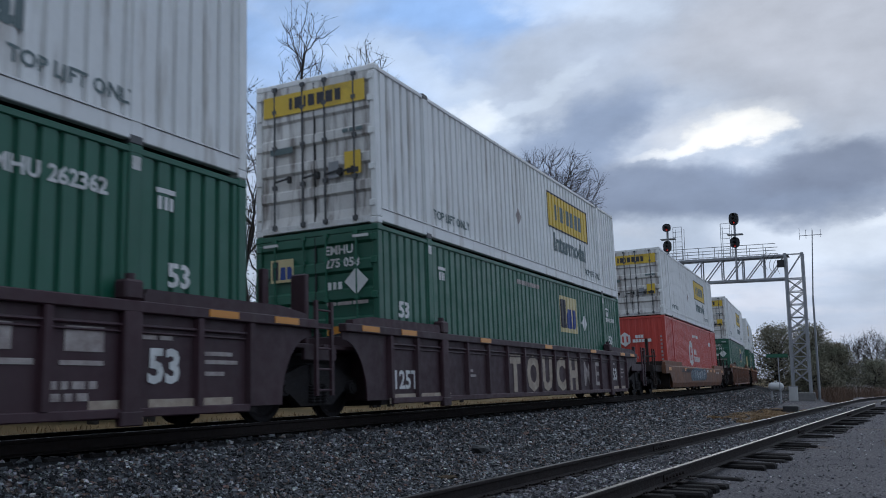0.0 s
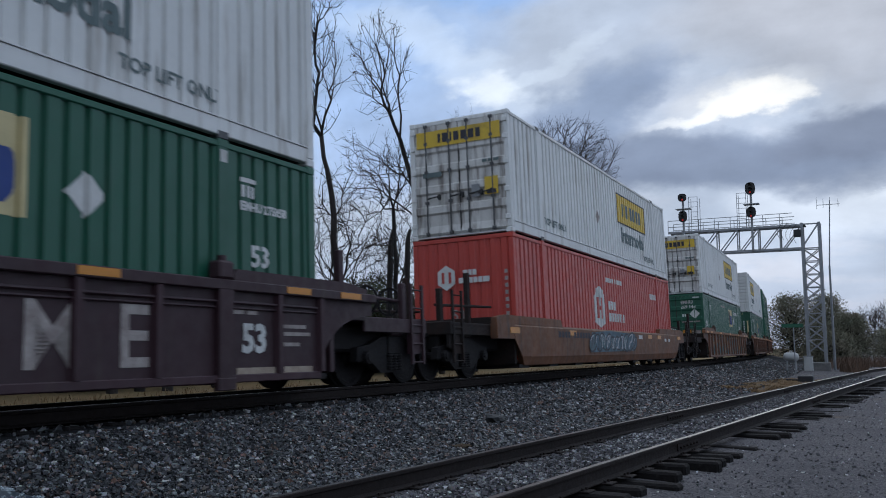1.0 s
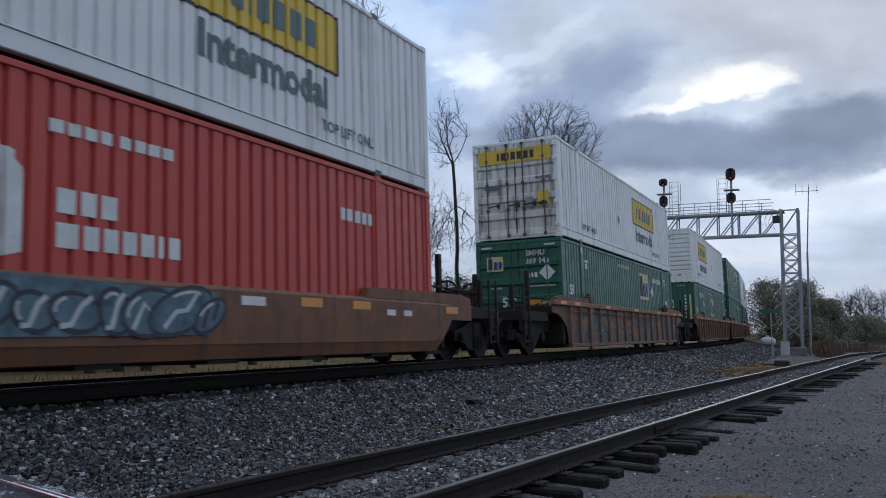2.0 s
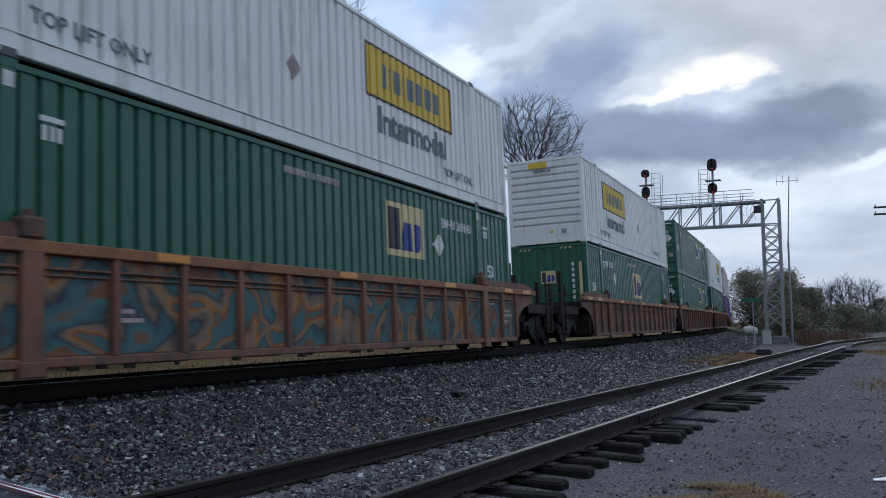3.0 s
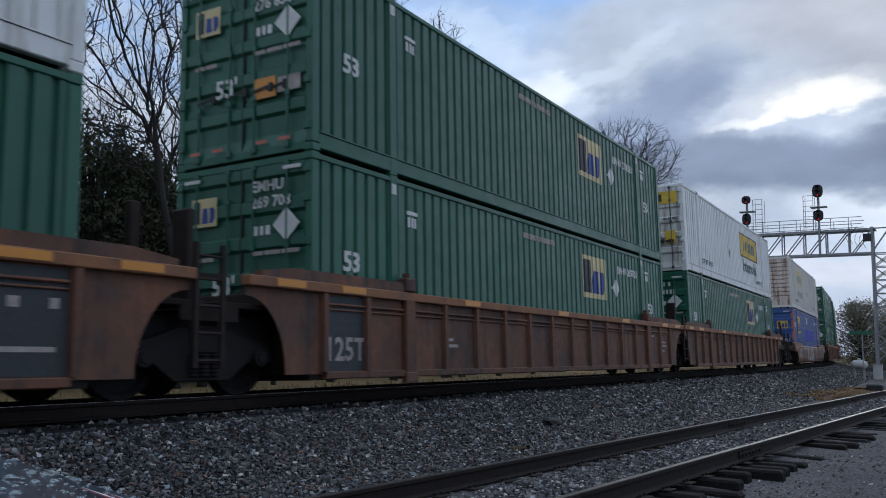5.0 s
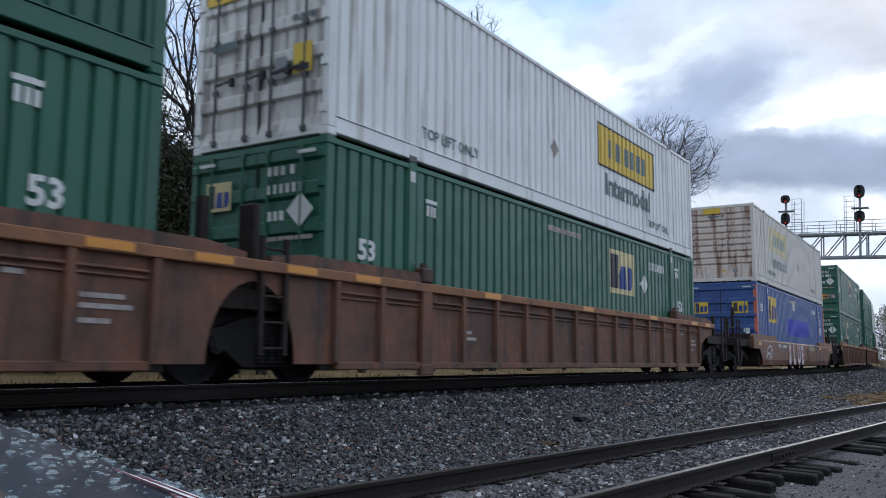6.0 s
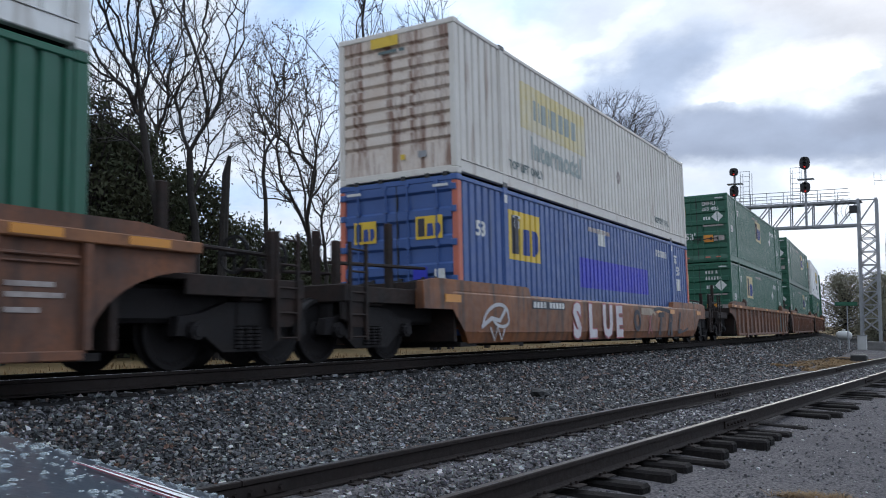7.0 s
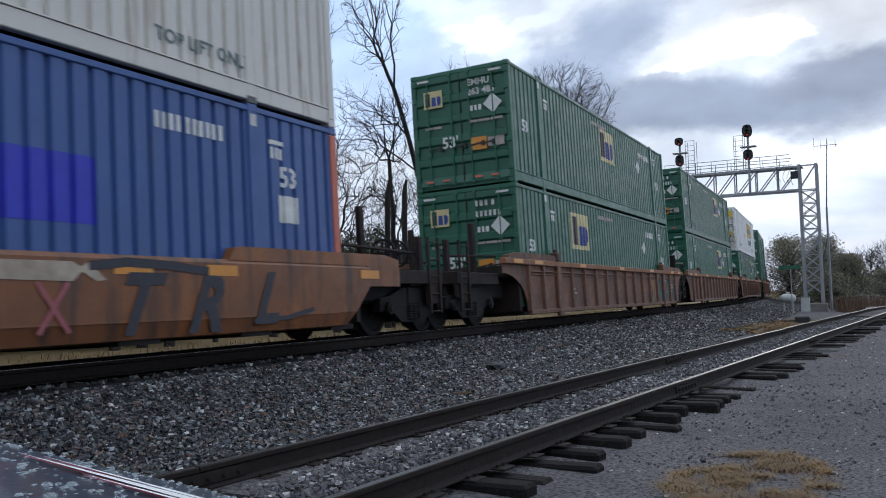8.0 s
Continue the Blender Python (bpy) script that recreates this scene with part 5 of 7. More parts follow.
def build_tracks():
    rng = random.Random(3)
    main = thing("main_track", "main line track with polished rails on dark ties", "railway track", kind="structure")
    seg = shared("rail_seg", lambda: rail_shape(4.02))
    top = shared("rail_head", lambda: head_strip(4.02))
    for i in range(-6, 45):
        for q in (-0.7525, 0.7525):
            at = line_pose(i * 4.0) @ pose(q, 0, 0)
            r = part("rail", seg, M["rail_side"], main, at=at)
            part("rail_head", top, M["shiny_top"], r)
    tie, pl = shared("tie", tie_shape), shared("tie_plate", plate_shape)
    for i in range(-8, 100):
        part("tie", tie, M["tie"], main, at=line_pose(i * 0.56) @ pose(0, 0, -0.185))
    siding = thing("siding_track", "rusty siding track on half-buried wooden ties", "railway track", kind="structure")
    base = pose(SIDE_X, 0, SIDE_TOP, 0, 0, SIDE_TURN)
    for q, cuts in ((0.0, (-12.0, 4.8, 16.5, 28.0, 40.0, 50.0)), (1.505, (-12.0, -0.7, 11.95, 23.0, 34.0, 46.0))):
        for a, b in zip(cuts[:-1], cuts[1:]):
            r = part("rail", rail_shape(b - a - 0.012), M["rail_side"], siding, at=base @ pose(q + rng.uniform(-0.004, 0.004), a, rng.uniform(-0.006, 0.006)))
            part("rail_head", head_strip(b - a - 0.012), M["rail_top"], r)
        for a in cuts[1:-1]:
            part("joint_bar", shared("joint_bar", joint_bar), M["rail_side"], siding, at=base @ pose(q, a, 0))
    # past the straight the siding swings to the right
    px, py, ang = 0.0, 50.0, 0.0
    for k in range(12):
        for q in (0.0, 1.505):
            r = part("rail", shared("rail_far", lambda: rail_shape(3.0)), M["rail_side"], siding, at=base @ pose(px, py, 0, 0, 0, ang) @ pose(q, 0, 0))
            part("rail_head", shared("head_far", lambda: head_strip(3.0)), M["rail_top"], r)
        px, py, ang = px - 3.0 * math.sin(radians(ang)), py + 3.0 * math.cos(radians(ang)), ang - 1.6
    y = -9.0
    while y < 50:
        skew = rng.uniform(-2, 2)
        ob = part("tie", tie, M["tie"], siding, at=base @ pose(0.7525 + rng.uniform(-0.08, 0.22), y, -0.182 - 0.07 * rng.random() ** 2 - (0.04 + 0.07 * rng.random() if y > 13 else 0), rng.uniform(-1, 1), rng.uniform(-0.9, 0.5), skew))
        if 2 < y < 13:
            for q in (0.0, 1.505):
                part("tie_plate", pl, M["rail_side"], siding, at=base @ pose(q, y, -0.186))
        y += rng.uniform(0.45, 0.62)


build_ground()


# ---- signal gantry ----
def build_gantry():
    GY, GX = 61.0, -3.7  # the mast's middle
    gz = lie(GX - line_x(GY))
    g = thing("signal_gantry", "galvanised steel cantilever signal gantry with lattice mast and walkway", "signal gantry", at=pose(0, 0, -0.15))
    part("foundation", Geo().box((GX - 0.75, GY - 0.7, gz - 0.1), (GX + 0.75, GY + 0.7, -0.12), 0.04), M["concrete"], g)
    top = 9.0
    xs, ys = (GX - 0.52, GX + 0.52), (GY - 0.45, GY + 0.45)
    for x in xs:
        for y in ys:
            part("mast_leg", Geo().box((x - 0.085, y - 0.085, -0.12), (x + 0.085, y + 0.085, top), 0.01), M["galv"], g)
    n = 8
    zs = np.linspace(0.5, 7.3, n + 1)
    for k, (a, b) in enumerate(zip(zs[:-1], zs[1:])):
        bars = []
        for y in ys:
            bars += [((xs[0], y, a), (xs[1], y, b)), ((xs[1], y, a), (xs[0], y, b)), ((xs[0], y, b), (xs[1], y, b))]
        for x in xs:
            bars += [((x, ys[0], a), (x, ys[1], b)), ((x, ys[0], b), (x, ys[1], b))]
        for p, q in bars:
            part("mast_brace", Geo().bar(p, q, 0.055, 0.055, (0.3, 1, 0)), M["galv"], g)
    for p, q in (((xs[0], ys[0], 7.4), (xs[1], ys[0], 8.95)), ((xs[0], ys[0], 8.9), (xs[1], ys[0], 8.9)), ((xs[0], ys[0], 7.3), (xs[1], ys[0], 7.3))):
        part("mast_brace", Geo().bar(p, q, 0.08, 0.08, (0.3, 1, 0)), M["galv"], g)
    left, right, z0, z1 = -12.9, GX - 0.52, 7.32, 8.85
    for y in ys:
        for z in (z0, z1):
            part("truss_chord", Geo().box((left, y - 0.07, z - 0.07), (right, y + 0.07, z + 0.07), 0.01), M["galv"], g)
        x, k = right, 0
        while x - 1.35 > left:
            part("truss_web", Geo().bar((x, y, z1), (x - 1.2, y, z0), 0.07, 0.07, (0, 1, 0)), M["galv"], g)
            part("truss_post", Geo().bar((x - 1.35, y, z0), (x - 1.35, y, z1), 0.08, 0.08, (0, 1, 0)), M["galv"], g)
            x -= 1.35
    plank = shared("walkway_plank", lambda: Geo().box((0, ys[0], z1 + 0.07), (0.3, ys[1] + 0.9, z1 + 0.10)))
    for x in np.arange(left, right, 0.45):
        part("walkway_plank", plank, M["galv"], g, at=pose(x, 0, 0))
    rail = Geo()
    for y in (ys[0], ys[1] + 0.85):
        for z in (9.25, 9.7):
            rail.tube((left, y, z), (right - 0.55, y, z), 0.022, n=6)
        for x in np.arange(left, right - 0.4, 1.05):
            rail.tube((x, y, z1 + 0.08), (x, y, 9.7), 0.022, n=6)
    part("walkway_rail", rail, M["galv"], g)
    part("junction_box", Geo().box((right - 0.5, ys[0] - 0.25, 8.05), (right - 0.05, ys[0] - 0.08, 8.55), 0.02), M["signal_black"], g)
    loops = Geo()
    for k in range(5):
        a = [(right - 0.1 - 0.25 * k - 0.4 * math.sin(t * 0.6), ys[0] - 0.12, 8.75 - 0.28 * t + 0.1 * k) for t in range(5)]
        for p, q in zip(a[:-1], a[1:]):
            loops.tube(p, q, 0.014, n=5)
    part("signal_cable", loops, M["signal_black"], g)
    for x, tops in ((-7.28, ((11.5, 0.62, 0.86), (9.88, 0.60, 0.72))), (-11.79, ((11.25, 0.56, 0.56), (9.92, 0.56, 0.80)))):
        sig = thing("railway_signal", "black two-headed railway signal showing red, on a short post", "railway signal", "signals on the gantry", at=pose(0, 0, -0.15))
        part("post", Geo().tube((x, ys[0] - 0.15, z0), (x, ys[0] - 0.15, tops[0][0]), 0.075, n=10), M["galv"], sig)
        cage = Geo()
        for cx in (0.35 if x < -10 else -0.95, 0.95 if x < -10 else -0.35):
            cage.tube((x + cx, ys[0], 8.9), (x + cx, ys[0], 11.3), 0.02, n=6)
            cage.tube((x + cx, ys[1], 8.9), (x + cx, ys[1], 11.3), 0.02, n=6)
        for z in np.arange(9.2, 11.35, 0.35):
            cage.tube((x + (0.35 if x < -10 else -0.95), ys[0], z), (x + (0.95 if x < -10 else -0.35), ys[0], z), 0.015, n=5)
        cage.box((x - 0.5, ys[0] - 0.3, 10.45), (x + 0.5, ys[0] + 0.3, 10.5))
        part("ladder_cage", cage, M["galv"], sig)
        for zc, w, h in tops:
            out = []
            for k in range(20):
                t = 2 * math.pi * k / 20
                c, s = math.cos(t), math.sin(t)
                out.append((x + w / 2 * abs(c) ** 0.8 * (1 if c > 0 else -1) * 1.05, zc + h / 2 * abs(s) ** 0.7 * (1 if s > 0 else -1)))
            head = part("signal_head", Geo().prism(out, ys[0] - 0.42, ys[0] - 0.36), M["signal_black"], sig)
            part("lamp_case", Geo().box((x - w * 0.3, ys[0] - 0.36, zc - h * 0.38), (x + w * 0.3, ys[0] - 0.16, zc + h * 0.38), 0.05), M["signal_black"], head)
            lamps = (0.24, -0.02, -0.26) if h > 0.65 else (0.0, -0.16)
            for k, dz in enumerate(lamps):
                ring = [(x + r * math.cos(radians(t)), zc + dz + r * math.sin(radians(t))) for r, ts in ((0.105, range(0, 181, 20)), (0.092, range(180, -1, -20))) for t in ts]
                hood = Geo().prism(ring, ys[0] - 0.68, ys[0] - 0.43)
                part("visor", hood, M["signal_black"], head)
                red = k == len(lamps) - 1
                part("lens", Geo().tube((x, ys[0] - 0.42, zc + dz), (x, ys[0] - 0.44, zc + dz), 0.09 if not red else 0.055, n=12), RED_LIGHT if red else M["seal"], head, "glowing red lens" if red else "")
    mast = thing("antenna_mast", "slim grey antenna mast beside the signal gantry", "antenna")
    part("mast", Geo().tube((-2.72, 61.6, gz), (-2.72, 61.6, 6.0), 0.09, 0.06, 10).tube((-2.72, 61.6, 6.0), (-2.5, 61.6, 10.4), 0.045, 0.03, 8), M["galv"], mast)
    yagi = Geo().tube((-3.3, 61.6, 10.1), (-1.9, 61.6, 10.1), 0.02, n=6)
    for x, h in ((-3.3, 0.55), (-2.5, 0.5), (-2.0, 0.35), (-2.9, 0.4)):
        yagi.tube((x, 61.6, 10.1 - h / 2), (x, 61.6, 10.1 + h), 0.014, n=5)
    part("antenna", yagi, M["galv"], mast)


RED_LIGHT = bpy.data.materials.new("red_signal_light")
RED_LIGHT.use_nodes = True
RED_LIGHT.node_tree.nodes["Principled BSDF"].inputs["Base Color"].default_value = (0.3, 0.01, 0.01, 1)
RED_LIGHT.node_tree.nodes["Principled BSDF"].inputs["Emission Color"].default_value = (1, 0.06, 0.05, 1)
RED_LIGHT.node_tree.nodes["Principled BSDF"].inputs["Emission Strength"].default_value = 0.28


def build_lineside():
    # a white tank on legs, a small cabinet, a green sign, a low switch box
    z = lie(-4.9 - line_x(57)) 
    tank = thing("gas_tank", "small white horizontal gas tank on two feet", "tank")
    part("shell", Geo().lathe([(-0.46, 0.0), (-0.44, 0.12), (-0.36, 0.22), (-0.24, 0.27), (0.24, 0.27), (0.36, 0.22), (0.44, 0.12), (0.46, 0.0)], 20, 0, (-4.95, 57, 0.12)), M["old_tank"], tank, smooth=True)
    part("cap", Geo().tube((-4.95, 57, 0.37), (-4.95, 57, 0.50), 0.09, n=10), M["old_tank"], tank)
    for x in (-5.2, -4.7):
        part("foot", Geo().box((x - 0.04, 56.8, z), (x + 0.04, 57.2, -0.08)), M["galv"], tank)
    cab = thing("relay_cabinet", "low white equipment cabinet beside the tank", "cabinet")
    part("body", Geo().box((-4.25, 57.2, z), (-3.75, 57.6, 0.12), 0.02), M["old_tank"], cab)
    part("lid", Geo().box((-4.28, 57.17, 0.12), (-3.72, 57.63, 0.16), 0.01), M["galv"], cab)
    sgn = thing("street_sign", "small green sign on a thin post", "sign")
    part("post", Geo().tube((-4.15, 50, lie(4)), (-4.15, 50, 1.95), 0.03, n=6), M["galv"], sgn)
    part("board", Geo().box((-4.75, 49.96, 1.75), (-3.65, 49.99, 1.95), 0.005), M["sign_green"], sgn)
    box = thing("switch_stand", "low dark track switch stand on the ground", "switch stand")
    part("plank", Geo().box((-5.0, 39.6, GROUND), (-3.1, 40.0, GROUND + 0.16), 0.02), M["tie"], box)
    part("motor_case", Geo().box((-3.2, 39.3, GROUND), (-2.6, 40.1, GROUND + 0.34), 0.05), M["signal_black"], box)
    # bits lying on the ballast
    rng = random.Random(8)

    def lump(name, label, at, size, mat, squash=0.6):
        m = bmesh.new()
        bmesh.ops.create_icosphere(m, subdivisions=2, radius=size)
        for v in m.verts:
            v.co *= 1 + rng.uniform(-0.28, 0.22)
            v.co.z *= squash
        me = bpy.data.meshes.new(name)
        m.to_mesh(me)
        m.free()
        tagged(part(name, me, mat, at=pose(*at)), label, "debris")
    lump("dark_clod", "black clod of dirt lying on the ballast", (-5.66, 12.95, -0.52), 0.17, M["seal"])
    lump("flat_stone", "flat brownish stone lying on the ballast", (-5.0, 10.4, -0.66), 0.15, M["dead_leaf"], 0.35)
    for x, y in ((0.25, 8.9), (1.2, 11.5)):
        tagged(part("litter", Geo().add([(x, y, GROUND + 0.02), (x + 0.16, y + 0.02, GROUND + 0.03), (x + 0.15, y + 0.1, GROUND + 0.05), (x - 0.01, y + 0.07, GROUND + 0.02),
               (x, y, GROUND + 0.012), (x + 0.16, y + 0.02, GROUND + 0.022), (x + 0.15, y + 0.1, GROUND + 0.042), (x - 0.01, y + 0.07, GROUND + 0.012)],
               [(0, 1, 2, 3), (7, 6, 5, 4), (0, 4, 5, 1), (1, 5, 6, 2), (2, 6, 7, 3), (3, 7, 4, 0)]), M["tank_white"]), "scrap of white litter on the ground", "litter")
    # poles
    pole = thing("utility_pole", "dark wooden utility pole with three crossarms", "utility pole")
    part("pole", Geo().tube((3.95, 62, GROUND), (3.72, 62, 10.2), 0.16, 0.11, 12), M["pole_wood"], pole)
    for z, w in ((9.05, 0.45), (8.0, 1.25), (7.55, 1.25)):
        arm = part("crossarm", Geo().box((3.75 - w, 61.8, z - 0.06), (3.75 + w, 61.9, z + 0.06), 0.01), M["pole_wood"], pole)
        for k in np.linspace(-w + 0.1, w - 0.1, 4 if w > 1 else 2):
            part("insulator", Geo().tube((3.75 + k, 61.85, z + 0.06), (3.75 + k, 61.85, z + 0.2), 0.04, 0.03, 8), M["galv"], arm)
    post = thing("wooden_post", "thick dark wooden post standing alone", "post")
    part("post", Geo().tube((3.45, 58, GROUND), (3.38, 58, 5.2), 0.17, 0.14, 12), M["pole_wood"], post)


# ---- plants ----
def tubes(segs, least=3):
    g = Geo()
    for p, q, a, b in segs:
        n = 8 if a > 0.12 else 5 if a > 0.03 else least
        g.tube(p, q, a, b, n, caps=False)
    return g


def leaf_cloud(rng, centres, size, per, spread, flat=1.0):
    """Many small leaves about the given centres."""
    n = len(centres) * per
    c = np.repeat(np.asarray(centres, float), per, 0) + rng.normal(0, 1, (n, 3)) * np.asarray((spread, spread, spread * flat))
    u = rng.normal(0, 1, (n, 3))
    u /= np.linalg.norm(u, axis=1)[:, None]
    w = np.cross(u, rng.normal(0, 1, (n, 3)))
    w /= np.linalg.norm(w, axis=1)[:, None]
    s = rng.uniform(0.5, 1.2, (n, 1)) * size
    v = np.stack([c - u * s, c + w * s * 0.45, c + u * s, c - w * s * 0.45], 1).reshape(-1, 3)
    me = bpy.data.meshes.new("leaves")
    me.vertices.add(4 * n)
    me.vertices.foreach_set("co", v.reshape(-1))
    me.loops.add(4 * n)
    me.loops.foreach_set("vertex_index", np.arange(4 * n))
    me.polygons.add(n)
    me.polygons.foreach_set("loop_start", np.arange(n) * 4)
    me.polygons.foreach_set("loop_total", np.full(n, 4))
    me.update(calc_edges=True)
    return me


def grown(rng, root, clouds, thick, tip):
    """Limbs grown from root through clouds of buds: (centre, radii, count) each; the limbs' segments and the twigs' ends."""
    buds = []
    for c, r, n in clouds:
        d = rng.normal(0, 1, (n, 3))
        d *= (rng.uniform(0.02, 1, n) ** 0.40 / np.linalg.norm(d, axis=1))[:, None]
        buds.append(np.asarray(c) + d * np.asarray(r))
    buds = np.concatenate(buds)
    buds = buds[np.argsort(np.linalg.norm(buds - root, axis=1))]
    n = len(buds)
    pts = np.concatenate([np.asarray(root)[None], buds])
    reach, parent, way = np.zeros(n + 1), np.zeros(n + 1, int), np.zeros((n + 1, 3))
    way[0] = (0, 0, 1)
    for k in range(1, n + 1):
        d = pts[k] - pts[:k]
        dist = np.linalg.norm(d, axis=1)
        turn = 1 - (d * way[:k]).sum(1) / np.maximum(dist, 1e-6)
        cost = dist * (1 + 1.3 * turn) + 0.42 * reach[:k]
        p = int(np.argmin(cost))
        parent[k], reach[k], way[k] = p, reach[p] + dist[p], d[p] / max(dist[p], 1e-6)
    load = np.ones(n + 1)
    for k in range(n, 0, -1):
        load[parent[k]] += load[k]
    power = math.log(thick / tip) / math.log(load[0])
    rad = tip * load ** power
    segs = []
    for k in range(1, n + 1):
        p, q = Vector(pts[parent[k]]), Vector(pts[k])
        mid = (p + q) / 2 + Vector(rng.normal(0, 1, 3)) * (q - p).length * 0.05
        a, b = min(rad[parent[k]], rad[k] * 1.25), rad[k]
        segs += [(p, mid, a, (a + b) / 2), (mid, q, (a + b) / 2, b)]
    # short twigs along the thinner limbs
    for k in range(1, n + 1):
        if load[k] < 12:
            for _ in range(2):
                d = Vector(way[k]) + Vector(rng.normal(0, 0.6, 3)) + Vector((0, 0, 0.35))
                p = Vector(pts[k]).lerp(Vector(pts[parent[k]]), float(rng.uniform(0, 0.8)))
                segs.append((p, p + d.normalized() * float(rng.uniform(0.25, 0.7)) * tip / 0.009, tip * 0.7, tip * 0.4))
    return segs, [tuple(pts[k]) for k in range(1, n + 1) if load[k] < 3]


def bare_tree(x, y, fork, clouds, r, seed, bark="bark", leaves=0, tip=0.009, label="tall bare dark tree at the edge of the wood"):
    """fork: where the trunk divides (along, up), clouds: (along, up, radii, buds) of the crown's masses."""
    rng = np.random.default_rng(seed)
    z = lie(x - line_x(y))
    t = thing("bare_tree", label, "tree", "bare trees behind the train")
    trunk, steps, p = [], 9, Vector((x, y, z - 0.1))
    for k in range(1, steps + 1):
        f = k / steps
        sway = math.sin(math.pi * f) * rng.uniform(0.4, 1.0) * 0.03 * fork[1]
        q = Vector((x + sway + rng.uniform(-0.03, 0.03), y + (fork[0] - y) * f ** 1.3 + rng.uniform(-0.05, 0.05), z + (fork[1] - z) * f))
        trunk.append((p.copy(), q.copy(), r * (1.0 - 0.38 * (f - 1 / steps)), r * (1.0 - 0.38 * f)))
        p = q
    segs, ends = [], []
    for k, (cy, cz, radii, n) in enumerate(clouds):
        # the first mass crowns the fork, the others spring from lower on the trunk
        root = p if k == 0 else trunk[-2 - k][1]
        a, b = grown(rng, np.array(root), [((x + rng.uniform(-0.3, 0.3), cy, cz), radii, n)], r * (0.52 if k == 0 else 0.26), tip)
        segs += a
        ends += b
    part("trunk", tubes(trunk), M[bark], t, smooth=True)
    part("crown", tubes(segs), M[bark], t)
    if leaves:
        pick = [ends[i] for i in rng.permutation(len(ends))[:leaves]]
        part("leaves", leaf_cloud(rng, pick, 0.05, 8, 0.16), M["dead_leaf"], t, "few withered brown leaves")


def leafy_tree(name, label, x, y, height, width, seed, leaf, n=260, size=0.16, low=0.1, trunk_r=0.2, group="", base=None):
    """A tree or bush with an uneven crown of small leaves on real limbs."""
    rng, nr = random.Random(seed), np.random.default_rng(seed)
    z = lie(x - line_x(y)) if base is None else base
    t = thing(name, label, "tree" if height > 3 else "bush", group)
    part("trunk", Geo().tube((x, y, z - 0.1), (x, y, z + height * 0.7), trunk_r, trunk_r * 0.35, 8), M["bark"], t)
    segs, centres = [], []
    for k in range(n):
        a, h = rng.uniform(0, 2 * math.pi), low + (1 - low) * rng.random() ** 0.8
        reach = width / 2 * math.sqrt(max(0.02, 1 - ((h - 0.45) / 0.58) ** 2)) * rng.uniform(0.45, 1.0) * (0.85 + 0.3 * math.sin(3 * a + seed) * math.sin(5 * h + seed))
        c = (x + reach * math.cos(a), y + reach * math.sin(a), z + height * h * 0.97)
        centres.append(c)
        if k % 4 == 0:
            segs.append((Vector((x, y, z + height * h * 0.62)), Vector(c), 0.04 + trunk_r * 0.15, 0.012))
    part("branchwork", tubes(segs), M["bark"], t)
    part("crown", leaf_cloud(nr, centres, size, 24 if size > 0.12 or n < 300 else 26, width * 0.055, 0.8), M[leaf], t)


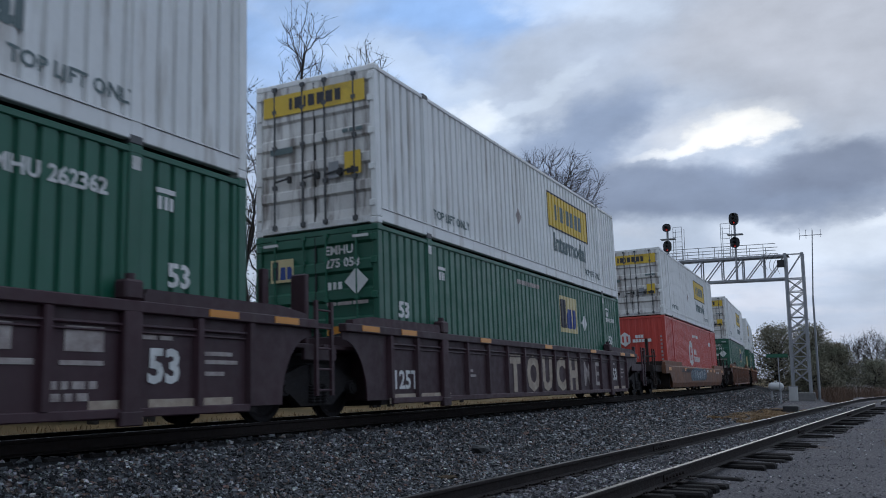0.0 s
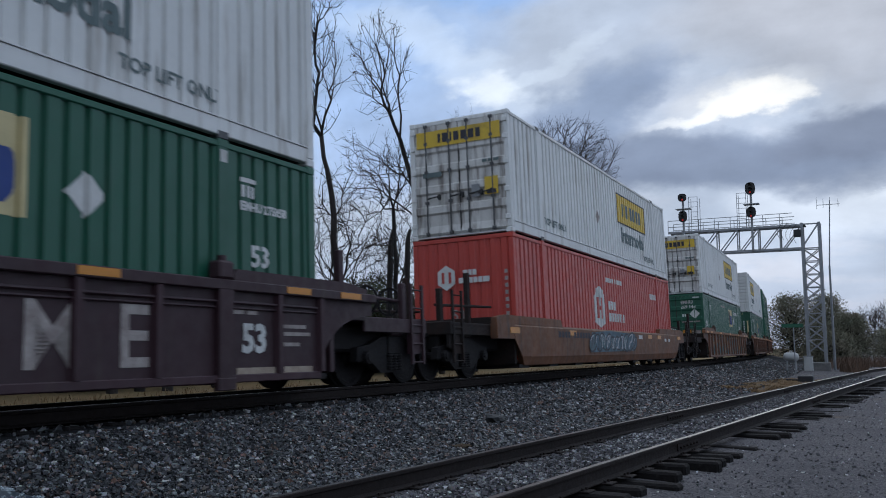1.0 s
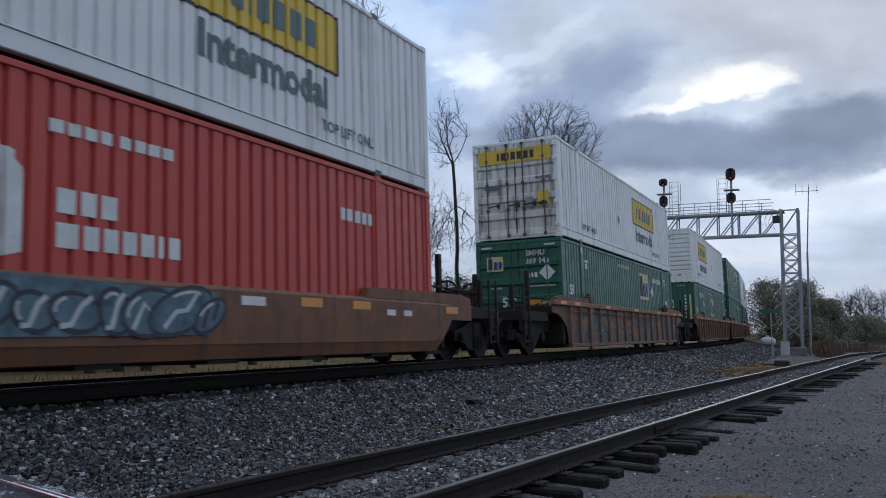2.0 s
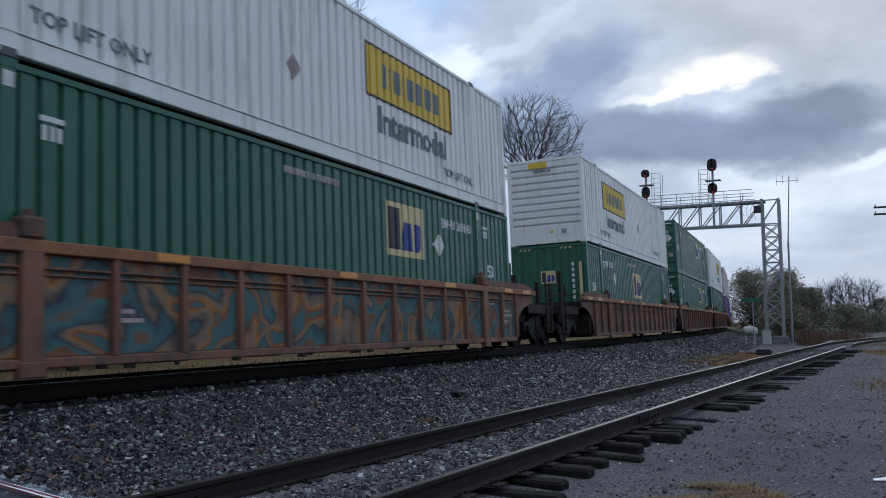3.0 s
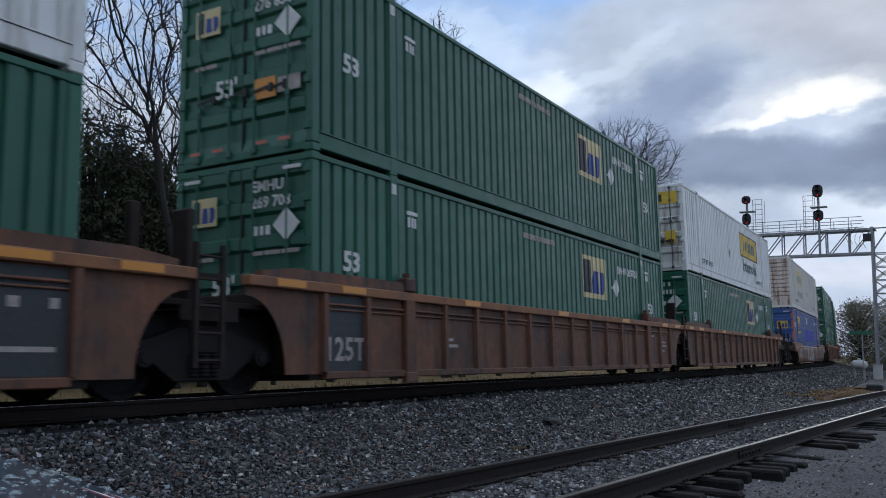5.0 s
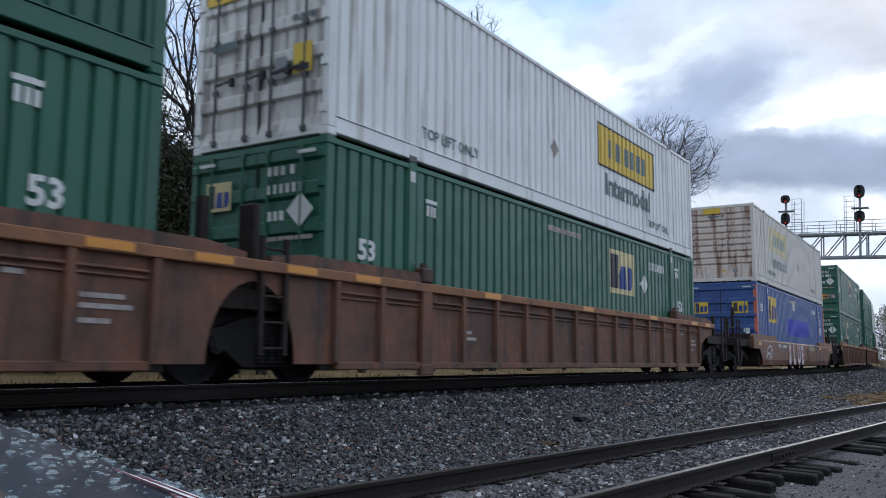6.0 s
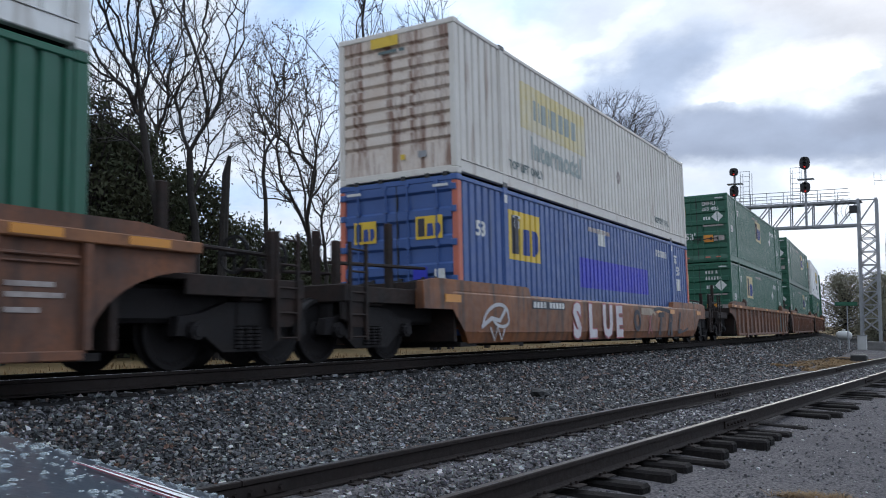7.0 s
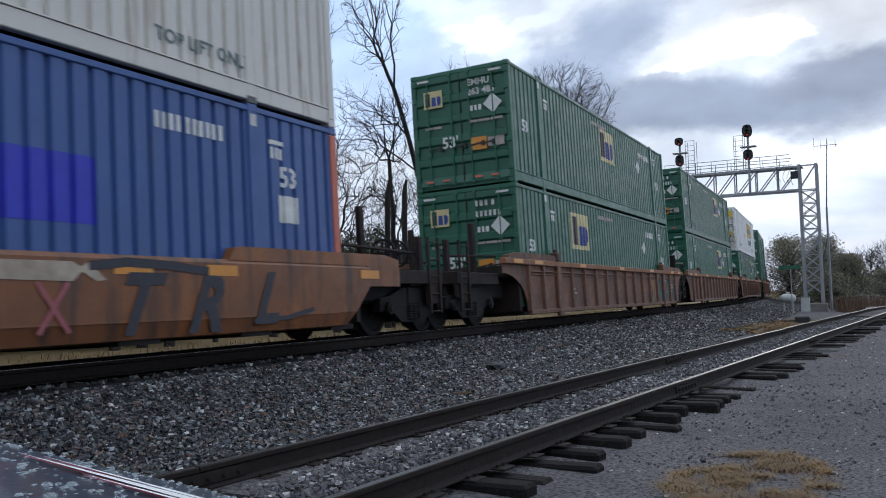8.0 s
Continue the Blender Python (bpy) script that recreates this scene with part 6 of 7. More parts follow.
def build_plants():
    # tall bare trees behind the train
    for k, (x, y, fork, clouds, r, leaves) in enumerate((
            (-17.5, 34.4, (30.6, 9.4), ((29.0, 12.2, (1.3, 1.7, 2.4), 170), (28.6, 8.2, (1.3, 2.4, 0.9), 90), (27.8, 6.4, (1.4, 1.9, 1.1), 70)), 0.15, 20),
            (-17.6, 30.2, (30.2, 6.4), ((29.9, 7.4, (1.1, 1.5, 1.9), 150), (29.2, 4.6, (1.0, 1.4, 1.4), 90)), 0.13, 30),
            (-17.4, 25.9, (25.2, 7.0), ((24.8, 11.3, (1.2, 1.2, 3.4), 200), (25.6, 6.0, (1.0, 1.4, 1.6), 70)), 0.16, 20),
            (-17.9, 27.2, (26.7, 2.8), ((27.0, 4.6, (1.5, 2.2, 2.0), 220),), 0.13, 60),
            (-17.5, 15.9, (14.8, 5.8), ((13.6, 9.3, (2.0, 2.4, 3.6), 320), (14.0, 6.2, (1.5, 1.8, 1.4), 80)), 0.145, 90),
            (-17.6, 16.9, (16.6, 5.2), ((17.0, 9.6, (1.8, 1.8, 4.6), 320), (17.4, 6.4, (1.2, 1.4, 1.6), 80)), 0.145, 90),
            (-17.5, 22.4, (21.7, 3.3), ((20.4, 7.0, (1.9, 2.3, 2.9), 420),), 0.15, 260),
            (-17.3, 19.4, (19.2, 5.6), ((19.2, 7.6, (0.9, 1.1, 2.0), 120),), 0.09, 90),
            (-17.5, 38.0, (37.5, 8.8), ((37.3, 10.4, (1.0, 1.4, 2.0), 120), (38.2, 5.8, (1.0, 1.3, 1.8), 80)), 0.12, 20),
            (-18.6, 36.0, (35.8, 3.5), ((36.0, 5.2, (1.3, 1.8, 1.9), 180),), 0.10, 40),
            (-18.6, 32.8, (32.6, 3.0), ((32.6, 4.8, (1.3, 1.8, 1.8), 180),), 0.10, 60),
            (-18.6, 24.0, (24.0, 3.2), ((24.0, 5.2, (1.3, 1.7, 2.0), 180),), 0.10, 90),
            (-18.4, 11.9, (11.8, 5.5), ((11.6, 9.6, (2.0, 2.2, 4.4), 300),), 0.145, 150),
            (-20.0, 8.0, (8.0, 5.5), ((8.0, 9.0, (2.4, 2.6, 4.2), 300),), 0.145, 150),
            (-21.5, 18.5, (18.6, 5.5), ((18.6, 8.4, (2.2, 2.6, 3.0), 280),), 0.16, 120),
            (-22.5, 44.0, (44.0, 4.5), ((44.0, 7.4, (2.0, 2.6, 2.8), 240),), 0.14, 40))):
        bare_tree(x, y, fork, clouds, r, 40 + k, leaves=leaves)
    bare_tree(-21.0, 62.0, (62.3, 11.4), ((62.4, 14.9, (4.2, 4.9, 3.6), 1300),), 0.27, 71, tip=0.011, label="round-crowned bare tree standing behind the train")
    # broken stems
    for k, (x, y, h) in enumerate(((-17.4, 29.5, 5.4), (-17.4, 30.9, 5.6), (-17.2, 17.5, 5.2))):
        s = thing("dead_stem", "broken dead tree stem, bare and dark", "tree stump")
        part("stem", Geo().tube((x, y, lie(x - line_x(y)) - 0.1), (x + 0.1, y, h * 0.9), 0.15, 0.11, 8).tube((x + 0.1, y, h * 0.9), (x + 0.2, y, h), 0.11, 0.05, 8, caps=False), M["bark"], s)
    # dark evergreens and undergrowth in the wood
    rng = random.Random(17)
    for k, (x, y, h, w) in enumerate(((-21, 13.0, 7.2, 5.5), (-22, 16.5, 8.0, 5.5), (-22.5, 18.5, 7.2, 4.2), (-22.5, 10.0, 7.6, 5.5), (-20.5, 23.5, 3.4, 4.0), (-23, 5.5, 8.0, 6.0), (-22, 27.0, 3.4, 4.5), (-22, 0.5, 7.0, 6.0), (-22.5, 31.0, 3.4, 4.5), (-25, 36.0, 4.0, 5.5), (-26, 42.0, 5.0, 6.0), (-20.5, 17.6, 5.4, 4.0), (-19.0, 11.2, 6.2, 4.2), (-19.3, 14.6, 6.4, 4.2), (-20, 29.6, 3.0, 3.4), (-20.6, 33.2, 3.4, 4.0), (-19.4, 18.4, 5.6, 3.4), (-19.2, 16.0, 6.4, 4.0), (-20.5, 21.6, 4.4, 4.0), (-20.8, 24.8, 4.0, 3.8), (-27, 50.0, 5.0, 6.0), (-28, 60.0, 5.0, 7.0))):
        leafy_tree("evergreen_tree", "dense dark evergreen tree in the wood", x, y, h, w, 100 + k, "leaf", 330, 0.085, 0.03, 0.18, "evergreens behind the train")
    for k in range(34):
        y = -4 + k * 2.2 + rng.uniform(-1, 1)
        leafy_tree("undergrowth_bush", "tangled dark brown undergrowth bush", -19.0 - rng.uniform(0, 3.5), y, rng.uniform(2.8, 5.2) * (1.0 if y < 17 else 0.72), rng.uniform(3.2, 4.6) * (1.0 if y < 17 else 0.8), 140 + k, "dead_leaf" if k % 3 else "leaf", 150, 0.09, 0.0, 0.06, "bushes behind the train")
    # beyond the gantry
    for k, (x, y, h, w) in enumerate(((-9.2, 108, 7.4, 7.5), (-5.6, 112, 7.8, 6.5), (-2.9, 104, 5.2, 5.0))):
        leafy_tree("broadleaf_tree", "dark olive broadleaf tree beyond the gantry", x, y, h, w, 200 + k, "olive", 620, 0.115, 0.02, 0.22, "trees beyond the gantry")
    for k, (x, y, h) in enumerate(((1.2, 135, 7.2), (4.2, 142, 7.0), (-1.0, 138, 6.6), (9.0, 150, 6.0))):
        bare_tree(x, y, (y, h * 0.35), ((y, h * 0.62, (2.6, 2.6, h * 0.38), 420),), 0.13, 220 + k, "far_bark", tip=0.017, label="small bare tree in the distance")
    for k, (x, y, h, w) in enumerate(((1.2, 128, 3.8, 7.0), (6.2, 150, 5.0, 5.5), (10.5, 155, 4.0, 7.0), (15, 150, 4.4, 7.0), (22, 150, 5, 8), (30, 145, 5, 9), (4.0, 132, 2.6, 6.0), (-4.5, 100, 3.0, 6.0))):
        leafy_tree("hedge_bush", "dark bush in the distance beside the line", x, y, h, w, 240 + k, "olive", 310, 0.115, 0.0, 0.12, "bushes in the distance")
    for k in range(26):
        x = -140 + k * 14 + rng.uniform(-4, 4)
        if -40 < x < -14:
            continue
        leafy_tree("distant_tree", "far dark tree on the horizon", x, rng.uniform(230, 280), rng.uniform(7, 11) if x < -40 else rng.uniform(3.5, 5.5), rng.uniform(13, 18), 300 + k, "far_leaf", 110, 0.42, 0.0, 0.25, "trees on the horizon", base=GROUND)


def blades(name, label, spots, height, width, material, seed, bend=0.6):
    """Dry stalks, each one bent blade, all in one mesh."""
    rng = np.random.default_rng(seed)
    n = len(spots)
    p = np.asarray(spots, float)
    a = rng.uniform(0, 2 * np.pi, n)
    d = np.stack([np.cos(a), np.sin(a), np.zeros(n)], 1)
    s = np.stack([-np.sin(a), np.cos(a), np.zeros(n)], 1) * width
    h = (height * rng.uniform(0.35, 1.0, n))[:, None]
    up = np.array([0, 0, 1.0])
    b = rng.uniform(0.2, 1.0, (n, 1)) * bend
    v = np.stack([p - s, p + s, p + up * h * 0.6 + d * h * b * 0.4 + s * 0.7, p + up * h * 0.6 + d * h * b * 0.4 - s * 0.7, p + up * h * 0.9 + d * h * b], 1).reshape(-1)
    base = 5 * np.arange(n)[:, None]
    loops = np.concatenate([base + np.array([[0, 1, 2, 3]]), base + np.array([[3, 2, 4]])], 1).reshape(-1)
    starts = (7 * np.arange(n)[:, None] + np.array([[0, 4]])).reshape(-1)
    me = bpy.data.meshes.new(name)
    me.vertices.add(5 * n)
    me.vertices.foreach_set("co", v)
    me.loops.add(len(loops))
    me.loops.foreach_set("vertex_index", loops)
    me.polygons.add(2 * n)
    me.polygons.foreach_set("loop_start", starts)
    me.polygons.foreach_set("loop_total", np.tile([4, 3], n))
    me.update(calc_edges=True)
    return tagged(part(name, me, material), label, "grass", kind="stuff")


def build_grass():
    rng = np.random.default_rng(23)

    def patch(cx, cy, rx, ry, n, slant=0.0):
        a, q = rng.uniform(0, 2 * np.pi, n), np.sqrt(rng.uniform(0, 1, n)) * (0.75 + 0.25 * np.sin(3 * rng.uniform(0, 2 * np.pi, n)))
        x, y = cx + rx * q * np.cos(a), cy + ry * q * np.sin(a)
        x = x + slant * (y - cy)
        return [(X, Y, lie(X - line_x(Y)) - 0.005) for X, Y in zip(x, y)]
    spots = []
    for _ in range(46):
        a, q = rng.uniform(0, 2 * np.pi), rng.uniform(0, 1) ** 0.6
        spots += patch(-0.95 + 0.55 * q * math.cos(a), 7.1 + 1.15 * q * math.sin(a), rng.uniform(0.06, 0.26), rng.uniform(0.08, 0.4), int(rng.integers(90, 480)))
    spots += patch(-1.2, 5.6, 0.3, 0.5, 500) + patch(-0.3, 5.6, 0.4, 0.6, 300)
    spots += patch(-4.0, 35.0, 0.75, 8.0, 3800, 0.03)
    blades("dry_grass", "flattened tan dry grass in patches", spots, 0.055, 0.003, M["straw"], 24, 3.0)
    spots = []
    for _ in range(34):
        yy = rng.uniform(29.5, 43)
        spots += patch(SIDE_X + SIDE_SLOPE * yy - rng.uniform(0.7, 2.3), yy, rng.uniform(0.2, 0.5), rng.uniform(0.4, 1.2), int(rng.integers(250, 700)))
    blades("matted_grass", "matted tan dry grass between the two tracks", spots, 0.11, 0.010, M["straw"], 28, 2.0)
    spots = patch(1.5, 22, 1.4, 3.0, 1300) + patch(3.5, 28, 2.0, 3.0, 1500) + patch(2.2, 46, 1.5, 5.0, 2600) + patch(6, 60, 6, 10, 5000) + patch(12, 85, 12, 14, 5000)
    blades("thin_grass", "thin tan dry grass on the yard", spots, 0.10, 0.009, M["straw"], 25, 1.3)
    spots = patch(-1.6, 62, 0.9, 5.0, 1300) + patch(-2.2, 72, 1.6, 9.0, 1100) + patch(0.3, 80, 2.5, 8.0, 900)
    blades("dry_weeds", "tall reddish brown dry weeds beside the gantry", spots, 1.1, 0.014, M["weed"], 26, 0.5)
    spots = []
    for cy in np.arange(-6, 90, 4.0):
        spots += patch(line_x(cy) - 6.5, cy, 2.4, 3.2, 420)
    blades("bank_grass", "tan dry grass along the far side of the line", spots, 0.16, 0.012, M["straw"], 27, 0.9)


# ---- the parked car over whose bonnet one looks ----
def build_car():
    paint = bpy.data.materials.new("wet_dark_paint")
    paint.use_nodes = True
    nt = paint.node_tree
    N, L = nt.nodes.new, nt.links.new
    b = nt.nodes["Principled BSDF"]
    b.inputs["Base Color"].default_value = (0.040, 0.062, 0.090, 1)
    b.inputs["Metallic"].default_value, b.inputs["Roughness"].default_value, b.inputs["Coat Weight"].default_value = 0.2, 0.28, 0.5
    pos = N("ShaderNodeTexCoord").outputs["Object"]
    n = N("ShaderNodeTexNoise")
    L(pos, n.inputs["Vector"])
    n.inputs["Scale"].default_value, n.inputs["Detail"].default_value = 70, 3
    bp = N("ShaderNodeBump")
    bp.inputs["Strength"].default_value, bp.inputs["Distance"].default_value = 0.25, 0.004
    L(n.outputs["Fac"], bp.inputs["Height"])
    L(bp.outputs[0], b.inputs["Normal"])
    glass = surface("car_glass", (0.01, 0.012, 0.013), 0.08)
    trim = M["seal"]
    car = thing("parked_car", "dark wet parked car with raindrops on its bonnet", "car", at=CAR_AT)
    # local: x to the car's right, y ahead, z from the ground; the bonnet's rear edge lies at y = 0
    hood_z = CAR_HOOD

    def crown(x, y):
        """The bonnet: highest along its middle, falling to the wings, and to the nose."""
        side = float(np.interp(abs(x), [0, 0.15, 0.25, 0.35, 0.42, 0.52, 0.61, 0.71, 0.80, 0.90], [0.0, -0.003, -0.012, -0.035, -0.062, -0.100, -0.132, -0.180, -0.245, -0.34]))
        front = max(0.0, (y - 0.95) / 0.45)
        return hood_z + side - 0.09 * front ** 2

    def sheet(x0, x1, y0, y1, nx, ny, f, thick=0.02):
        g = Geo()
        xs, ys = np.linspace(x0, x1, nx), np.linspace(y0, y1, ny)
        vs = [(x, y, f(x, y)) for y in ys for x in xs]
        k = len(vs)
        vs += [(x, y, z - thick) for x, y, z in vs]
        fs = [(j * nx + i, j * nx + i + 1, (j + 1) * nx + i + 1, (j + 1) * nx + i) for j in range(ny - 1) for i in range(nx - 1)]
        fs += [tuple(k + q for q in reversed(f4)) for f4 in fs]
        rim = [j for j in range(nx)] + [j * nx + nx - 1 for j in range(1, ny)] + [(ny - 1) * nx + i for i in range(nx - 2, -1, -1)] + [j * nx for j in range(ny - 2, 0, -1)]
        fs += [(rim[(i + 1) % len(rim)], rim[i], k + rim[i], k + rim[(i + 1) % len(rim)]) for i in range(len(rim))]
        return g.add(vs, fs)
    part("bonnet", sheet(-0.72, 0.72, 0.0, 1.38, 41, 34, crown), paint, car, "wet dark bonnet with raindrops", smooth=True)
    for q in (-1, 1):
        def fender(x, y):
            return crown(x, y) - 0.004
        part("wing", sheet(0.728 * q if q > 0 else -0.90, 0.90 if q > 0 else -0.728, -0.05, 1.38, 12, 30, fender), paint, car, smooth=True)
        out = [(-0.1, 0.30), (0.42, 0.30)] + arc(0.80, 0.32, 0.38, 0.38, 180, 0, 12) + [(1.22, 0.30), (1.45, 0.34), (1.48, 0.62), (1.38, hood_z - 0.36), (-0.1, hood_z - 0.35)]
        part("side_panel", Geo().prism(out, 0.86 * q if q > 0 else -0.90, 0.90 if q > 0 else -0.86, axis=0), paint, car)
        out = [(-3.0, 0.30), (-2.82, 0.30)] + arc(-2.42, 0.32, 0.38, 0.38, 180, 0, 12) + [(-2.0, 0.26), (-0.1, 0.26), (-0.1, hood_z - 0.35), (-0.4, hood_z - 0.2), (-3.1, hood_z - 0.12), (-3.2, 0.6)]
        part("body_side", Geo().prism(out, 0.84 * q if q > 0 else -0.90, 0.90 if q > 0 else -0.84, axis=0), paint, car)
        for y in (0.80, -2.42):
            w = part("wheel", Geo().lathe([(q * 0.66, 0.20), (q * 0.66, 0.31), (q * 0.70, 0.33), (q * 0.83, 0.33), (q * 0.865, 0.31), (q * 0.865, 0.21)], 28, 0, (0, y, 0.33)), trim, car)
            part("rim", Geo().lathe([(q * 0.70, 0.22), (q * 0.86, 0.21), (q * 0.84, 0.17), (q * 0.82, 0.05), (q * 0.83, 0.0)], 20, 0, (0, y, 0.33)), M["galv"], w)
        part("headlight", sheet(0.50 * q if q > 0 else -0.84, 0.84 if q > 0 else -0.50, 1.385, 1.47, 8, 4, lambda x, y: hood_z - 0.34 - (y - 1.385) * 1.2, 0.10), M["tank_white"], car)
    # the streak of light on the bonnet's shoulder, laid on as white slivers
    for k, (dy, x0, x1, w) in enumerate(STREAK):
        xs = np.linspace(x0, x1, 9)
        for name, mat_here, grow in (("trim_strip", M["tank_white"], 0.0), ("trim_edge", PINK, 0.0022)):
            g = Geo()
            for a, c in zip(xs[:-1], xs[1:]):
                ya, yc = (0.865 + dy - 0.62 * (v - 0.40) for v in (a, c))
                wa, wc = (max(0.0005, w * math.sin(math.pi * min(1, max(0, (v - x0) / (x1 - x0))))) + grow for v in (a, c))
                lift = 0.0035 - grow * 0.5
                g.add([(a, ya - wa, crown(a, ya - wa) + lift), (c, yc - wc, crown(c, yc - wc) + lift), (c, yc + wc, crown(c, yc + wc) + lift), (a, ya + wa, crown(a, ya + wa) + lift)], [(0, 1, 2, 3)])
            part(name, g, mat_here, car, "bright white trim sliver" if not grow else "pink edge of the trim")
    rng = np.random.default_rng(31)
    drops = Geo()
    for _ in range(5200):
        x, y, r = rng.uniform(-0.1, 0.86), rng.uniform(0.15, 1.34), 0.0010 + 0.0038 * rng.random() ** 3
        z = crown(x, y) - (0.004 if x > 0.72 else 0)
        if 0.715 < x < 0.733:
            continue
        ring = [(x + r * math.cos(t), y + r * rng.uniform(0.9, 1.3) * math.sin(t), z + 0.0004) for t in np.linspace(0, 2 * math.pi, 7)[:-1]]
        top = [(x + r * 0.55 * math.cos(t), y + r * 0.6 * math.sin(t), z + r * 0.5) for t in np.linspace(0, 2 * math.pi, 7)[:-1]]
        drops.add(ring + top, [(i, (i + 1) % 6, 6 + (i + 1) % 6, 6 + i) for i in range(6)] + [tuple(range(6, 12))])
    part("raindrop_film", drops, DROP, car, "scattered raindrops", smooth=True)
    part("bumper", Geo().box((-0.86, 1.36, 0.26), (0.86, 1.52, hood_z - 0.42), 0.06), paint, car)
    part("grille", Geo().box((-0.45, 1.50, 0.42), (0.45, 1.535, 0.60), 0.01), trim, car)
    part("underbody", Geo().box((-0.84, -3.1, 0.2), (0.84, 1.36, 0.42), 0.05), trim, car)
    # cabin, behind
    roof = [(-0.02, hood_z - 0.06), (-0.62, 1.40), (-1.1, 1.46), (-1.9, 1.42), (-2.6, hood_z + 0.02), (-3.1, hood_z - 0.06)]
    part("cabin_glass", Geo().prism(roof + [(-3.1, 0.7), (-0.02, 0.7)], -0.70, 0.70, axis=0), glass, car)
    part("roof", Geo().prism([(-0.60, 1.405), (-1.1, 1.465), (-1.9, 1.425), (-1.9, 1.47), (-1.1, 1.51), (-0.60, 1.45)], -0.66, 0.66, axis=0), paint, car)
    for q in (-1, 1):
        part("pillar", Geo().bar((q * 0.74, -0.05, hood_z - 0.06), (q * 0.66, -0.62, 1.43), 0.06, 0.06), paint, car)
        part("pillar", Geo().bar((q * 0.74, -1.3, hood_z - 0.1), (q * 0.68, -1.3, 1.46), 0.06, 0.1), paint, car)
    part("body_tub", Geo().box((-0.85, -3.05, 0.42), (0.85, -0.04, hood_z - 0.30), 0.05), paint, car)
    part("shoulder", Geo().box((-0.86, -3.08, hood_z - 0.30), (0.86, -0.12, hood_z - 0.22), 0.03), paint, car)
    part("tail", Geo().box((-0.84, -3.2, 0.5), (0.84, -2.5, hood_z - 0.07), 0.08), paint, car)


DROP = bpy.data.materials.new("rain_water")
DROP.use_nodes = True
DROP.node_tree.nodes["Principled BSDF"].inputs["Base Color"].default_value = (0.8, 0.9, 0.9, 1)
DROP.node_tree.nodes["Principled BSDF"].inputs["Roughness"].default_value = 0.04
DROP.node_tree.nodes["Principled BSDF"].inputs["Transmission Weight"].default_value = 0.85
DROP.node_tree.nodes["Principled BSDF"].inputs["IOR"].default_value = 1.33
# pink fringe of the bonnet's highlight, put on as colour
PINK = surface("pink_glint", (0.6, 0.10, 0.16), 0.4)
CAR_HOOD = 1.404  # the bonnet's height
CAR_TURN = 65.0
CAR_AT = pose(0, 0, GROUND, 0, 0, CAR_TURN) @ pose(-0.25, -0.15, 0)
STREAK = [(0.0, 0.402, 0.66, 0.024), (0.042, 0.425, 0.64, 0.013), (-0.044, 0.43, 0.66, 0.016)]  # offset ahead, from, to, half width

build_gantry()
build_lineside()
build_plants()
build_grass()
build_car()

# ---- the train ----
WEB = 1.401


def stencil(y, z, widths, h, tone="dull_letter", gap=0.05):
    return ("stencil", ("st", tuple(widths), h), lambda: blocks(widths, h, gap), y, z, tone, WEB + 0.004)


def word(body, y, z, h, tone, x=WEB + 0.004, bold=0.03, step=None, name="graffiti"):
    if step is None:
        return [(name, ("w", body, h, y), lambda: letters(body, h, bold), y, z, tone, x)]
    return [(name, ("w", ch, h, y, k), lambda ch=ch: letters(ch, h, bold), y + k * step, z, tone, x) for k, ch in enumerate(body)]


def slanted(ch, h, bold, lean):
    pts, fcs = letters(ch, h, bold)
    return [(a + b * lean, b) for a, b in pts], fcs


def brushed(path, w):
    """A sprayed line of even width along a path, mitred at its bends."""
    pts, n = [], len(path)
    for i, (a, b) in enumerate(path):
        (p, q), (u, v) = path[max(0, i - 1)], path[min(n - 1, i + 1)]
        d = math.hypot(u - p, v - q) or 1.0
        nx, nz = -(v - q) / d * w / 2, (u - p) / d * w / 2
        pts += [(a + nx, b + nz), (a - nx, b - nz)]
    return pts, [(2 * i, 2 * i + 1, 2 * i + 3, 2 * i + 2) for i in range(n - 1)]


def ring(rx, rz, a0=0, a1=360, n=14, lean=0.0):
    """Points of an oval arc, for brushed()."""
    out = []
    for k in range(n + 1):
        t = radians(a0 + (a1 - a0) * k / n)
        out.append((rx * math.cos(t) + lean * rz * math.sin(t), rz * math.sin(t)))
    return out


def bubble_words(y0, z0, count, step, h, x, seed):
    """Swollen illegible sprayed shapes with dark outlines and pale lights."""
    rng, out = random.Random(seed), []
    for k in range(count):
        rx, rz, lean = step * rng.uniform(0.4, 1.0), h / 2 * rng.uniform(0.6, 1.0), rng.uniform(-0.9, 0.9)
        y, z = y0 + k * step, z0 + h / 2 + rng.uniform(-0.03, 0.03)
        x += 0.0012
        out.append(("spray_patch", ("bub", seed, k), lambda rx=rx, rz=rz, lean=lean: plate(ring(rx, rz, lean=lean)[:-1]), y, z, rng.choice(("sky_spray", "teal", "sky_spray")), x))
        out.append(("spray_line", ("bubl", seed, k), lambda rx=rx, rz=rz, lean=lean: brushed(ring(rx, rz, lean=lean), 0.05), y, z, "ink", x + 0.0006))
        out.append(("spray_line", ("bubi", seed, k), lambda rx=rx, rz=rz, a=rng.uniform(-0.8, 0.8): brushed([(-rx * 0.6, -rz * 0.7), (-rx * 0.2, rz * a), (rx * 0.2, -rz * a * 0.6), (rx * 0.6, rz * 0.8)], 0.06), y, z, rng.choice(("ink", "silver_spray")), x + 0.0007))
        out.append(("spray_line", ("bubh", seed, k), lambda rx=rx, rz=rz, lean=lean, a=rng.uniform(60, 140): brushed(ring(rx * 0.78, rz * 0.78, a, a + 70, 5, lean), 0.035), y, z, "silver_spray", x + 0.0008))
    return out


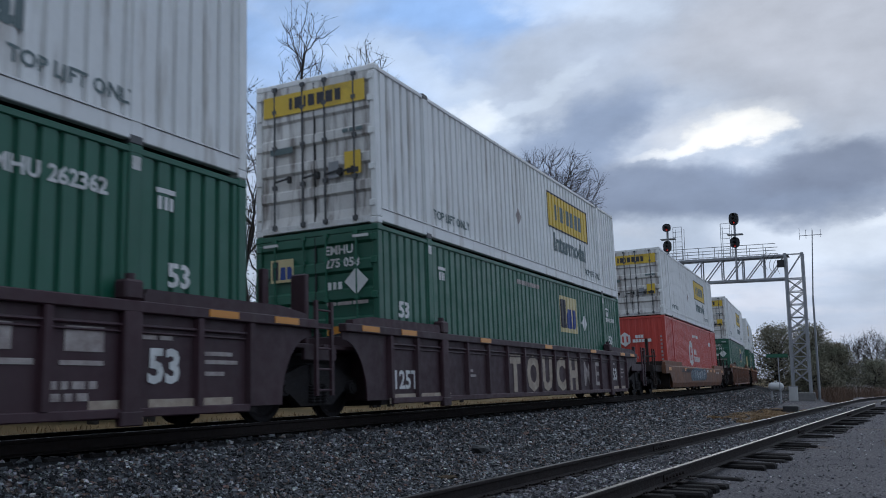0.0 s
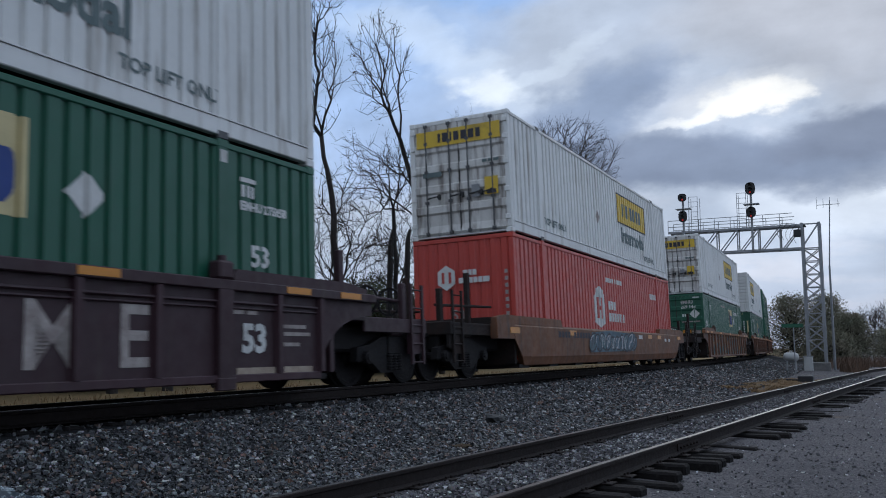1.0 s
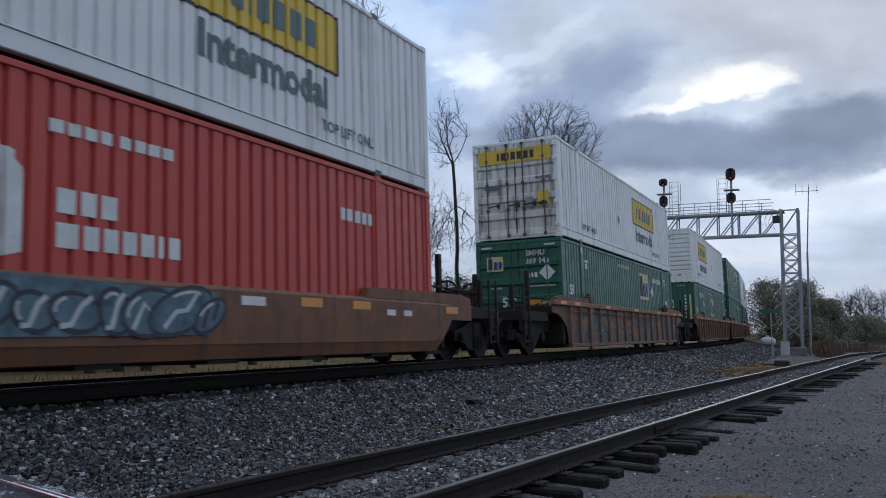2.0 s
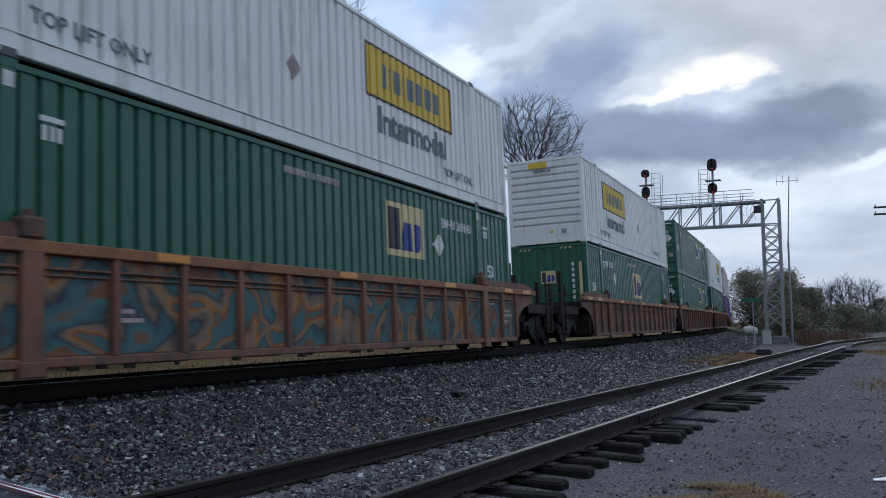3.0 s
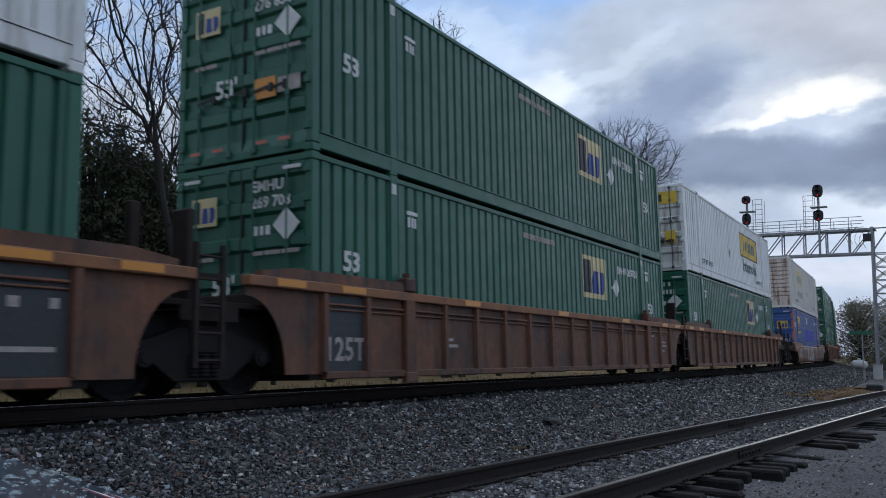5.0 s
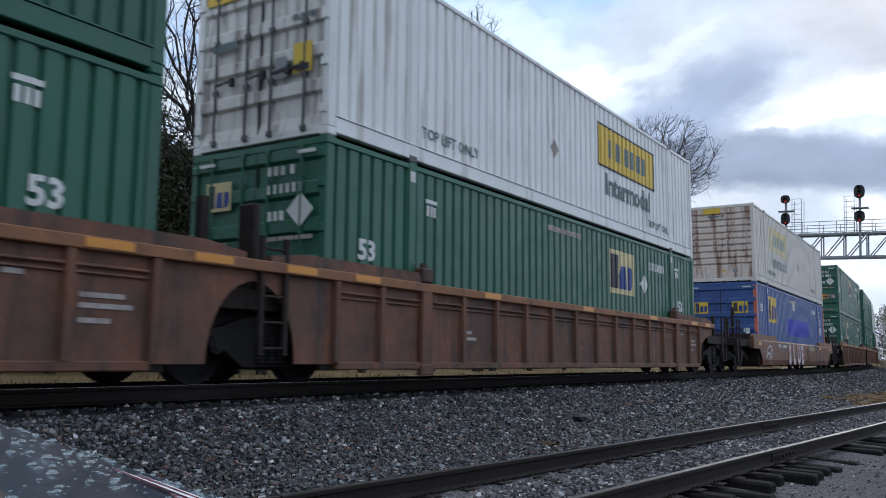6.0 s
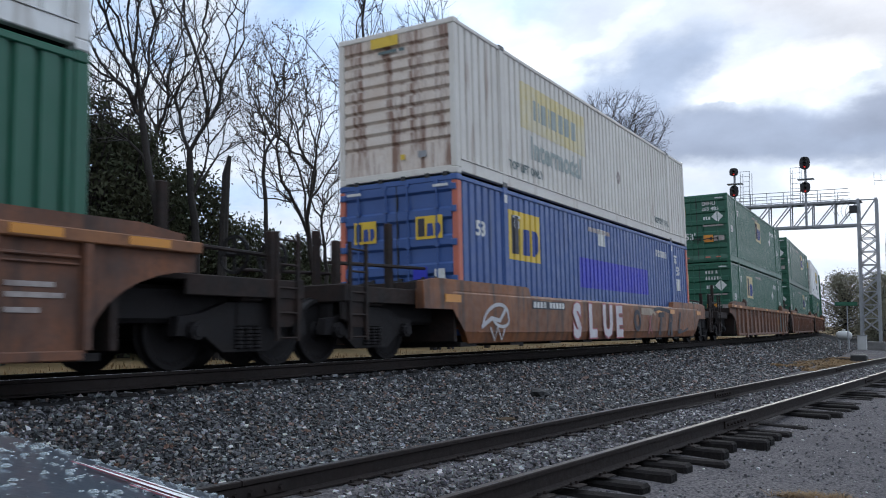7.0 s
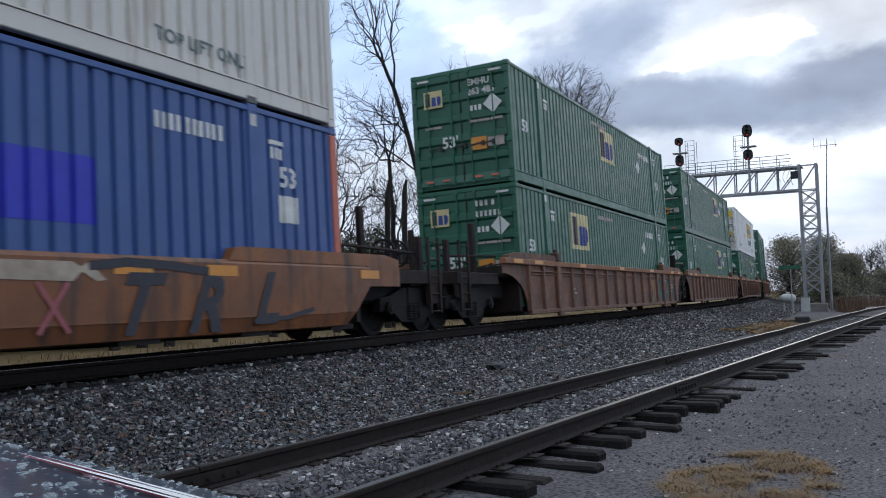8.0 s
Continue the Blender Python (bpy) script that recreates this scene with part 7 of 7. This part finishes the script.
def mural(y0, y1):
    """One sprayed sheet of paint in each bay of a ribbed side."""
    return [("mural_panel", ("mural", k), lambda w=b - a - 0.13: rect(w, 1.0), a + 0.065, 0.285, "mural", WEB + 0.0015) for k, (a, b) in enumerate(zip(RIB_AT[:-1], RIB_AT[1:])) if y0 <= a < y1]


COMMON = [stencil(6.05, 1.02, [0.3, 0.2], 0.05), stencil(-4.9, 0.62, [0.5], 0.05), stencil(-4.9, 0.72, [0.35], 0.05), stencil(7.15, 0.86, [0.5], 0.05), stencil(7.15, 0.76, [0.6], 0.05), stencil(7.15, 0.62, [0.35], 0.05)]
SF = 1.4605
ART = dict(
    A=COMMON + word("53", 6.22, 0.55, 0.36, "letter", bold=0.02, name="size_number") + [stencil(3.9, 0.72, [0.85], 0.06), stencil(5.05, 0.72, [0.55], 0.05), stencil(4.1, 0.86, [0.4], 0.26), stencil(5.1, 0.86, [0.5], 0.26),
       stencil(4.95, 0.48, [0.08, 0.08, 0.16, 0.1], 0.08), stencil(4.95, 0.36, [0.12, 0.1, 0.14], 0.08), stencil(5.42, 0.18, [0.5], 0.18, "graffiti"), stencil(6.25, 0.18, [1.4], 0.18, "graffiti", 0.02)],
    B=COMMON + word("125T", -7.88, 0.42, 0.30, "letter", bold=0.01, name="load_number") + word("TOUCH", -2.5, 0.34, 0.74, "graffiti", bold=0.055, step=1.08) + word("ME", 3.15, 0.40, 0.66, "dull_letter", bold=0.012, step=1.15)
      + word("53", 6.3, 0.55, 0.34, "letter", bold=0.02, name="size_number") + [stencil(-8.0, 0.17, [1.1, 1.2], 0.16, "graffiti", 0.06), stencil(6.2, 0.18, [1.6], 0.17, "graffiti")],
    C=[("spray_patch", "cgr", lambda: plate([(0, 0.0), (4.8, 0.04), (5.1, 0.3), (4.9, 0.56), (2.0, 0.62), (0.2, 0.55)]), -3.2, 0.48, "sky_spray", SF)]
      + bubble_words(-2.9, 0.46, 10, 0.5, 0.62, SF + 0.002, 61)
      + [("stencil", "c1", lambda: blocks([0.18] * 4, 0.15, 0.06), -5.75, 0.86, "ink", SF), ("stencil", "c2", lambda: blocks([0.18] * 6, 0.15, 0.06), -4.9 + 0.35, 0.86, "ink", SF), ("stencil", "c3", lambda: rect(0.5, 0.12), 2.2, 0.9, "letter", SF), ("stencil", "c4", lambda: blocks([0.3, 0.3], 0.1, 0.3), 6.0, 0.84, "letter", SF)],
    D=COMMON + mural(-7.5, 7.5),
    E=COMMON[:1] + COMMON[1:3] + [("paint_patch", "epatch", lambda: rect(0.92, 1.0), 7.06, 0.28, "dark_patch", WEB)] + [stencil(7.2, 0.5, [0.6], 0.05), stencil(7.3, 0.9, [0.12, 0.1], 0.1, "dull_letter", 0.3)],
    F=COMMON + [("paint_patch", "fpatch", lambda: rect(0.92, 1.0), -7.94, 0.28, "dark_patch", WEB - 0.002)] + word("125T", -7.95, 0.42, 0.30, "dull_letter", bold=0.01, name="load_number"),
    G=COMMON,
    H=[("spray_line", "hf1", lambda: brushed(ring(0.50, 0.30, 20, 200, lean=0.5), 0.07), -7.0, 0.62, "silver_spray", SF), ("spray_line", "hf2", lambda: brushed(ring(0.34, 0.15, 170, 380, lean=-0.4), 0.06), -6.8, 0.66, "silver_spray", SF),
       ("spray_line", "hf3", lambda: brushed([(0, 0), (0.4, 0.16), (0.75, 0.12), (1.0, 0.34)], 0.08), -7.6, 0.50, "silver_spray", SF + 0.002), ("spray_line", "hf4", lambda: brushed([(0, 0.1), (0.15, -0.14), (0.3, 0.1), (0.45, -0.14), (0.6, 0.08)], 0.05), -7.25, 0.40, "silver_spray", SF + 0.002),
       ("spray_patch", "hbox", lambda: rect(1.75, 0.17), -5.35, 0.87, "ink", SF), ("stencil", "hm1", lambda: blocks([0.12] * 4, 0.12, 0.05), -5.28, 0.895, "letter", SF + 0.003), ("stencil", "hm2", lambda: blocks([0.12] * 5, 0.12, 0.05), -4.45, 0.895, "letter", SF + 0.003)]
      + [("graffiti_outline", ("so", k), lambda ch=ch: letters(ch, 0.70, 0.085), -3.12 + k * 0.98, 0.31, "pink_spray", SF) for k, ch in enumerate("SLUE")]
      + [("graffiti", ("sl", k), lambda ch=ch: letters(ch, 0.70, 0.052), -3.12 + k * 0.98, 0.31, "pale_spray", SF + 0.003) for k, ch in enumerate("SLUE")]
      + [("graffiti", ("tre", k), lambda ch=ch: slanted(ch, h, 0.03, 0.45), y, z, "ink", SF) for k, (ch, y, z, h) in enumerate((("T", 3.45, 0.30, 0.72), ("R", 4.55, 0.28, 0.70), ("L", 5.75, 0.34, 0.62)))]
      + [("spray_line", "trebar", lambda: brushed([(0, 0.03), (0.5, 0.08), (1.1, 0.06), (1.75, 0.0)], 0.10), 3.2, 0.97, "ink", SF + 0.002), ("spray_line", "trefoot", lambda: brushed([(0, 0), (0.7, 0.02), (1.3, 0.12)], 0.06), 5.75, 0.36, "ink", SF + 0.002)]
      + [("spray_line", "redx", lambda: brushed([(0, 0), (0.35, 0.5)], 0.05), 2.6, 0.33, "pink_spray", SF), ("spray_line", "redy", lambda: brushed([(0, 0.5), (0.35, 0)], 0.05), 2.6, 0.33, "pink_spray", SF + 0.002)]
      + word("O", 1.3, 0.42, 0.55, "ink", SF, 0.03, 1.1)
      + [("stencil", "hw", lambda: plate([(0, 0.02), (1.0, 0), (1.12, 0.1), (1.3, 0), (1.42, 0.02), (1.2, 0.2), (1.1, 0.15), (1.0, 0.2), (0, 0.2)]), 2.0, 0.84, "graffiti", SF)],
    I=COMMON + mural(3.0, 7.5), J=COMMON, K=COMMON, L=COMMON, M=COMMON, N=COMMON, O=COMMON)

WHITE_DOOR = ("white", "door", "banner", "", "white corrugated shipping container with yellow banner and locked doors", False)
GREEN_DOOR = ("green", "door", "emblem", "", "dark green corrugated shipping container with cream emblem and locked doors", False)
GREEN_MID = GREEN_DOOR[:3] + ("mid",) + GREEN_DOOR[4:]
GREEN_FORE = GREEN_DOOR[:3] + ("fore",) + GREEN_DOOR[4:]
TRAIN = [  # letter, leading end of the load at 0 s, well, paint, ends, trucks, lower load, upper load, label
    ("A", -6.9, "ribbed", "maroon", ("coupler", "joint"), (-10.55, 9.95), GREEN_DOOR, WHITE_DOOR, "dark maroon ribbed well car with white stencils, carrying two containers"),
    ("B", 12.75, "ribbed", "maroon", ("joint", "coupler"), (10.55,), GREEN_DOOR, WHITE_DOOR, "dark maroon ribbed well car with cream graffiti letters"),
    ("C", 36.6, "smooth", "dull_orange", ("coupler", "coupler"), (-10.55, 10.55), ("red", "folded", "hexagon", "", "red corrugated shipping container with white hexagon logo", False), WHITE_DOOR, "orange-brown smooth-sided well car with pale blue graffiti"),
    ("D", 60.9, "ribbed", "tan_brown", ("coupler", "coupler"), (-10.55, 10.55), GREEN_DOOR, WHITE_DOOR, "orange ribbed well car covered in teal graffiti"),
    ("E", 84.3, "ribbed", "brown", ("coupler", "joint"), (-10.55, 9.9), ("green", "folded", "emblem", "", "green corrugated shipping container with closed end and cream emblem", True), ("white", "grooved", "banner", "", "white shipping container with ribbed closed end and yellow banner", True), "rusty brown ribbed well car"),
    ("F", 104.0, "ribbed", "brown", ("joint", "joint"), (9.95,), GREEN_DOOR, GREEN_DOOR, "rusty brown ribbed well car with worn stencils"),
    ("G", 122.8, "ribbed", "brown", ("joint", "coupler"), (10.55,), GREEN_DOOR, WHITE_DOOR, "rusty brown ribbed well car with amber reflectors"),
    ("H", 146.6, "smooth", "orange", ("coupler", "coupler"), (-10.55, 10.55), ("blue", "door", "emblem", "blue", "blue corrugated shipping container with salmon corner posts and yellow emblems", False), ("old_white", "grooved", "banner", "", "aged off-white shipping container with rust-streaked ribbed end", True), "orange-brown smooth-sided well car with silver graffiti letters"),
    ("I", 170.1, "ribbed", "tan_brown", ("coupler", "joint"), (-10.55, 10.0), GREEN_FORE, GREEN_MID, "faded brown ribbed well car with a teal sprayed side"),
    ("J", 190.2, "ribbed", "tan_brown", ("joint", "joint"), (10.0,), GREEN_DOOR, GREEN_DOOR, "faded brown ribbed well car"),
    ("K", 210.5, "ribbed", "brown", ("joint", "coupler"), (10.55,), GREEN_DOOR, WHITE_DOOR, "brown ribbed well car at the end of its set"),
    ("L", 234.2, "ribbed", "brown", ("coupler", "joint"), (-10.55, 10.0), GREEN_DOOR, GREEN_DOOR, "brown ribbed well car with two green containers"),
    ("M", 254.2, "ribbed", "brown", ("joint", "joint"), (10.0,), GREEN_DOOR, WHITE_DOOR, "brown ribbed well car with a white and a green container"),
    ("N", 274.2, "ribbed", "brown", ("joint", "coupler"), (10.55,), GREEN_DOOR, GREEN_DOOR, "brown ribbed well car far back in the train"),
]
IDENT = dict(A=("262362", ""), B=("275058", ""), D=("269143", ""), F=("269708", "276858"), I=("", "263485"))  # of the lower and the upper load
CONSIST = []
for letter, start, style, tone, ends, trucks, low, high, label in TRAIN:
    loads = []
    for (paint_tone, end, sign, marks, text, flip), z, serial in ((low, 0.353, IDENT.get(letter, ("", ""))[0]), (high, 3.252, IDENT.get(letter, ("", ""))[1])):
        loads.append((container(paint_tone, end, sign, marks, text, flip, serial), z))
    CONSIST.append((start, well_car(style, tone, ends, label, trucks, ART[letter]), loads))

build_ballast()
build_tracks()


LAG = [(0.0, -0.2), (0.5, 0.5), (1.0, 0.35), (1.5, -0.28), (2.25, -0.3), (3.0, -0.2), (3.5, -0.05), (4.0, -0.82), (4.5, -0.8), (5.0, -0.3), (5.75, -0.3), (6.5, -0.4), (7.0, -0.6),
       (7.5, -0.05), (8.0, 0.0)]  # seconds, metres by which the train is behind an even pace


def motions():
    """The train rolls towards the eye along its line, with slack running in and out; its wheels turn with it."""
    for start, car, loads in CONSIST:
        path = [(t, line_pose(start + HALF - SPEED * t + lag)) for t, lag in LAG]
        walk(car, path)
        for box, z in loads:
            walk(box, [(t, m @ pose(0, 0, z)) for t, m in path])
    turn = math.degrees(SPEED / WHEEL)
    for w, dy in WHEELSETS:
        walk(w, [(k / FPS, pose(0, dy, WHEEL, turn * k / FPS)) for k in range(8 * FPS + 1)])


motions()
